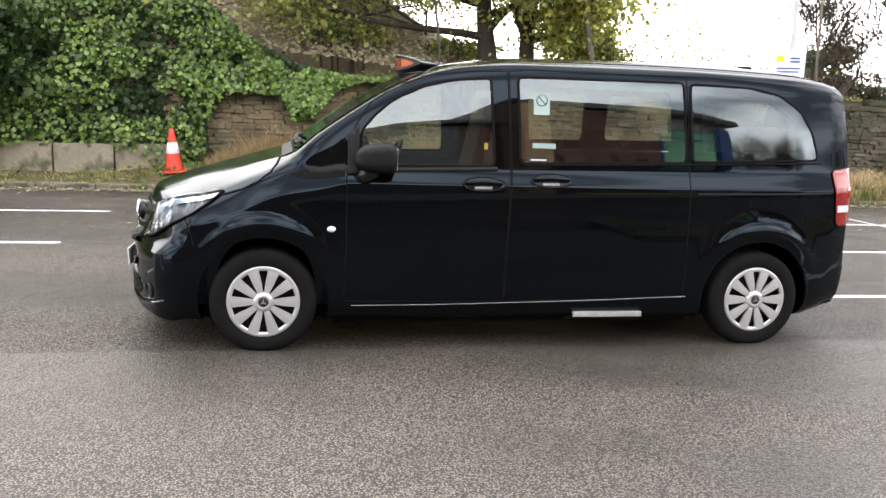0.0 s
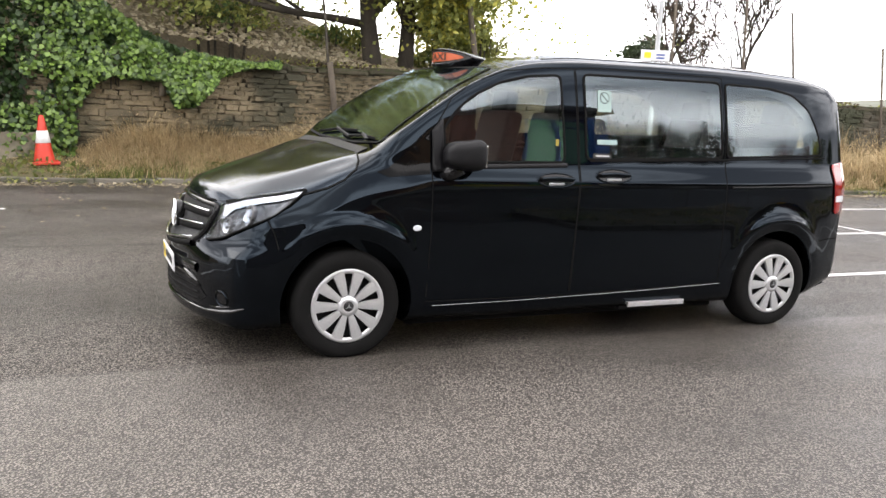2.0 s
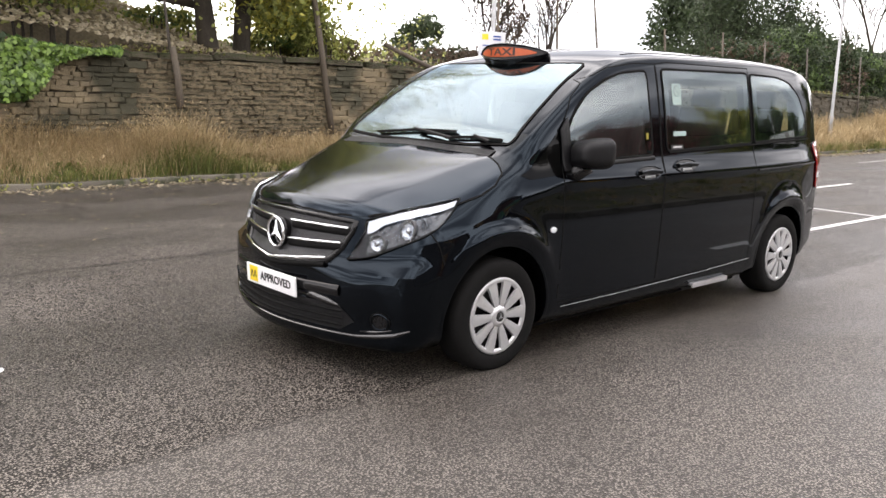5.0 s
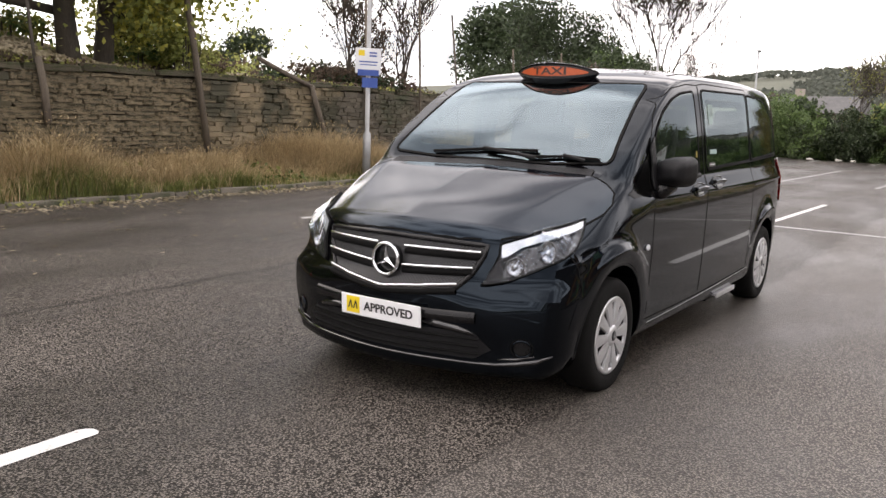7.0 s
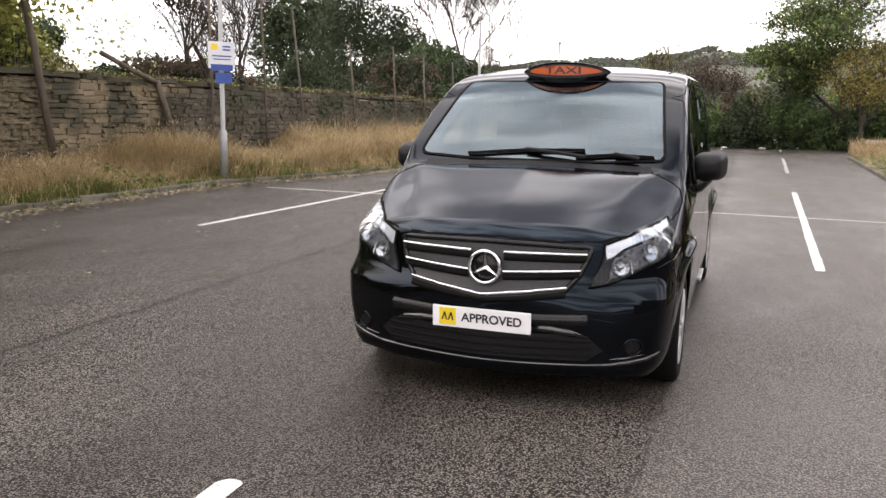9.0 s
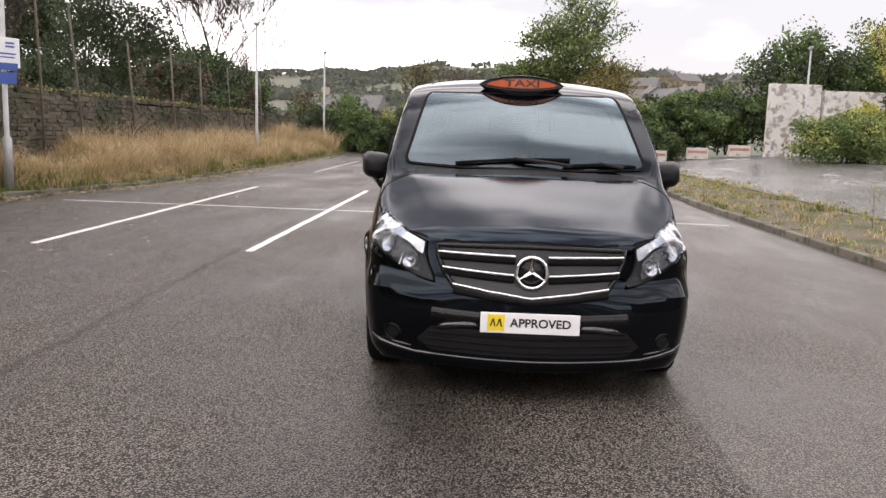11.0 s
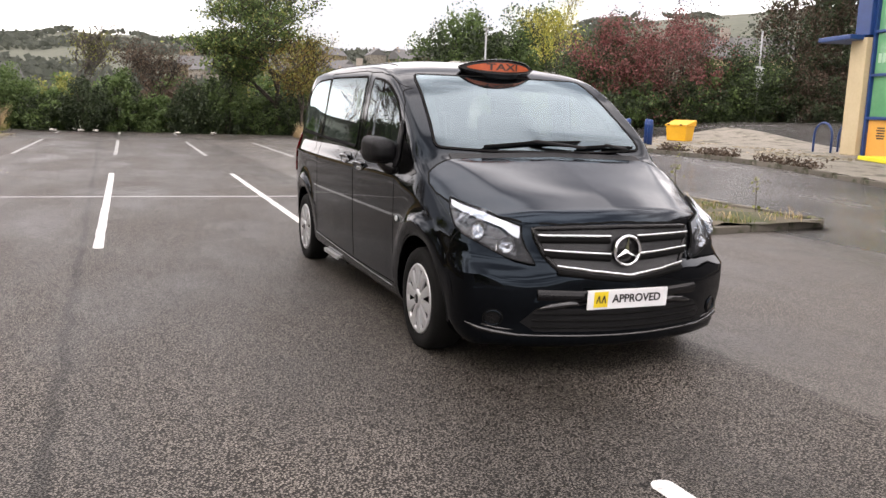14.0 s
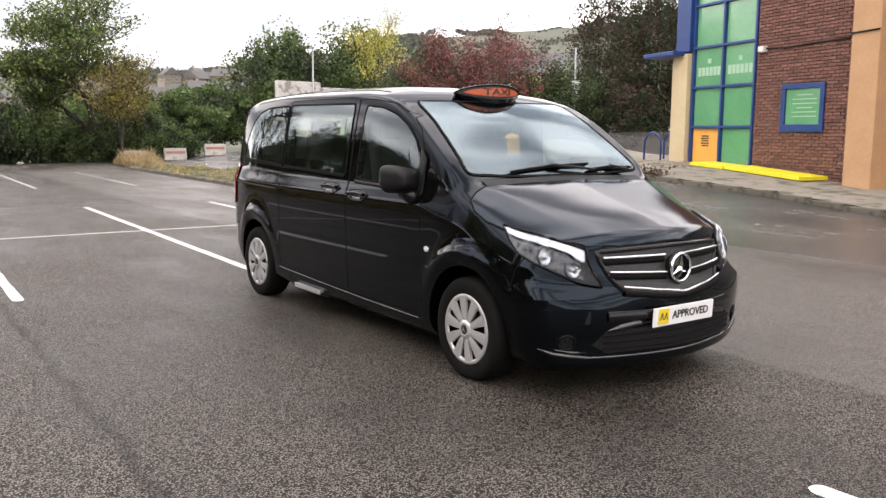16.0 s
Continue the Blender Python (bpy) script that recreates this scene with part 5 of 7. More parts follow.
    part("aerial_base", box((0.10, 0.06, 0.035), 0.015, (1.9, 0, 1.86)), TRIM, van)
    floor_pan = part("floor_pan", box((2.36, 1.56, 0.075), 0.02, (0, 0, 0.168)), SEAL, van, "dark underbody")
    part("axle_cover", box((0.9, 1.2, 0.10), 0.03, (1.6, 0, 0.17)), SEAL, floor_pan)
    part("engine_tray", box((0.95, 1.25, 0.08), 0.03, (-1.68, 0, 0.175)), SEAL, floor_pan)
    # stickers on the near side glass
    cs = cast_side(-1)
    st = part("sticker", patch(rounded([(0.025, 1.465), (0.025, 1.60), (0.128, 1.60), (0.128, 1.465)], 0.01), cs, 0.006), STICKER, van, "pale no smoking sticker")
    circle = [(0.077 + 0.034 * math.cos(radians(a)), 1.553 + 0.034 * math.sin(radians(a))) for a in range(0, 360, 20)]
    part("sticker_ring", band(circle, cs, 0.006, 0.007, 0, 0.02, True), TRIM, st)
    part("sticker_bar", band([(0.053, 1.577), (0.10, 1.53)], cs, 0.006, 0.007), TRIM, st)
    part("window_label", patch([(0.02, 1.262), (0.02, 1.292), (0.17, 1.292), (0.17, 1.262)], cs, 0.006), STICKER, van)
    part("window_badge", patch(rounded([(-0.01, 1.175), (-0.01, 1.205), (0.13, 1.205), (0.13, 1.175)], 0.01), cs, 0.006), INK, van)
    part("badge_print", band([(0.01, 1.19), (0.11, 1.19)], cs, 0.008, 0.008), CONE_WHITE, van)
    part("yellow_label", patch([(-0.285, 1.245), (-0.285, 1.285), (-0.262, 1.285), (-0.262, 1.245)], cs, 0.006), DULL_YELLOW, van)
    st = part("sticker", patch([(0.03, 1.46), (0.03, 1.60), (0.10, 1.60), (0.10, 1.46)], cast_side(1), 0.006), STICKER, van, "pale sticker on the side glass")
    # wheels
    for wx in (-1.6, 1.6):
        for side in (-1, 1):
            make_wheel(van, wx, side)
    cabin_fittings(van)
    return van


def make_wheel(van, wx, side):
    m = Matrix.Translation((wx, side * 0.83, WHEEL_Z)) @ (Matrix.Identity(4) if side > 0 else Matrix.Rotation(radians(180), 4, "Z"))
    prof = [(0.195, -0.10), (0.23, -0.105), (0.275, -0.108), (0.302, -0.098), (0.315, -0.075), (0.318, -0.03), (0.318, 0.03), (0.315, 0.075), (0.302, 0.094), (0.278, 0.102), (0.24, 0.100), (0.218, 0.092), (0.205, 0.075)]
    w = part("wheel", raw("wheel", *lathe(prof, 56, "y"), smooth=True), RUBBER, van, "black tyre with a ten-spoke silver cover")
    w.data.transform(m)
    for q in w.data.vertices:
        q.co.z = max(q.co.z, 0.002)
    rim = part("rim", raw("rim", *lathe([(0.0, 0.050), (0.10, 0.050), (0.18, 0.030), (0.208, 0.05), (0.208, -0.09), (0.0, -0.09)], 40, "y"), smooth=True), TRIM, w)
    rim.data.transform(m)
    cover_v, cover_f = lathe([(0.207, 0.075), (0.217, 0.093), (0.212, 0.099), (0.190, 0.0985), (0.187, 0.086)], 60, "y")
    ring = part("cover_rim", raw("cover_rim", cover_v, cover_f, True), SILVER, w)
    ring.data.transform(m)
    for k in range(10):
        a0 = radians(36 * k + 18 * (k % 1) + (0 if side < 0 else 9))
        rows = []
        for r, half, h in ((0.050, 0.0150, 0.099), (0.09, 0.0218, 0.1005), (0.13, 0.0275, 0.1005), (0.165, 0.0315, 0.100), (0.196, 0.0360, 0.0985)):
            row = []
            for s, dh in ((-1, -0.014), (-0.93, 0), (0, 0.002), (0.93, 0), (1, -0.014)):
                t = s * half
                row.append((r * math.cos(a0) - t * math.sin(a0), h + dh, r * math.sin(a0) + t * math.cos(a0)))
            rows.append(row)
        v = [p for row in rows for p in row]
        f = [(i * 5 + j, (i + 1) * 5 + j, (i + 1) * 5 + j + 1, i * 5 + j + 1) for i in range(4) for j in range(4)]
        spoke = part("spoke", raw("spoke", v, f), SILVER, w)
        spoke.data.transform(m)
    hub = part("hub_cap", raw("hub_cap", *lathe([(0.0, 0.106), (0.03, 0.106), (0.033, 0.110), (0.040, 0.109), (0.060, 0.100), (0.064, 0.085)], 30, "y"), smooth=True), SILVER, w)
    hub.data.transform(m)
    dot = part("hub_badge", raw("hub_badge", *lathe([(0.0, 0.112), (0.026, 0.1115), (0.030, 0.108)], 24, "y"), smooth=True), INK, w)
    dot.data.transform(m)
    for k in range(3):
        a = radians(90 + 120 * k)
        d, s = (math.cos(a), math.sin(a)), (-math.sin(a), math.cos(a))
        v = [(d[0] * 0.026, 0.114, d[1] * 0.026), (s[0] * 0.005, 0.114, s[1] * 0.005), (-s[0] * 0.005, 0.114, -s[1] * 0.005)]
        arm = part("badge_arm", raw("badge_arm", v, [(0, 1, 2), (2, 1, 0)][:1]), GALVANISED, w)
        arm.data.transform(m)


def cushion(size, centre, bevel, tilt=0.0):
    bm = box(size, bevel, (0, 0, 0), 4)
    for f in bm.faces:
        f.smooth = True
    bmesh.ops.transform(bm, matrix=Matrix.Translation(centre) @ Matrix.Rotation(radians(tilt), 4, "Y"), verts=bm.verts[:])
    return bm


def cabin_fittings(van):
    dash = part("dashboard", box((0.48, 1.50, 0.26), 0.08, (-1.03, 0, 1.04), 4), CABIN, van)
    part("instrument_cowl", box((0.20, 0.42, 0.10), 0.04, (-0.98, 0.38, 1.19), 3), CABIN, dash)
    wheel_v, wheel_f = lathe([(0.18 + 0.016 * math.cos(radians(a)), 0.016 * math.sin(radians(a))) for a in range(0, 361, 45)], 32)
    sw = part("steering_wheel", raw("steering_wheel", wheel_v, wheel_f, True), TRIM, van)
    sw.data.transform(Matrix.Translation((-0.72, 0.38, 1.08)) @ Matrix.Rotation(radians(-58), 4, "Y"))
    spokes = part("wheel_boss", box((0.30, 0.10, 0.03), 0.01), TRIM, sw)
    spokes.data.transform(Matrix.Translation((-0.72, 0.38, 1.08)) @ Matrix.Rotation(radians(-58), 4, "Y") @ Matrix.Rotation(radians(90), 4, "Z"))
    for x, ys in ((-0.30, (-0.40, 0.40)), (1.62, (-0.45, 0.05, 0.50))):
        for y in ys:
            w = 0.50 if x < 0 else 0.44
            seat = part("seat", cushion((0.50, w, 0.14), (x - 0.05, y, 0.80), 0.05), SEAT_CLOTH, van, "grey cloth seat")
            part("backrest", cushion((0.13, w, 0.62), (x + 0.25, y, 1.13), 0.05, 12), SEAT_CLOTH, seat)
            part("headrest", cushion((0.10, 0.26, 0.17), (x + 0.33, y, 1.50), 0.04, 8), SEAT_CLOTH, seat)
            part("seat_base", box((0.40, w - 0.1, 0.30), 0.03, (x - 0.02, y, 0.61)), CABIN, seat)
    part("headliner", patch([(-0.25, -0.66), (-0.25, 0.66), (2.1, 0.60), (2.1, -0.60)], cast_top, -0.075, 0.1), HEADLINER, van)
    part("rear_view_mirror", box((0.03, 0.22, 0.065), 0.012, (-0.70, 0, 1.60)), TRIM, van)
    part("rear_window", patch(rounded([(-0.66, 1.17), (-0.60, 1.65), (0.60, 1.65), (0.66, 1.17)], 0.06), lambda u, v: SKIN.ray_cast(Vector((4, u, v)), Vector((-1, 0, 0)))[:2], 0.003, 0.08), SIDE_GLASS, van)


# honeycomb of the grille
GRILLE_MESH = bpy.data.materials.new("grille_honeycomb")
GRILLE_MESH.use_nodes = True
gn_, gl_ = GRILLE_MESH.node_tree.nodes, GRILLE_MESH.node_tree.links
g_co, g_vo, g_rm = gn_.new("ShaderNodeTexCoord"), gn_.new("ShaderNodeTexVoronoi"), gn_.new("ShaderNodeValToRGB")
g_mp = gn_.new("ShaderNodeMapping")
g_mp.inputs["Rotation"].default_value, g_mp.inputs["Scale"].default_value = (radians(45), 0, 0), (0, 1, 1.25)
g_vo.inputs["Scale"].default_value, g_vo.inputs["Randomness"].default_value = 78, 0.0
g_rm.color_ramp.elements[0].position, g_rm.color_ramp.elements[0].color = 0.36, (0.001, 0.001, 0.001, 1)
g_rm.color_ramp.elements[1].position, g_rm.color_ramp.elements[1].color = 0.44, (0.075, 0.076, 0.080, 1)
gl_.new(g_co.outputs["Object"], g_mp.inputs["Vector"])
gl_.new(g_mp.outputs["Vector"], g_vo.inputs["Vector"])
gl_.new(g_vo.outputs["Distance"], g_rm.inputs["Fac"])
gl_.new(g_rm.outputs["Color"], gn_["Principled BSDF"].inputs["Base Color"])
gn_["Principled BSDF"].inputs["Roughness"].default_value = 0.35
gn_["Principled BSDF"].inputs["Specular IOR Level"].default_value = 0.2

make_van()
# ---- north side: verge, stone wall, ivy, bank ----
def kerb_line(points, height, name, label, size=0.9, width=0.14, base=None):
    """A row of kerb stones along a line, each a piece of its own."""
    k = tagged(new(name), label, "kerb", kind="structure")
    forms = {}
    for (x0, y0), (x1, y1) in zip(points, points[1:]):
        d = Vector((x1 - x0, y1 - y0))
        n = max(1, round(d.length / size))
        for i in range(n):
            a, b = Vector((x0, y0)) + d * i / n, Vector((x0, y0)) + d * (i + 1) / n
            c, l = (a + b) / 2, (b - a).length - 0.012
            key = round(l, 2)
            if key not in forms:
                bm = box((l, width, height + 0.25), 0.018, (0, 0, (height - 0.25) / 2), 2)
                me = bpy.data.meshes.new("kerb_stone")
                bm.to_mesh(me)
                bm.free()
                me.materials.append(KERB)
                forms[key] = me
            o = new("kerb_stone", forms[key])
            o.parent = k
            o.matrix_basis = pose(c.x, c.y, lie(c.x, c.y) + rng.normal() * 0.006, 0, rng.normal() * 0.6, math.degrees(math.atan2(d.y, d.x)) + rng.normal() * 0.4)
    return k


NORTH_KERB = [(-16, 8.05), (-8, 8.15), (0, 8.3), (7.2, 8.3), (10.5, 7.35), (14, 7.0), (31.5, 6.5), (33.8, 6.55)]


def kerb_y(x):
    for (x0, y0), (x1, y1) in zip(NORTH_KERB, NORTH_KERB[1:]):
        if x0 <= x <= x1:
            return y0 + (y1 - y0) * (x - x0) / (x1 - x0)
    return NORTH_KERB[0][1] if x < NORTH_KERB[0][0] else NORTH_KERB[-1][1]


kerb_line(NORTH_KERB, 0.10, "kerb_north", "weathered stone kerb along the grass verge")


def wall_y(x):
    return 9.72 - 1.12 * max(0.0, min(1.2, (x - 8) / 24))


def verge_z(x, y):
    t = (y - kerb_y(x)) / (wall_y(x) - kerb_y(x))
    return 0.09 + (0.10 + 0.19 * smooth(-5.0, -3.0, x)) * smooth(0, 1, t)


vx = np.arange(-16, 34.1, 0.5)
vv, vf = [], []
for x in vx:
    for t in np.linspace(0, 1, 6):
        y = kerb_y(x) + 0.05 + (wall_y(x) + 0.1 - kerb_y(x)) * t
        vv.append((x, y, verge_z(x, y) + (0.03 * noise.noise(Vector((x * 1.3, y * 1.3, 0))) if 0 < t < 1 else 0)))
for i in range(len(vx) - 1):
    for j in range(5):
        vf.append((i * 6 + j, (i + 1) * 6 + j, (i + 1) * 6 + j + 1, i * 6 + j + 1))
tagged(part("verge_north", raw("verge_north", vv, vf, True), VERGE), "rough grass verge of soil and moss", "verge", kind="structure")


def blades(name, label, n, xr, where, height, width, mat, seed, bend=0.45):
    """Standing blades of grass, as tapered bent strips."""
    g = np.random.default_rng(seed)
    tuft = g.uniform(0, 1, (max(1, n // 14), 2))
    pick = tuft[g.integers(0, len(tuft), n)]
    u = np.clip(pick[:, 0] + g.normal(size=n) * 0.0022, 0, 1)
    v = np.clip(pick[:, 1] + g.normal(size=n) * 0.03, 0, 1)
    base, h = where(xr[0] + (xr[1] - xr[0]) * u, v, g)
    h = height * h * g.uniform(0.45, 1.15, n)
    w = g.uniform(0, 2 * np.pi, n)
    d = np.stack([np.cos(w), np.sin(w), np.zeros(n)], 1)
    s = np.stack([-np.sin(w), np.cos(w), np.zeros(n)], 1) * width * g.uniform(0.6, 1.3, (n, 1))
    up = np.array([0, 0, 1.0])
    mid = base + up * (h * 0.6)[:, None] + d * (h * bend * 0.25)[:, None]
    tip = base + up * h[:, None] + d * (h * bend * g.uniform(0.4, 1.4, n))[:, None]
    k = np.concatenate([np.stack([base - s, base + s, mid + s * 0.7, mid - s * 0.7], 1), np.stack([mid - s * 0.7, mid + s * 0.7, tip + s * 0.15, tip - s * 0.15], 1)])
    return tagged(part(name, quads(name, k), mat), label, "grass", kind="stuff")


def on_verge(lo, hi):
    def go(x, v, g):
        k = np.array([kerb_y(a) for a in x])
        wy = np.array([wall_y(a) for a in x])
        y = k + 0.06 + (wy - 0.08 - k) * (lo + (hi - lo) * v)
        z = np.array([verge_z(a, b) for a, b in zip(x, y)])
        patchy = np.array([(0.10 + 0.90 * smooth(-3.4, -1.8, a)) * (0.30 + 1.5 * max(0, noise.noise(Vector((a * 0.45, b * 0.9, 3))) + 0.32)) for a, b in zip(x, y)])
        return np.stack([x, y, z], 1), patchy
    return go


blades("dry_grass", "tall dry straw-coloured grass along the wall", 34000, (-4.5, 12), on_verge(0.22, 1.0), 0.46, 0.0055, DRY_GRASS, 11, 0.8)
blades("dry_grass", "tall dry straw-coloured grass along the wall", 26000, (10, 33), on_verge(0.05, 1.0), 0.66, 0.009, DRY_GRASS, 12, 0.75)
blades("green_grass", "short green grass and weeds at the kerb", 32000, (-15, 34), on_verge(-0.06, 0.55), 0.25, 0.007, GREEN_GRASS, 13, 0.9)
blades("dry_grass", "short dry grass at the kerb", 17000, (-15, 33), on_verge(-0.04, 0.7), 0.30, 0.006, DRY_GRASS, 14, 1.0)


g = np.random.default_rng(311)
hx = g.uniform(-2.2, 32, 5200)
hb, hh = on_verge(0.15, 1.0)(hx, g.uniform(0, 1, 5200), g)
hb[:, 2] += 0.50 * hh * g.uniform(0.7, 1.2, 5200)
tagged(leaves("seed_heads", hb[hh > 0.35], 0.05, DRY_GRASS, facing=(0, -0.4, 0.2), droop=1.5, aspect=0.35, seed=312), "feathery straw-coloured seed heads over the grass", "grass", kind="stuff")
hx = g.uniform(-7, 30, 5200)
hb, hh = on_verge(0.0, 0.8)(hx, g.uniform(0, 1, 5200), g)
hb[:, 2] += 0.10 * g.uniform(0.1, 1.6, 5200)
keepm = np.array([noise.noise(Vector((a * 0.7, b * 1.1, 21))) > 0.16 for a, b in hb[:, :2]])
tagged(leaves("verge_weeds", hb[keepm], 0.075, GREEN_GRASS, facing=(0, -0.6, 0.8), seed=313), "green broad-leaved weeds among the grass", "weeds", kind="stuff")


# stone wall
def stone_form(seed, front=-1):
    g = np.random.default_rng(seed)
    bm = bmesh.new()
    bmesh.ops.create_cube(bm, size=1.0)
    for v in bm.verts:
        v.co += Vector(g.normal(size=3) * 0.055)
    bmesh.ops.bevel(bm, geom=bm.edges[:], offset=0.07, segments=1, affect="EDGES")
    me = bpy.data.meshes.new("stone")
    bm.to_mesh(me)
    bm.free()
    return me


def wall_top(x):
    return 1.93 - 0.012 * max(0, x - 4)


wall = tagged(new("wall_stone"), "old coursed sandstone wall with dark joints", "wall", kind="structure")
for x0, x1 in ((-3.65, 8.0), (8.0, 32.3)):
    cv = [(x, wall_y(x) + d, z) for x in (x0, x1) for d, z in ((0.04, -0.2), (0.38, -0.2), (0.38, wall_top(x) - 0.06), (0.04, wall_top(x) - 0.06))]
    part("wall_core", raw("wall_core", cv, [(0, 1, 2, 3), (7, 6, 5, 4), (0, 4, 5, 1), (1, 5, 6, 2), (2, 6, 7, 3), (3, 7, 4, 0)]), MORTAR, wall)
forms = [stone_form(s) for s in range(10)]
for f in forms:
    f.materials.append(STONE)
joined = (([], []), ([], []))
near = 0
z = 0.06
gw = np.random.default_rng(21)
while z < 1.98:
    h = gw.choice([0.045, 0.06, 0.075, 0.09, 0.115], p=[0.2, 0.25, 0.25, 0.2, 0.1])
    x = -3.6 + gw.uniform(0, 0.2)
    while x < 32.2:
        w = min(0.60, max(0.09, gw.lognormal(-1.55, 0.46)))
        top = wall_top(x + w / 2)
        if z + h * 0.5 < top:
            m = Matrix.Translation((x + w / 2, wall_y(x + w / 2) + 0.04 + gw.normal() * 0.013, z + h / 2 + gw.normal() * 0.007)) @ Matrix.Rotation(gw.normal() * 0.028, 4, "Y") @ Matrix.Rotation(-0.0466 if x > 8 else 0.0, 4, "Z") @ Matrix.Diagonal((w - 0.004, 0.16, h * gw.uniform(0.86, 1.06), 1))
            f = forms[int(gw.integers(0, 10))]
            if 0.6 < x < 4.4 and z > 0.45 and near < 300:
                o = new("stone", f)
                o.parent = wall
                o.matrix_basis = m
                near += 1
            else:
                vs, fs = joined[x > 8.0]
                o = len(vs)
                vs += [m @ v.co for v in f.vertices]
                fs += [tuple(i + o for i in p.vertices) for p in f.polygons]
        x += w
    z += h
# past x = 8 the stonework takes the colour with tree shade in it
for (vs, fs), m in zip(joined, (STONE_JOINED, STONE_SHADED)):
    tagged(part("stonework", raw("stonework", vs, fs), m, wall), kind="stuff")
x = -3.6
cap_forms = [stone_form(s + 30) for s in range(5)]
for f in cap_forms:
    f.materials.append(STONE_CAP)
while x < 32:
    w = gw.uniform(0.45, 0.95)
    o = new("coping_stone", cap_forms[int(gw.integers(0, 5))])
    o.parent = wall
    o.matrix_basis = Matrix.Translation((x + w / 2, wall_y(x + w / 2) + 0.20, wall_top(x) + 0.05 + gw.normal() * 0.012)) @ Matrix.Rotation(gw.normal() * 0.03, 4, "Y") @ Matrix.Diagonal((w - 0.01, 0.50, 0.11, 1))
    x += w

n = 5200
px = gw.uniform(-1.2, 26, n)
keepm = np.array([noise.noise(Vector((a * 0.9, 4, 4))) > -0.12 for a in px])
top = np.stack([px, [wall_y(a) for a in px] + gw.uniform(-0.06, 0.40, n), [wall_top(a) + 0.09 for a in px] + 0.10 * gw.uniform(0, 1, n) ** 2], 1)
tagged(leaves("wall_growth", top[keepm][::2], 0.055, OLIVE_LEAF, facing=(0, -0.6, 0.8), seed=315), "moss and trailing weeds along the wall's top", "moss", kind="stuff")
tagged(leaves("wall_growth", top[keepm][1::2], 0.06, BROWN_LEAF, facing=(0, -0.6, 0.8), seed=316), "dead brown stems along the wall's top", "weeds", kind="stuff")

# low rendered wall further west
low = tagged(new("wall_low"), "low stained concrete retaining wall in panels", "wall", kind="structure")
x = -16.0
while x < -3.7:
    w = gw.uniform(0.85, 1.25)
    bm = box((w - 0.025, 0.30, 0.95), 0.02, (0, 0, 0), 2)
    o = part("wall_panel", bm, CONCRETE, low)
    o.matrix_basis = pose(x + w / 2, 9.72 - 0.18 + gw.normal() * 0.012, 0.20 + gw.normal() * 0.012, 0, gw.normal() * 0.4, 0)
    x += w

# bank behind the wall
bx, bt = np.arange(-24, 36.1, 1.0), np.linspace(0, 1, 16)


def bank_z(x, y):
    t = smooth(wall_y(x) - 1.5, 15.5, y)
    rise = 3.0 * smooth(4.4, -2.0, x) + 0.6 * smooth(34, 10, x)
    return wall_top(max(x, 0)) - 0.12 + rise * t + 0.25 * noise.noise(Vector((x * 0.4, y * 0.4, 1))) * t


bv = [(x, y, bank_z(x, y)) for x in bx for y in wall_y(x) + 0.30 + 20 * bt]
for i in range(len(bx)):
    bv[i * 16] = (bx[i], wall_y(bx[i]) + 0.25, 0.2)
bf = [(i * 16 + j, (i + 1) * 16 + j, (i + 1) * 16 + j + 1, i * 16 + j + 1) for i in range(len(bx) - 1) for j in range(15)]
tagged(part("bank", raw("bank", bv, bf, True), EARTH), "wooded earth bank covered in fallen leaves", "bank", kind="structure")
g = np.random.default_rng(31)
n = 17000
px, py = g.uniform(-5, 8, n), 9.72 + 0.3 + 6 * g.uniform(0, 1, n) ** 1.2
lit = np.stack([px, py, [bank_z(a, b) + 0.03 for a, b in zip(px, py)]], 1)
tagged(leaves("fallen_leaves", lit, 0.095, LITTER, facing=(0, -0.8, 1.6), spread=0.6, seed=32), "pale fallen leaves on the bank", "leaves", kind="stuff")
n = 5500
px, py = g.uniform(-10, 10, n), 9.72 + 0.3 + 8 * g.uniform(0, 1, n) ** 1.2
hh = g.uniform(0.1, 1.3, n) ** 1.5
keepm = np.array([noise.noise(Vector((a * 0.5, b * 0.5, 7))) > -0.02 for a, b in zip(px, py)])
und = np.stack([px, py, [bank_z(a, b) for a, b in zip(px, py)] + hh], 1)[keepm]
tagged(leaves("undergrowth", und, 0.085, PALE_LEAF, facing=(0, -0.5, 0.8), seed=33), "scrubby olive undergrowth on the bank", "undergrowth", kind="stuff")


# ivy over the wall and the bank
def ivy_edge(x):
    """Lower edge of the ivy along the wall."""
    return pchip([-17, -6.5, -4.2, -3.8, -2.95, -2.75, -2.3, -1.6, -1.3, -1.0, -0.6, 0.3], [0.62, 0.62, 0.60, 0.30, 0.30, 1.3, 1.62, 1.60, 1.18, 1.25, 1.72, 2.0], x)


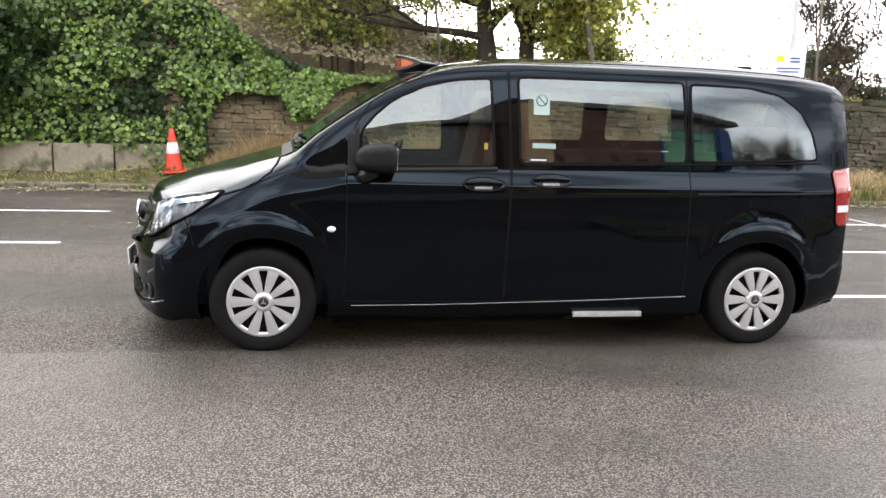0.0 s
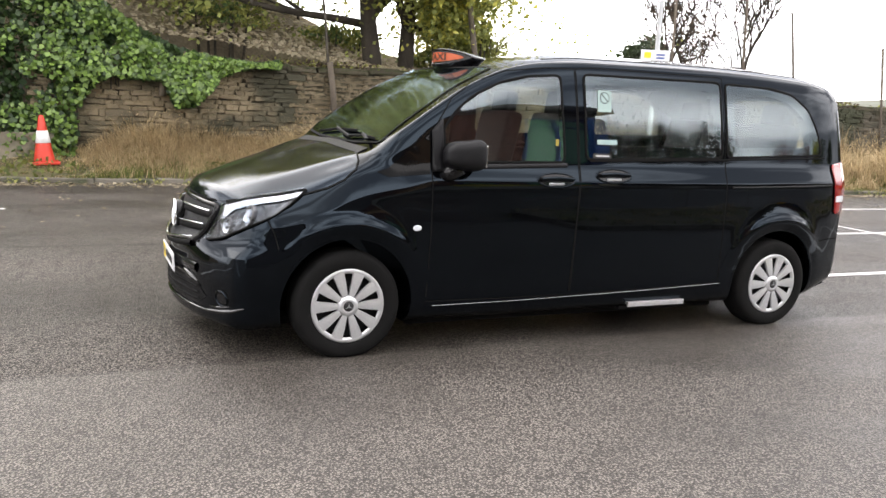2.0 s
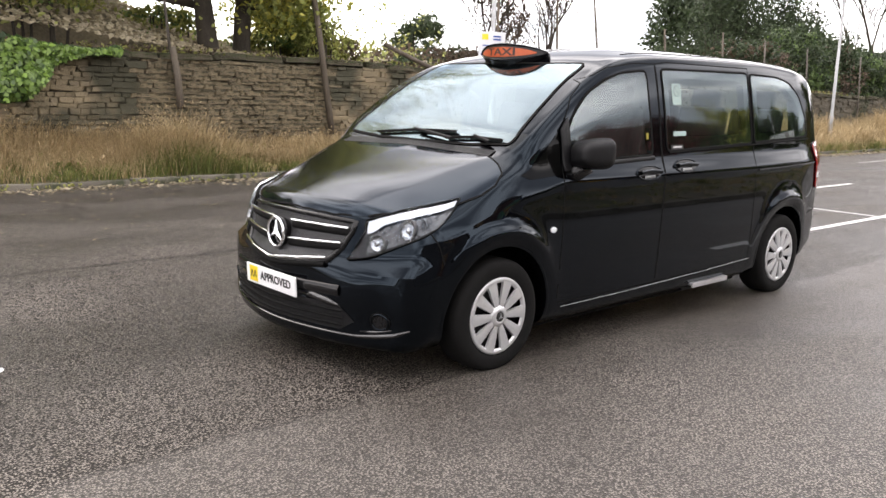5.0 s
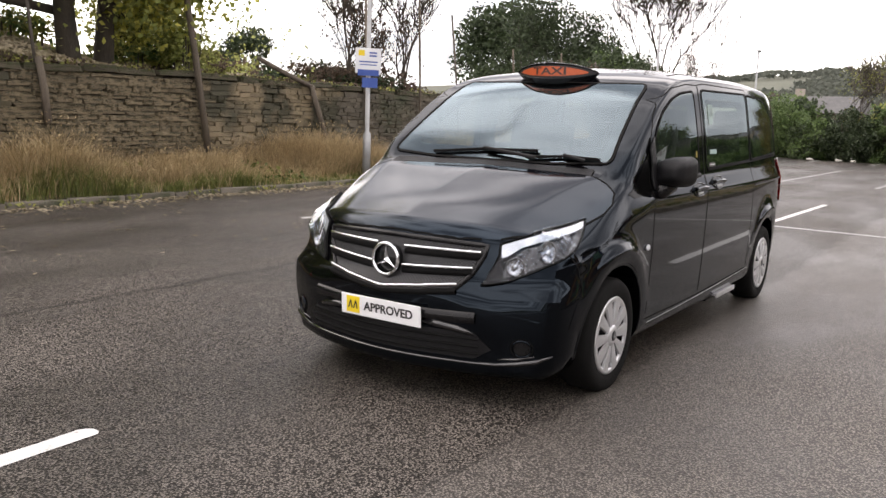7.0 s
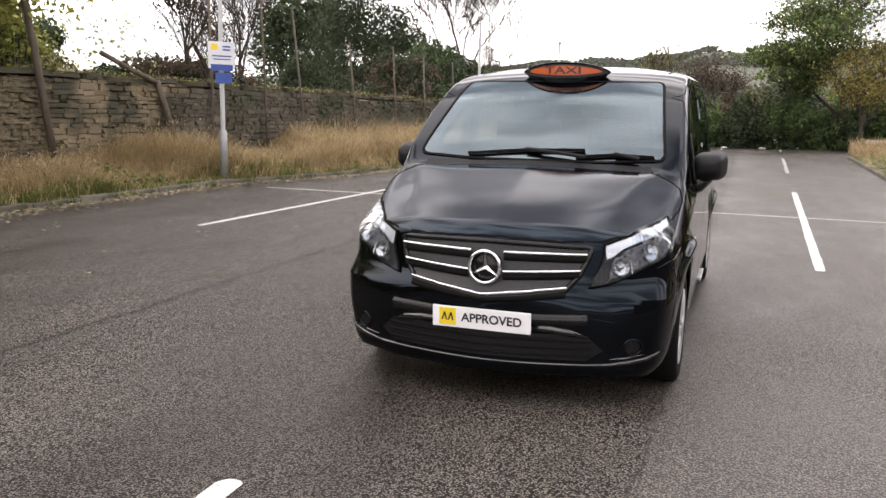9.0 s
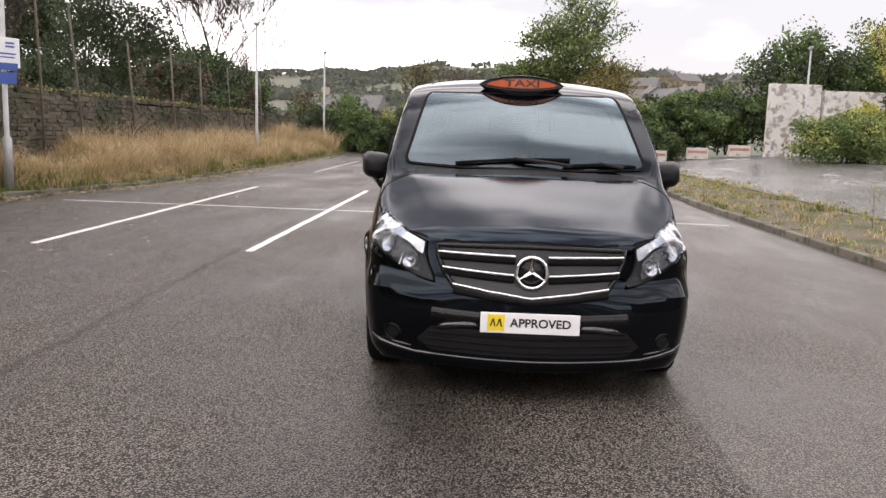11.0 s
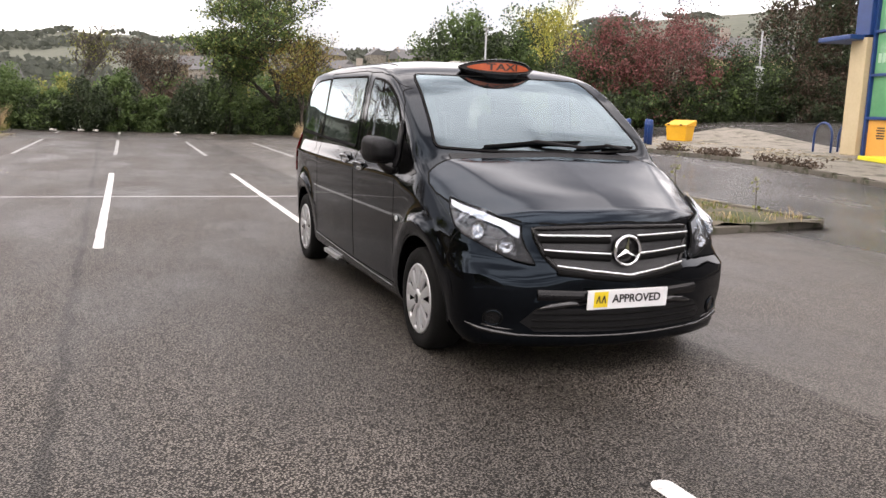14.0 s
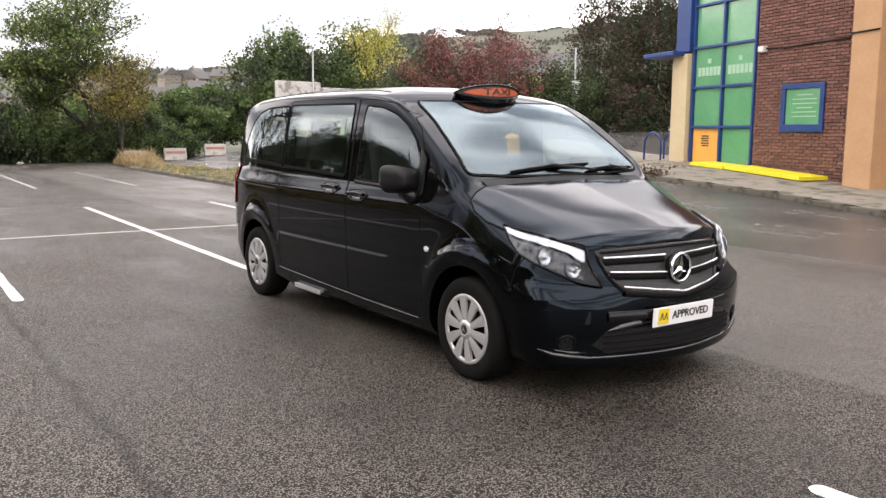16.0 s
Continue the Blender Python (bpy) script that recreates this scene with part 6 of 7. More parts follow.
def ivy_cloud(n, seed, deep):
    g = np.random.default_rng(seed)
    x = -17 + 17.4 * g.uniform(0, 1, n)
    top = np.array([pchip([-17, -5, -3.2, -2.2, -1.2, 0.0, 0.6], [4.0, 3.9, 3.4, 2.65, 2.15, 1.95, 1.9], a) for a in x])
    lo = np.array([float(ivy_edge(a)) for a in x]) + 0.07 * np.array([noise.noise(Vector((a * 5, 0, 2))) for a in x])
    t = g.uniform(0, 1, n)
    z = lo + (top - lo) * t
    bulge = np.array([noise.noise(Vector((a * 0.9, b * 1.1, 5))) + 0.5 * noise.noise(Vector((a * 2.3, b * 2.6, 9))) for a, b in zip(x, z)])
    back = 0.28 * np.clip(z - 1.6, 0, 4)
    y = 9.72 - 0.26 - 0.34 * bulge - 0.15 + back + deep * g.uniform(0, 0.35, n)
    return np.stack([x, y, z], 1), bulge


ivy = thing("ivy", "dense glossy green ivy hanging over the wall", "ivy", kind="stuff")
c, b = ivy_cloud(40000, 41, 1.0)
c = c[b > -0.42]
leaves("ivy_leaves", c, 0.080, IVY, ivy, facing=(0, -1.5, 0.7), spread=0.75, droop=1.2, aspect=0.95, seed=42)
# a deeper layer whose darker colour stands for shade between the leaves
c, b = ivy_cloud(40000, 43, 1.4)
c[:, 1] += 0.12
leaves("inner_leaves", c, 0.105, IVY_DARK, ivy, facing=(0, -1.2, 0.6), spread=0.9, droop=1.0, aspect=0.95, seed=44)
verts, faces = [], []
g = np.random.default_rng(45)
for k in range(34):
    x0 = g.uniform(-9, -0.8)
    z0 = float(ivy_edge(x0))
    v, f = tube([(x0, 9.72 - 0.10, z0 - g.uniform(0.0, 0.22)), (x0 + g.normal() * 0.08, 9.72 - 0.05, z0 + 0.3), (x0 + g.normal() * 0.2, 9.72 + 0.15, z0 + 0.7)], [0.010, 0.014, 0.012], 5)
    o = len(verts)
    verts += v
    faces += [tuple(i + o for i in q) for q in f]
part("vine_stems", raw("vine_stems", verts, faces, True), BARK, ivy)
bush("shrub", "dark green laurel shrub above the low wall", (-6.6, 9.2, 2.0), (1.35, 0.75, 1.25), 7000, 60, IVY_DARK, 0.13, 51, second=(GREEN_LEAF, 1500))

# traffic cone
cone = thing("traffic_cone", "red traffic cone with a white sleeve on the verge", "traffic cone", at=pose(-3.35, 9.05, verge_z(-3.35, 9.05) - 0.02, 2, -3, 10))
part("cone_base", box((0.40, 0.40, 0.045), 0.02, (0, 0, 0.022)), CONE_RED, cone)
part("cone_body", raw("cone_body", *lathe([(0.155, 0.04), (0.15, 0.06), (0.112, 0.29), (0.075, 0.52), (0.046, 0.70), (0.03, 0.745), (0.0, 0.75)], 28), smooth=True), CONE_RED, cone)
part("sleeve", raw("sleeve", *lathe([(0.108, 0.33), (0.110, 0.332), (0.080, 0.515), (0.076, 0.517)], 28), smooth=True), CONE_WHITE, cone, "white reflective sleeve")


# leaning fence posts along the wall
def fence_post(x0, z0, x1, z1, y=9.56, r=0.05, mat=None, label="weathered wooden fence post leaning against the wall", group="wall posts"):
    t = thing("fence_post", label, "post", group)
    w = 0.55 * r
    part("shaft", tube_mesh("shaft", [(x0, y, z0), ((x0 + x1) / 2 + 0.02, y + 0.02, (z0 + z1) / 2), (x1, y + 0.05, z1)], [r * 1.05, r, r * 0.9], 7), mat or POST_WOOD, t)
    return t


# leaves and moss washed against the kerb, and a few blown over the tarmac
g = np.random.default_rng(301)
n = 5200
px = g.uniform(-9, 30, n)
py = np.array([kerb_y(a) for a in px]) - 0.08 - np.abs(g.normal(size=n)) * 0.24
tagged(leaves("kerb_litter", np.stack([px, py, 0.012 + 0.02 * g.uniform(0, 1, n)], 1), 0.06, LITTER, facing=(0, 0, 3.0), spread=0.6, seed=302), "fallen leaves and debris along the kerb", "leaves", kind="stuff")
n = 520
px, py = g.uniform(-9, 14, n), 8.0 - 4.0 * g.uniform(0, 1, n) ** 2.4
tagged(leaves("blown_leaves", np.stack([px, py, np.full(n, 0.014)], 1), 0.055, LITTER, facing=(0, 0, 5.0), spread=0.5, seed=303), "scattered leaves on the wet tarmac", "leaves", kind="stuff")
n = 2200
px = g.uniform(-9, 30, n)
py = np.array([kerb_y(a) for a in px]) - 0.075 + 0.03 * g.normal(size=n)
keepm = np.array([noise.noise(Vector((a * 1.4, 2, 2))) > 0.0 for a in px])
tagged(leaves("kerb_moss", np.stack([px, py, 0.02 + 0.07 * g.uniform(0, 1, n)], 1)[keepm], 0.05, OLIVE_LEAF, facing=(0, -1, 1.0), spread=0.9, seed=304), "moss and weeds in the kerb joint", "moss", kind="stuff")
# ---- posts, lamps, signs ----
fence_post(1.42, 1.10, 1.33, 2.1, r=0.06)
fence_post(1.33, 2.0, 1.15, 3.7, r=0.024, y=9.70, mat=PALE_BARK, label="thin grey pole standing behind the wall post")
for a in ((4.48, 0.62, 3.92, 4.1), (7.78, 0.42, 7.22, 1.95), (-1.55, 1.35, -1.6, 1.9)):
    fence_post(*a, r=0.06)
t = thing("broken_rail", "broken wooden rail propped over the wall", "rail")
part("shaft", tube_mesh("shaft", [(7.30, 9.72 - 0.1, 1.90), (6.62, 9.72 - 0.05, 2.12), (5.85, 9.72, 2.40)], [0.05, 0.05, 0.045], 7), POST_WOOD, t)
for x, lean, top in ((8.9, 0.0, 4.2), (10.9, -0.15, 4.3), (12.6, -0.55, 3.9), (15.3, -0.35, 3.3), (17.9, -0.2, 3.4), (20.1, -0.1, 3.3), (22.8, -0.25, 3.2), (26.5, -0.2, 3.1)):
    fence_post(x, 0.35, x + lean, top, wall_y(x) - 0.14, 0.028, PALE_BARK if x > 12 and int(x) % 2 == 0 else POST_WOOD, "tall thin fence post beside the stone wall", "fence posts")


def lamp_post(x, y, height, label, z0=None):
    t = thing("lamp_post", label, "lamp post", "car park lamp posts", at=pose(x, y, lie(x, y) + 0.1 if z0 is None else z0))
    part("column", tube_mesh("column", [(0, 0, 0), (0, 0, 1.0), (0, 0, 1.05), (0, 0, height)], [0.075, 0.07, 0.05, 0.038], 12), GALVANISED, t)
    head = part("lantern", box((0.30, 0.16, 0.09), 0.03, (0.06, 0, height + 0.03)), GALVANISED, t)
    part("lens", box((0.20, 0.12, 0.03), 0.01, (0.07, 0, height - 0.03)), WHITE_LENS, head)
    part("door", box((0.012, 0.07, 0.30), 0.004, (-0.07, 0, 0.6)), GALVANISED, t)
    return t


lamp_post(22.5, 7.9, 4.6, "galvanised lamp post in the dry grass")
lamp_post(34.9, 7.75, 4.7, "galvanised lamp post at the end of the verge")

sp = thing("sign_post", "grey pole with white and blue car park notice", "sign", at=pose(7.62, 8.42, 0.10))
part("pole", tube_mesh("pole", [(0, 0, 0), (0, 0, 0.9), (0, 0, 0.95), (0, 0, 5.2)], [0.085, 0.08, 0.045, 0.045], 12), GALVANISED, sp)
board = part("board", box((0.56, 0.02, 0.50), 0.008), SIGN_FACE, sp, "white notice board with blue print")
turn = Matrix.Translation((-0.08, -0.06, 2.36)) @ Matrix.Rotation(radians(-28), 4, "Z")
board.data.transform(turn)
for px, pz, w, h, m in ((-0.15, 0.15, 0.13, 0.11, YELLOW), (0.10, 0.16, 0.16, 0.03, SIGN_BLUE), (0.10, 0.10, 0.16, 0.03, SIGN_BLUE), (0, -0.02, 0.40, 0.025, SIGN_BLUE), (0, -0.08, 0.36, 0.02, SIGN_BLUE), (0, -0.235, 0.46, 0.12, SIGN_BLUE)):
    pr = part("print", box((w, 0.004, h), 0.0, (px, -0.013, pz)), m, board)
    pr.data.transform(turn)
side_board = part("side_board", box((0.16, 0.02, 0.34), 0.006), SIGN_BLUE, sp)
side_board.data.transform(Matrix.Translation((0.20, 0.06, 2.30)) @ Matrix.Rotation(radians(60), 4, "Z"))
foot = part("lower_board", box((0.34, 0.02, 0.20), 0.006), SIGN_BLUE, sp)
foot.data.transform(Matrix.Translation((-0.02, -0.06, 1.93)) @ Matrix.Rotation(radians(-28), 4, "Z"))

# ---- trees on the bank and behind the wall ----
tree("tree", "tall spreading tree with a thick dark trunk on the bank", (2.60, 10.75, 1.6), 13.0, 1.1, 0.22, 4, 61, PALE_LEAF, 8500, 0.10, 0.40, lean=(-0.13, -0.03), second=(OLIVE_LEAF, 6000), first=0.21,
     boughs=(((2.43, 10.72, 2.9), (-7.0, -0.3), 2.6), ((2.37, 10.72, 3.3), (4.0, -1.6), 1.2), ((2.33, 10.72, 3.5), (-5.0, -2.0), 2.0)))
tree("tree", "leaning tree with a dark forked trunk on the bank", (3.32, 11.0, 1.5), 12.5, 1.1, 0.20, 4, 62, PALE_LEAF, 8500, 0.10, 0.40, lean=(0.04, -0.03), second=(YELLOW_LEAF, 6000), first=0.22,
     boughs=(((3.38, 10.96, 2.9), (6.4, -0.6), 0.9), ((3.40, 10.95, 3.3), (3.2, -2.6), 1.0), ((3.41, 10.95, 3.5), (-4.4, -2.8), 1.4)))
tree("tree", "tall leafy tree at the top of the bank", (-1.6, 13.2, 3.6), 13.0, 1.1, 0.16, 4, 64, PALE_LEAF, 6000, 0.12, 0.55, second=(YELLOW_LEAF, 6000), first=0.18)
tree("tree", "slim young tree with thin leaves on the bank", (0.1, 11.9, 2.6), 7.0, 1.1, 0.07, 4, 63, PALE_LEAF, 1800, 0.085, 0.38, second=(OLIVE_LEAF, 900), first=0.16,
     boughs=(((0.1, 11.85, 3.2), (-5.0, -3.0), 1.2), ((0.1, 11.85, 3.3), (5.0, -2.5), 1.2)))
tree("tree", "slim tree on the bank behind ivy", (-8.5, 13.5, 3.0), 4.0, 0.9, 0.12, 4, 65, GREEN_LEAF, 6000, 0.12, 0.55)
for k, (x, y, h) in enumerate(((1.5, 12.6, 3.0), (4.3, 12.0, 2.4), (-1.6, 12.0, 1.6), (5.2, 12.6, 1.8), (-0.7, 12.7, 3.0), (0.7, 13.0, 3.4), (-2.3, 12.9, 2.8))):
    tree("sapling", "young tree with low yellow-green leaves on the bank", (x, y, bank_z(x, y) - 0.1), h, 1.1, 0.035, 4, 205 + k, YELLOW_LEAF, 1500, 0.075, 0.30, first=0.24, second=(OLIVE_LEAF, 1300), group="saplings")
for k, (x, y) in enumerate(((-0.4, 10.7), (2.1, 11.5), (4.2, 11.3))):
    bush("bush", "olive leafy shrub on the bank", (x, y, bank_z(x, y) + 0.15), (1.0, 0.5, 0.34), 1100, 40, OLIVE_LEAF, 0.07, 220 + k, "bush", (GREEN_LEAF, 500), "bank shrubs")
bush("bush", "pale yellow-green bush beside the leaning tree", (4.95, 10.75, 2.35), (0.62, 0.45, 0.85), 1500, 34, PALE_LEAF, 0.075, 226, second=(OLIVE_LEAF, 800), group="bank shrubs")
bush("bush", "brown bramble mound behind the wall", (14.2, 20.4, 1.7), (3.4, 2.2, 1.45), 5200, 60, BROWN_LEAF, 0.14, 227, second=(OLIVE_LEAF, 3200), group="bank shrubs")
bush("bush", "low shrub on the bank edge", (5.4, 11.6, 2.2), (1.2, 0.9, 0.45), 4200, 40, OLIVE_LEAF, 0.07, 66, second=(BROWN_LEAF, 1500))
bush("bush", "small dark conifer behind the wall", (20.2, 25.9, 3.3), (1.4, 1.4, 1.75), 5000, 50, DARK_LEAF, 0.13, 67)
bush("bush", "bramble clump behind the wall", (7.4, 10.8, 1.75), (1.2, 0.6, 0.5), 1600, 22, DARK_LEAF, 0.11, 68)
tree("bare_tree", "bare dark twisting tree behind the stone wall", (10.3, 10.6, 1.3), 4.4, 1.0, 0.13, 5, 71, BROWN_LEAF, 1400, 0.06, 0.35, splits=3, first=0.22, straight=0.7, thin=0.009)
for k, (x, h) in enumerate(((9.9, 9.6), (12.3, 9.0))):
    tree("bare_tree", "bare dark tree with fine branches behind the wall", (x, 10.8 + 0.3 * k, 0.9), h, 0.8, 0.085, 4, 73 + k, BROWN_LEAF, 500, 0.05, 0.3, splits=4, first=0.19, straight=0.8, thin=0.010, group="bare trees behind the wall")
bush("bush", "dark tangled scrub behind the wall", (10.2, 11.2, 1.9), (2.6, 0.7, 0.75), 6500, 60, BROWN_LEAF, 0.075, 76, second=(DARK_LEAF, 2500))
bush("bush", "leafless brown scrub behind the wall", (11.6, 10.8, 1.6), (1.8, 0.7, 0.8), 1100, 30, BROWN_LEAF, 0.10, 72)
for k, (x, y, h, s) in enumerate(((32.3, 20.6, 3.4, 1.3), (36.0, 19.6, 7.2, 2.5), (39.5, 18.4, 6.4, 2.7), (43.0, 17.4, 4.6, 2.6))):
    bush("dark_tree", "tall dark evergreen mass behind the fence", (x, y, h * 0.56), (s, s, h * 0.60), 11000, 110, DARK_LEAF, 0.13, 80 + k, "tree", (DARK_LEAF, 2500), "evergreen trees")
for k, (x, y, s, h) in enumerate(((25.4, 10.7, 2.2, 2.0), (28.4, 10.8, 2.4, 1.9), (31.4, 10.7, 2.2, 1.7), (22.0, 10.6, 1.8, 1.6))):
    bush("bush", "olive scrub bushes behind the wall", (x, y, 1.2 + h * 0.45), (s, 1.4, h), 8000, 70, DARK_LEAF, 0.10, 90 + k, "bush", (BROWN_LEAF if k % 2 else GREEN_LEAF, 2600), "scrub bushes")
bush("dark_tree", "tall dark evergreen mass far behind the fence", (56.4, 34.2, 5.4), (4.2, 4.2, 5.8), 7000, 120, DARK_LEAF, 0.30, 86, "tree", (DARK_LEAF, 2500), "evergreen trees")
tree("bare_tree", "bare tree with fine upright branches", (48.5, 17.9, -0.8), 33.0, 1.15, 0.24, 5, 101, None, 0, splits=4, straight=1.1, first=0.155, thin=0.02)
tree("bare_tree", "sparse bare tree with some brown leaves", (50.0, 14.5, -0.8), 8.6, 0.75, 0.14, 5, 102, BROWN_LEAF, 1400, 0.09, 0.35, splits=3, straight=0.7, bark=PALE_BARK, thin=0.016)

# ---- east end: hedge and trees ----
before_site = set(scene.objects)
on_site[0] = True
lamp_post(31.3, -12.7, 4.8, "galvanised lamp post beyond the whitewashed wall", 0.5)
for k in range(12):
    y = 9.8 - 1.55 * k
    h = 2.0 + 0.5 * math.sin(k * 2.1)
    bush("hedge_bush", "dark green hedge bush at the car park edge", (35.6 + 0.5 * math.sin(k * 1.7), y, h * 0.42), (1.3, 1.25, h * 0.72), 7500, 70, GREEN_LEAF if k % 3 else DARK_LEAF, 0.095, 110 + k, "hedge", (GREEN_LEAF if k % 4 == 1 else DARK_LEAF, 3500), "east hedge", low=-0.95)
tree("tree", "thin tree with few yellow leaves", (37.5, 5.0, -0.1), 5.4, 0.95, 0.12, 5, 131, OLIVE_LEAF, 1300, 0.07, 0.3, bark=PALE_BARK, thin=0.02)
tree("tree", "brown tree with sparse autumn leaves", (38.5, 1.9, -0.1), 4.8, 0.9, 0.11, 5, 132, BROWN_LEAF, 4500, 0.08, 0.45, thin=0.014)
tree("tree", "leafy green tree with spreading branches", (35.6, -3.6, -0.1), 18.5, 2.3, 0.16, 5, 133, GREEN_LEAF, 16000, 0.125, 0.30, splits=4, thin=0.016, second=(PALE_LEAF, 3200), first=0.16, straight=0.9, layer=0.35)
tree("tree", "small golden autumn tree by the hedge", (31.8, -4.1, 0.0), 4.7, 1.0, 0.09, 4, 134, GOLD_LEAF, 4200, 0.08, 0.30, second=(OLIVE_LEAF, 2600), thin=0.014, splits=4)
for k, (x, y, h, s) in enumerate(((43.5, -9.0, 3.0, 3.0), (47, -12.5, 3.6, 3.2), (46.5, -17.5, 7.0, 3.6), (46, -22, 7.3, 3.6), (46, -28, 6.4, 3.8), (42, -6, 2.6, 2.6))):
    bush("tree", "broad dark green tree behind the road", (x, y, 0.6 + h * 0.5), (s, s, h * 0.56), 14000, 90, GREEN_LEAF, 0.17, 140 + k, "tree", (DARK_LEAF, 8000), "trees by the road", low=-0.95)
tree("tree", "slender tree with yellow leaves", (36.0, -18.8, 0.6), 7.4, 0.6, 0.12, 5, 150, YELLOW_LEAF, 3800, 0.09, 0.34, straight=1.2)

# ---- south: road, island, pavement ----
ISLAND = [(2.55, -4.28), (10.5, -3.80), (28.0, -3.55), (28.0, -5.6), (10.5, -6.2), (2.95, -6.5)]
iv, jf = [], []
for k in range(60):
    t = k / 59
    x = 2.62 + 25.3 * t
    lo = -6.45 + 0.9 * t
    hi = float(pchip([2.5, 10.5, 28.0], [-4.30, -3.83, -3.58], x))
    for j in range(8):
        y = lo + (hi - lo) * j / 7
        iv.append((x, y, lie(x, y) + (0.09 if 0 < j < 7 else 0.06) + (0.05 * noise.noise(Vector((x, y * 1.5, 4))) + 0.03 if 0 < j < 7 else 0)))
jf = [(i * 8 + j, (i + 1) * 8 + j, (i + 1) * 8 + j + 1, i * 8 + j + 1) for i in range(59) for j in range(7)]
tagged(part("island", raw("island", iv, jf, True), ISLAND_EARTH), "kerbed island of earth, moss and weeds", "traffic island", kind="structure")
kerb_line(ISLAND + [ISLAND[0]], 0.10, "kerb_island", "worn kerb round the traffic island")


def on_island(x, v, g):
    t = (x - 2.6) / 25.3
    lo, hi = -6.35 + 0.9 * t, -4.2 + 0.6 * np.clip(t * 2, 0, 1)
    y = lo + (hi - lo) * v
    z = np.array([lie(a, b) + 0.10 for a, b in zip(x, y)])
    p = np.array([max(0.15, 0.5 + 1.2 * noise.noise(Vector((a * 0.9, b * 1.2, 8)))) for a, b in zip(x, y)])
    return np.stack([x, y, z], 1), p


blades("green_grass", "weeds and grass on the traffic island", 6500, (2.7, 27.5), on_island, 0.15, 0.007, GREEN_GRASS, 15, 0.9)
blades("dry_grass", "dry weeds on the traffic island", 5200, (2.7, 27.5), on_island, 0.20, 0.006, DRY_GRASS, 16, 0.9)
g = np.random.default_rng(161)
n = 3200
px, py = g.uniform(2.7, 27, n), g.uniform(-6.3, -4.0, n)
wd = np.stack([px, py, [lie(a, b) + 0.12 for a, b in zip(px, py)] + 0.10 * g.uniform(0, 1, n) ** 2], 1)
wd = wd[[noise.noise(Vector((a * 0.9, b * 1.1, 12))) > 0.12 for a, b in zip(px, py)]]
tagged(leaves("weeds", wd, 0.06, OLIVE_LEAF, facing=(0, 0, 1.0), seed=17), "low broad-leaved weeds on the island", "weeds", kind="stuff")
for k, (x, y, h) in enumerate(((5.2, -5.6, 0.95), (6.3, -5.4, 0.7), (4.6, -5.2, 0.6), (3.6, -5.9, 0.55))):
    w = thing("weed_stalk", "thin dry weed stalk on the island", "weed", "weed stalks")
    part("stalk", tube_mesh("stalk", [(x, y, lie(x, y) + 0.08), (x + 0.02, y, 0.2 + h / 2), (x + 0.05, y + 0.03, 0.15 + h)], [0.006, 0.005, 0.003], 5), POST_WOOD, w)
    cc = np.array([(x + 0.04 + g.normal() * 0.05, y + g.normal() * 0.05, 0.15 + h * g.uniform(0.5, 1.0)) for _ in range(26)])
    tagged(leaves("leaf", cc, 0.035, OLIVE_LEAF, w, seed=170 + k), kind="stuff")


def dry_clump(x, v, g):
    y = -4.4 + 1.3 * (v - 0.5)
    z = np.array([lie(a, b) + 0.04 for a, b in zip(x, y)])
    return np.stack([x, y, z], 1), np.clip(1.3 - 0.5 * np.abs(x - 30.2), 0.3, 1.3)


blades("dry_grass", "clump of pale dry grass at the island's far end", 2600, (28.4, 32.0), dry_clump, 0.55, 0.010, DRY_GRASS, 18)
SOUTH_KERB = [(-14, -9.6), (0.5, -10.0), (4.8, -10.9), (9, -11.0), (14.5, -11.2), (17.2, -11.6), (19.5, -13.0), (21.5, -15.5)]
kerb_line(SOUTH_KERB, 0.10, "kerb_south", "pale worn kerb of the building's pavement")


def south_y(x):
    xs = [p[0] for p in SOUTH_KERB]
    return float(np.interp(x, xs, [p[1] for p in SOUTH_KERB]))


pv, pf = [], []
pxs = np.linspace(-14, 21.5, 50)
for x in pxs:
    for j in range(10):
        y = south_y(x) - 0.05 + (-19 - south_y(x)) * (j / 9)
        pv.append((x, y, lie(x, y) + 0.095))
pf = [(i * 10 + j, i * 10 + j + 1, (i + 1) * 10 + j + 1, (i + 1) * 10 + j) for i in range(49) for j in range(9)]
tagged(part("pavement_south", raw("pavement_south", pv, pf, True), PAVING), "worn pale paving beside the building", "pavement", kind="structure")
g = np.random.default_rng(321)
n = 4200
px = g.uniform(8, 21.2, n)
py = np.array([south_y(a) for a in px]) - np.abs(g.normal(size=n)) * 0.32 + 0.05
keepm = np.array([noise.noise(Vector((a * 0.9, b * 1.3, 31))) > 0.02 for a, b in zip(px, py)])
wz = np.array([lie(a, b) for a, b in zip(px, py)]) + 0.10 + 0.16 * g.uniform(0, 1, n) ** 2
tagged(leaves("pavement_weeds", np.stack([px, py, wz], 1)[keepm], 0.07, BROWN_LEAF, facing=(0, 0.4, 1.0), seed=322), "dead weeds and moss along the pavement edge", "weeds", kind="stuff")
n = 2600
px, py = g.uniform(9, 21, n), g.uniform(-16, -11.2, n)
keepm = np.array([noise.noise(Vector((a * 0.5, b * 0.8, 12))) > 0.08 and b < south_y(a) - 0.2 for a, b in zip(px, py)])
wz = np.array([lie(a, b) for a, b in zip(px, py)]) + 0.105
tagged(leaves("pavement_litter", np.stack([px, py, wz], 1)[keepm], 0.10, LITTER, facing=(0, 0, 4.0), spread=0.5, seed=323), "yellow-brown leaves and moss on the paving", "leaves", kind="stuff")

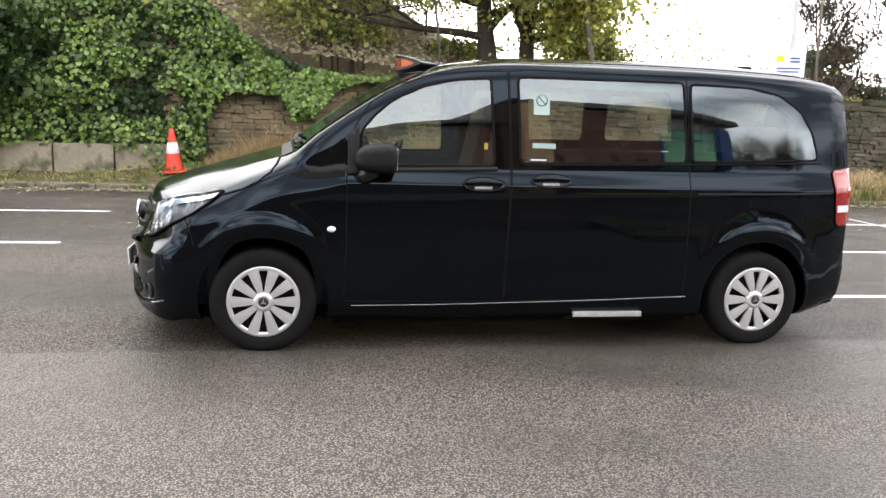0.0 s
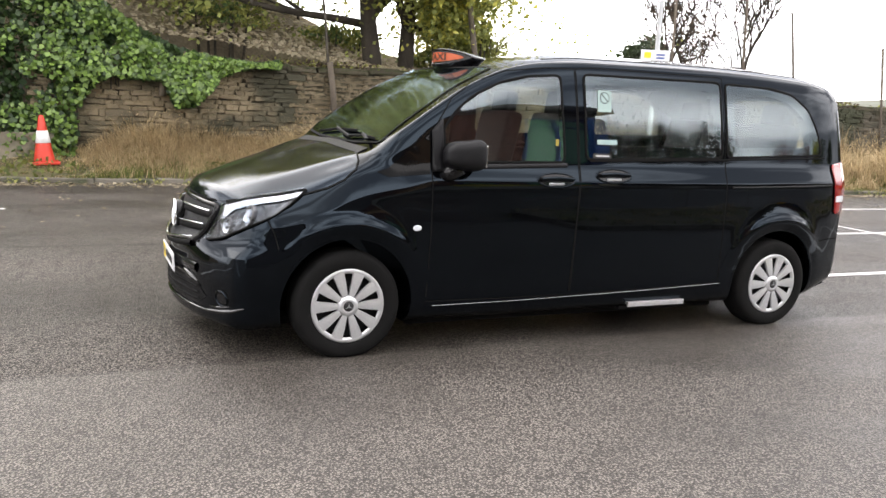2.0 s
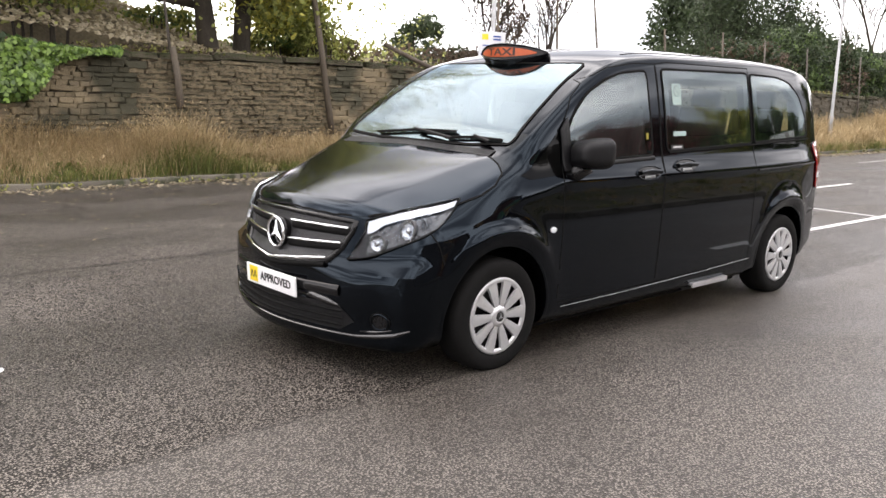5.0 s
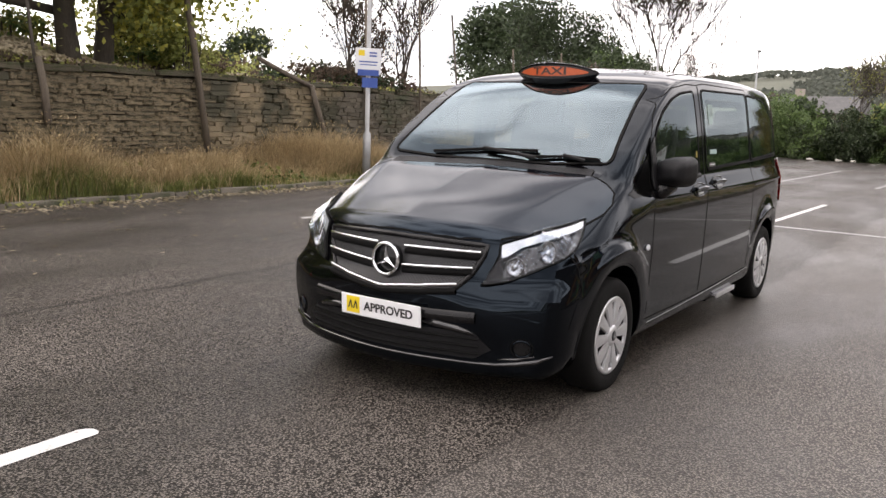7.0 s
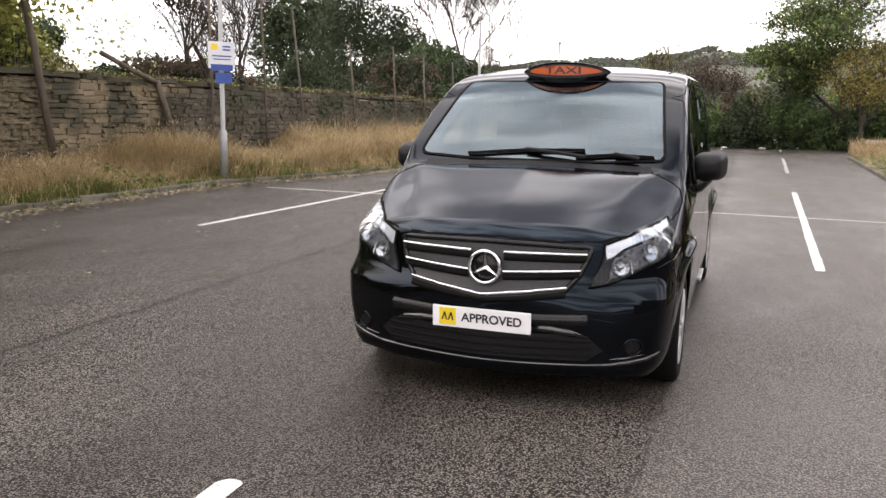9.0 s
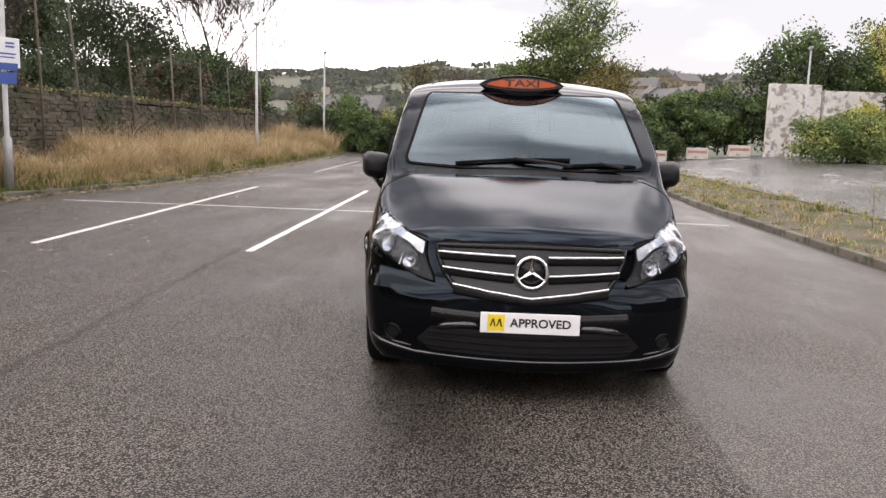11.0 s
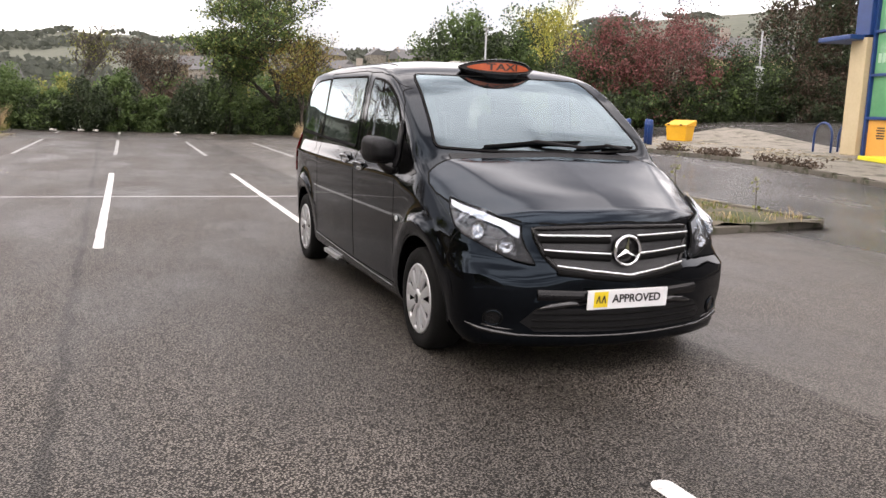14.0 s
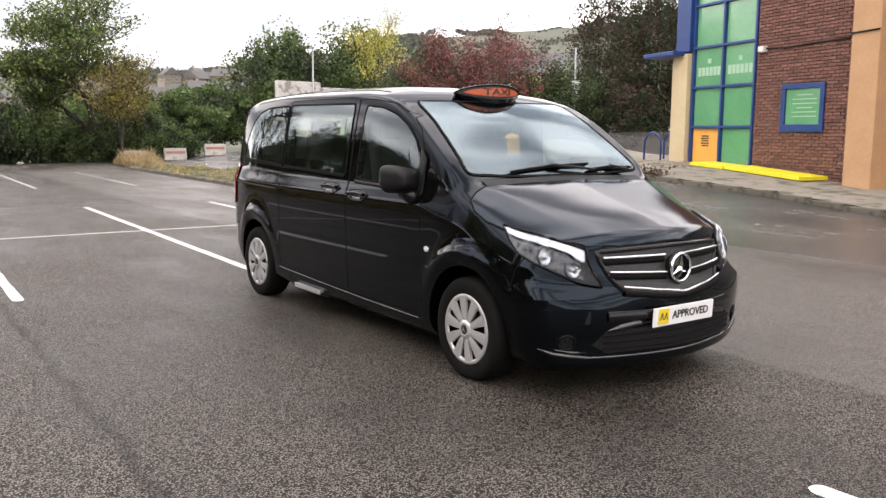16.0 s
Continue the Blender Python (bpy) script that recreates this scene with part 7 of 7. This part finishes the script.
# bollards, grit bin, barriers, hoops
for k, (x, y) in enumerate(((18.43, -12.55), (17.65, -12.31), (16.75, -12.45), (16.11, -12.15))):
    b = thing("bollard", "dark blue painted steel bollard", "bollard", "blue bollards", at=pose(x, y, lie(x, y) + 0.09))
    part("post", raw("post", *lathe([(0.0, 0.0), (0.085, 0.0), (0.085, 0.72), (0.07, 0.765), (0.0, 0.78)], 20), smooth=True), BLUE, b)
    part("band", raw("band", *lathe([(0.085, 0.58), (0.090, 0.585), (0.090, 0.635), (0.085, 0.64)], 20), smooth=True), BLUE, b)
gb = thing("grit_bin", "yellow plastic grit bin on the pavement", "grit bin", at=pose(19.0, -15.25, lie(19.0, -15.25) + 0.09, 0, 0, 20) @ Matrix.Diagonal((0.86, 0.86, 0.9, 1)))
gm_ = box((1.0, 0.62, 0.58), 0.05, (0, 0, 0.30), 3)
for v in gm_.verts:
    k = v.co.z / 0.6
    v.co.x *= 0.88 + 0.12 * k
    v.co.y *= 0.85 + 0.15 * k
part("bin_body", gm_, GRIT_YELLOW, gb)
lm = box((1.07, 0.69, 0.14), 0.04, (0, 0, 0.66), 3)
for v in lm.verts:
    v.co.z += -0.12 * v.co.y / 0.39 * (v.co.z > 0.66)
part("lid", lm, GRIT_YELLOW, gb)
for x in (-0.3, 0.3):
    part("hinge", box((0.10, 0.03, 0.05), 0.008, (x, 0.39, 0.63)), TRIM, gb)
for k, (x, y, m) in enumerate(((33.6, -5.0, BARRIER_WHITE), (34.0, -6.9, BARRIER_WHITE), (34.4, -8.9, BARRIER_WHITE), (34.6, -10.9, BARRIER_WHITE))):
    b = thing("road_barrier", "red and white plastic road barrier" if m is BARRIER_RED else "white plastic road barrier", "barrier", "road barriers", at=pose(x, y, lie(x, y), 0, 0, 84))
    bm = box((1.0, 0.40, 0.55), 0.04, (0, 0, 0.275), 2)
    for v in bm.verts:
        v.co.y *= 1.0 - 0.45 * min(1, v.co.z / 0.5)
    part("shell", bm, m, b)
    part("stripe", box((0.86, 0.02, 0.12), 0.005, (0, 0.145, 0.36)), BARRIER_RED if m is BARRIER_WHITE else BARRIER_WHITE, b)
    part("stripe", box((0.86, 0.02, 0.12), 0.005, (0, -0.145, 0.36)), BARRIER_RED if m is BARRIER_WHITE else BARRIER_WHITE, b)

bush("bush", "rounded yellow-green bush beside the road", (27.4, -13.0, 1.2), (2.2, 2.2, 1.35), 13000, 130, GREEN_LEAF, 0.095, 160, second=(PALE_LEAF, 5000))
bush("bush", "small yellow-green bush beside the road", (28.4, -14.0, 1.7), (0.9, 0.9, 1.35), 5000, 60, OLIVE_LEAF, 0.095, 163, second=(YELLOW_LEAF, 2200))
# red shrubs and scrub along the far pavement
for k, (x, y, h, s, m, m2) in enumerate(((28.9, -18.2, 5.2, 2.3, RED_LEAF, DARK_LEAF), (27.8, -20.6, 5.7, 2.8, RED_LEAF, BROWN_LEAF), (26.4, -23.4, 4.2, 2.4, DARK_LEAF, GREEN_LEAF),
                                         (24.6, -26.2, 3.6, 2.2, DARK_LEAF, BROWN_LEAF), (29.6, -16.8, 3.6, 1.6, GREEN_LEAF, DARK_LEAF), (27.6, -18.9, 2.6, 2.2, DARK_LEAF, GREEN_LEAF), (26.4, -21.4, 2.8, 2.2, DARK_LEAF, GREEN_LEAF), (27, -25, 3.0, 2.4, DARK_LEAF, GREEN_LEAF))):
    bush("autumn_tree", "dense tree with dark red autumn leaves" if m is RED_LEAF else "dense green and brown roadside scrub", (x, y, 0.7 + h * 0.48), (s, s, h * 0.55), 16000, 120, m, 0.09, 170 + k, "tree", (m2, 9000), "roadside trees", low=-0.95)
for k, (x, y, h) in enumerate(((26.2, -26.6, 8.4), (24.6, -28.4, 9.2), (23.0, -30.0, 9.0), (21.0, -31.4, 7.6))):
    bush("dark_tree", "tall brown and dark tree behind the building", (x, y, 0.7 + h * 0.5), (2.3, 2.3, h * 0.56), 11000, 120, BROWN_LEAF, 0.105, 185 + k, "tree", (DARK_LEAF, 11000), "trees behind the building", low=-0.95)

# a belt of trees and scrub in the dip beyond the hedge
gb_ = np.random.default_rng(221)
for k in range(11):
    y = -9 + 3.4 * k
    h = gb_.uniform(2.6, 4.4)
    bush("tree", "rounded olive-green tree in the dip beyond the hedge", (54 + gb_.uniform(-4, 6), y, h * 0.42), (2.6, 2.2, h * 0.62), 3200, 60, (GREEN_LEAF, OLIVE_LEAF, DARK_LEAF, BROWN_LEAF)[k % 4], 0.20, 222 + k, "tree", (GREEN_LEAF, 1500), "trees beyond the hedge", low=-0.95)
# scraps of litter at the hedge's foot
for k, (x, y) in enumerate(((33.5, 6.3), (33.9, 5.2), (33.7, 4.6), (33.2, 1.2), (33.6, -0.4))):
    bm = bmesh.new()
    bmesh.ops.create_icosphere(bm, subdivisions=2, radius=0.5)
    for v in bm.verts:
        v.co = v.co * gb_.uniform(0.6, 1.15)
        v.co = Vector((v.co.x * 0.26, v.co.y * 0.36, (v.co.z + 0.35) * 0.12))
    o = part("litter_scrap", bm, BARRIER_WHITE)
    o.matrix_basis = pose(x, y, lie(x, y) + 0.03, 0, 0, 40 * k)
    tagged(o, "crumpled white scrap of litter by the hedge", "litter", "litter scraps")

ww = tagged(new("wall_whitewashed"), "flaking whitewashed gable wall among trees", "wall", kind="structure")
for y0, w, h in ((-13.0, 2.4, 3.55), (-17.4, 6.2, 3.3)):
    o = part("wall_slab", box((0.35, w, h + 0.6), 0.02, (0, 0, (h - 0.6) / 2)), WHITEWASH, ww)
    o.matrix_basis = pose(33.8 - 0.12 * (y0 + 13), y0, 0.35, 0, 0, 8)


# houses far off
def house(x, y, w, d, h, turn, wall_mat, z=None):
    t = thing("house", "distant stone house with a slate roof", "house", "distant houses", at=pose(x, y, lie(x, y) - 0.5 if z is None else z, 0, 0, turn))
    part("house_wall", box((w, d, h), 0.0, (0, 0, h / 2)), wall_mat, t)
    rv = [(-w / 2 - 0.3, -d / 2 - 0.3, h), (w / 2 + 0.3, -d / 2 - 0.3, h), (w / 2 + 0.3, d / 2 + 0.3, h), (-w / 2 - 0.3, d / 2 + 0.3, h), (-w / 2 - 0.3, 0, h + d * 0.42), (w / 2 + 0.3, 0, h + d * 0.42)]
    part("roof", raw("roof", rv, [(0, 1, 5, 4), (2, 3, 4, 5), (0, 4, 3), (1, 2, 5), (3, 2, 1, 0)]), SLATE, t)
    for k in range(max(1, int(w / 3.2))):
        for s in (-1, 1):
            part("window", box((1.1, 0.12, 1.2), 0.0, (-w / 2 + 1.6 + 3.2 * k, s * d / 2, h * 0.6)), INK, t)
    part("chimney", box((0.8, 0.8, 1.6), 0.0, (w * 0.3, 0, h + d * 0.42)), BRICK_MORTAR, t)
    return t


gh = np.random.default_rng(191)
for k in range(26):
    w = math.radians(gh.uniform(-24, -2))
    r = gh.uniform(230, 420)
    house(r * math.cos(w), r * math.sin(w), gh.uniform(8, 16), 8, gh.uniform(4.5, 6), gh.uniform(0, 180), PAVING if k % 2 else STONE_JOINED)
house(96, 20, 9, 4.5, 3.2, 80, MORTAR, -0.2)
house(58, -49, 7, 5, 3.6, 60, CREAM, 3.2)
house(100, -26, 9, 5, 3.2, 80, MORTAR, 1.6)

# woods on the hills
gt = np.random.default_rng(195)
n = 60000
w, r = gt.uniform(-1.1, 0.55, n), 150 + 420 * gt.uniform(0, 1, n) ** 0.8
fx, fy = r * np.cos(w), r * np.sin(w)
clump = np.array([noise.noise(Vector((a * 0.02, b * 0.02, 2))) for a, b in zip(fx, fy)])
keepm = clump > 0.02
fx, fy, r = fx[keepm], fy[keepm], r[keepm]
fz = np.array([lie(a, b) for a, b in zip(fx, fy)]) + gt.uniform(0.2, 2.6, len(fx))
pts = np.stack([fx, fy, fz], 1)
half = len(pts) // 2
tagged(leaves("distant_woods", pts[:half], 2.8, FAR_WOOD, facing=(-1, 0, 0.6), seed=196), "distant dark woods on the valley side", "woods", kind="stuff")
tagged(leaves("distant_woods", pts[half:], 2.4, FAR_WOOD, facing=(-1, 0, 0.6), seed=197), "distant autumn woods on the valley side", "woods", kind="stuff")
# ---- building to the south ----
B = Matrix.Translation((10.62, -14.97, 0.62)) @ Matrix.Rotation(math.atan2(0.199, -0.98), 4, "Z")
# local x runs along the front (west), local y points away from the car park
OUT = 1.0 if (B.to_3x3() @ Vector((0, 1, 0))).y > 0 else -1.0
building = thing("leisure_building", "red brick building with green glazing and blue frames", "building")


def put(ob):
    ob.data.transform(B)
    if B.determinant() < 0:
        ob.data.flip_normals()
    return ob


H, WING = 6.3, 4.9
put(part("wall", box((3.55, 0.5, H), 0.0, (4.33, -OUT * 0.27, H / 2 - 0.7)), BRICK_MORTAR, building))
put(part("back_block", box((8.1, 9.0, H), 0.0, (2.85, -OUT * 5.1, H / 2 - 0.45)), BRICK_MORTAR, building))
put(part("corner_column", box((0.66, 0.55, 3.1), 0.02, (-0.36, -OUT * 0.1, 1.50)), CREAM, building, "cream rendered corner column"))
put(part("canopy", box((1.45, 0.9, 0.13), 0.03, (-0.90, OUT * 0.10, 3.06)), BLUE, building, "flat blue entrance canopy"))
put(part("canopy_post", box((0.10, 0.10, 3.4), 0.01, (-0.95, -OUT * 0.1, 1.35)), GALVANISED, building))
put(part("downpipe", box((0.07, 0.07, 3.4), 0.02, (-0.78, OUT * 0.0, 1.35)), TRIM, building))
put(part("blue_cladding", box((0.60, 0.5, 2.2), 0.02, (-0.30, -OUT * 0.10, 4.2)), BLUE, building, "blue cladding panel"))
put(part("pillar", box((0.72, 0.62, H), 0.02, (6.30, OUT * 0.22, H / 2 - 0.7)), BEIGE, building, "beige rendered pillar"))
put(part("pillar_return", box((0.30, 0.10, H), 0.01, (6.80, OUT * 0.0, H / 2 - 0.7)), BEIGE, building))
# wing almost wholly out of view, added dark to keep the van's reflections dark
put(part("unseen_dark_wing", box((15.0, 9.0, WING), 0.0, (14.45, -OUT * 4.5, WING / 2 - 0.7)), SLATE, building))
put(part("eaves", box((8.0, 9.6, 0.25), 0.03, (2.5, -OUT * 4.9, H - 0.35)), SLATE, building))
put(part("wing_roof", box((15.4, 9.4, 0.22), 0.03, (14.55, -OUT * 4.5, WING - 0.32)), SLATE, building))

# glazed screen: two columns of panes
rows = [(-0.02, 0.98), (1.06, 2.06), (2.14, 3.14), (3.22, 4.26), (4.34, 4.9)]
glaz = part("glazed_screen", box((2.62, 0.10, 5.2), 0.0, (1.27, -OUT * 0.10, 2.3)), BLUE, building, "blue framed glazing with green film")
put(glaz)
for i, (z0, z1) in enumerate(rows):
    for j, (x0, x1) in enumerate(((0.10, 1.22), (1.32, 2.44))):
        m = ORANGE_PANEL if (i, j) == (0, 0) else GREEN_PANEL
        pane = put(part("pane", box((x1 - x0, 0.02, z1 - z0), 0.004, ((x0 + x1) / 2, -OUT * 0.045, (z0 + z1) / 2)), m, glaz))
        if i == 2:
            for q in range(6):
                put(part("poster_print", box((0.128, 0.004, 0.235), 0.0, ((x0 + x1) / 2 + 0.158 * (q - 2.5), -OUT * 0.032, (z0 + z1) / 2 - 0.12)), PALE_PRINT, pane))
            put(part("poster_mark", box((0.14, 0.004, 0.12), 0.0, ((x0 + x1) / 2, -OUT * 0.032, (z0 + z1) / 2 + 0.16)), PALE_PRINT, pane))
        if m is ORANGE_PANEL:
            for q in range(5):
                put(part("poster_print", box((0.28 + 0.06 * (q % 2), 0.004, 0.035), 0.0, (0.62, -OUT * 0.032, 0.52 + 0.065 * q)), INK, pane))
    for x in (0.05, 1.27, 2.49):
        put(part("mullion", box((0.07, 0.10, z1 - z0 + 0.08), 0.01, (x, -OUT * 0.0, (z0 + z1) / 2)), BLUE, glaz))
    put(part("transom", box((2.5, 0.09, 0.07), 0.01, (1.27, -OUT * 0.002, z1 + 0.04)), BLUE, glaz))
put(part("window_sill", box((2.62, 0.20, 0.12), 0.02, (1.27, OUT * 0.02, -0.07)), BLUE, glaz))

# brick facing with a window
win = (3.50, 4.83, 0.90, 2.03)
bg = np.random.default_rng(201)
bl, bh = 0.215, 0.065
brick_me = bpy.data.meshes.new("brick")
bb = box((bl, 0.05, bh), 0.006, (0, 0, 0), 1)
bb.to_mesh(brick_me)
bb.free()
brick_me.materials.append(BRICK)
joined_v, joined_f = [], []
count, row = 0, 0
brick_wall = part("brickwork", box((0.02, 0.02, 0.02), 0, (4.0, -OUT * 0.2, 1.0)), BRICK_MORTAR, building)
put(brick_wall)
z = -0.68
while z < 5.6:
    for lo, hi, off in ((2.56, 5.94, 0.0), (6.98, 8.0, 0.02)):
        x = lo + (0.11 if row % 2 else 0.0) - 0.11
        while x < hi:
            x0, x1 = max(x, lo), min(x + bl, hi)
            if z + bh > win[2] and z < win[3]:
                # bricks beside the window are cut to its frame
                if x0 < win[0] < x1:
                    x1 = win[0] - 0.004
                elif x0 < win[1] < x1:
                    x0 = win[1] + 0.004
            x += bl + 0.013
            if lo > 6 and z > WING - 0.6:
                continue
            if x1 - x0 < 0.05 or (x1 > win[0] and x0 < win[1] and z + bh > win[2] and z < win[3]):
                continue
            m = Matrix.Translation(((x0 + x1) / 2, OUT * (off + 0.0 + bg.normal() * 0.002), z + bh / 2)) @ Matrix.Diagonal(((x1 - x0) / bl, 1, 1, 1))
            if 2.6 < x0 < 4.6 and 0.1 < z < 2.9 and count < 300:
                o = new("brick", brick_me)
                o.parent = brick_wall
                o.matrix_basis = B @ m
                count += 1
            else:
                o = len(joined_v)
                joined_v += [B @ m @ v.co for v in brick_me.vertices]
                joined_f += [tuple(i + o for i in p.vertices) for p in brick_me.polygons]
    z += bh + 0.013
    row += 1
tagged(part("joined_brickwork", raw("joined_brickwork", joined_v, joined_f), BRICK_JOINED, building), kind="stuff")
cx, cz = (win[0] + win[1]) / 2, (win[2] + win[3]) / 2
wf = put(part("window", box((win[1] - win[0], 0.06, win[3] - win[2]), 0.004, (cx, -OUT * 0.01, cz)), GREEN_PANEL, building, "square window with green film in a blue frame"))
for x in (win[0] + 0.06, win[1] - 0.06):
    put(part("window_frame", box((0.13, 0.12, win[3] - win[2]), 0.01, (x, OUT * 0.01, cz)), BLUE, wf))
for z in (win[2] + 0.09, win[3] - 0.06):
    put(part("window_frame", box((win[1] - win[0], 0.13, 0.18 if z < cz else 0.12), 0.01, (cx, OUT * 0.012, z)), BLUE, wf))
for q in range(6):
    put(part("poster_print", box((0.75 - 0.25 * (q % 3 == 0), 0.004, 0.022), 0.0, (cx + 0.04, OUT * 0.024, cz + 0.30 - 0.10 * q)), PALE_PRINT, wf))
cable = [(2.85, OUT * 0.06, 2.94), (3.6, OUT * 0.06, 2.90), (4.6, OUT * 0.06, 2.93), (5.92, OUT * 0.06, 2.95), (5.94, OUT * 0.56, 2.96), (6.66, OUT * 0.56, 2.98)]
put(part("cable", tube_mesh("cable", cable, [0.018] * len(cable), 6), TRIM, building))
put(part("wall_lamp", box((0.20, 0.14, 0.14), 0.02, (2.80, OUT * 0.09, 2.92)), CONE_WHITE, building, "small white bulkhead lamp"))

# yellow boards on the pavement, cycle hoops, road sign
for k, (x, w, dz) in enumerate(((2.05, 1.3, 0.0), (4.0, 2.5, 0.012))):
    b = thing("yellow_board", "bright yellow board lying on the pavement", "board", "yellow boards")
    za, zb = [lie(p.x, p.y) - 0.62 for p in (B @ Vector((x - w / 2, OUT * 0.62, 0)), B @ Vector((x + w / 2, OUT * 0.62, 0)))]
    slab = box((w, 0.85, 0.09), 0.012)
    bmesh.ops.transform(slab, matrix=Matrix.Translation((x, OUT * 0.62, (za + zb) / 2 + 0.15 + dz)) @ Matrix.Rotation(math.atan2(za - zb, w), 4, "Y"), verts=slab.verts[:])
    ob = put(part("panel", slab, YELLOW_BOARD, b))
for k, (dx, dy) in enumerate(((-1.55, 0.15), (-1.95, -0.85), (-2.6, -2.0))):
    hp = thing("cycle_hoop", "blue tubular cycle hoop on the pavement", "cycle stand", "cycle hoops")
    p = [(math.cos(a) * 0.36, 0, 0.45 + math.sin(a) * 0.36) for a in np.linspace(0, math.pi, 12)]
    p = [(0.36, 0, 0)] + p + [(-0.36, 0, 0)]
    ob = part("hoop", tube_mesh("hoop", p, [0.03] * len(p), 8), BLUE, hp)
    ob.data.transform(Matrix.Translation((B @ Vector((dx, OUT * dy, 0.06)))) @ Matrix.Rotation(radians(-5), 4, "Z"))
rs = thing("road_sign", "grey post with small white and round signs", "sign", at=pose(25.2, -23.5, lie(25.2, -23.5)))
part("pole", tube_mesh("pole", [(0, 0, 0), (0, 0, 4.0)], [0.04, 0.04], 8), GALVANISED, rs)
for z, w, h in ((2.25, 0.5, 0.42),):
    o = part("plate", box((0.02, w, h), 0.01, (-0.05, 0, z)), SIGN_FACE, rs)
disc = raw("disc", *lathe([(0.0, 0.0), (0.24, 0.0), (0.24, 0.02), (0.0, 0.02)], 24))
disc.transform(Matrix.Translation((-0.06, 0, 1.75)) @ Matrix.Rotation(radians(-90), 4, "Y"))
part("round_sign", disc, SIGN_FACE, rs)


# the far end is turned as a whole to lie along the road
on_site[0] = False
for ob in list(scene.objects):
    if ob not in before_site and ob.parent is None:
        ob.matrix_basis = SITE @ ob.matrix_basis
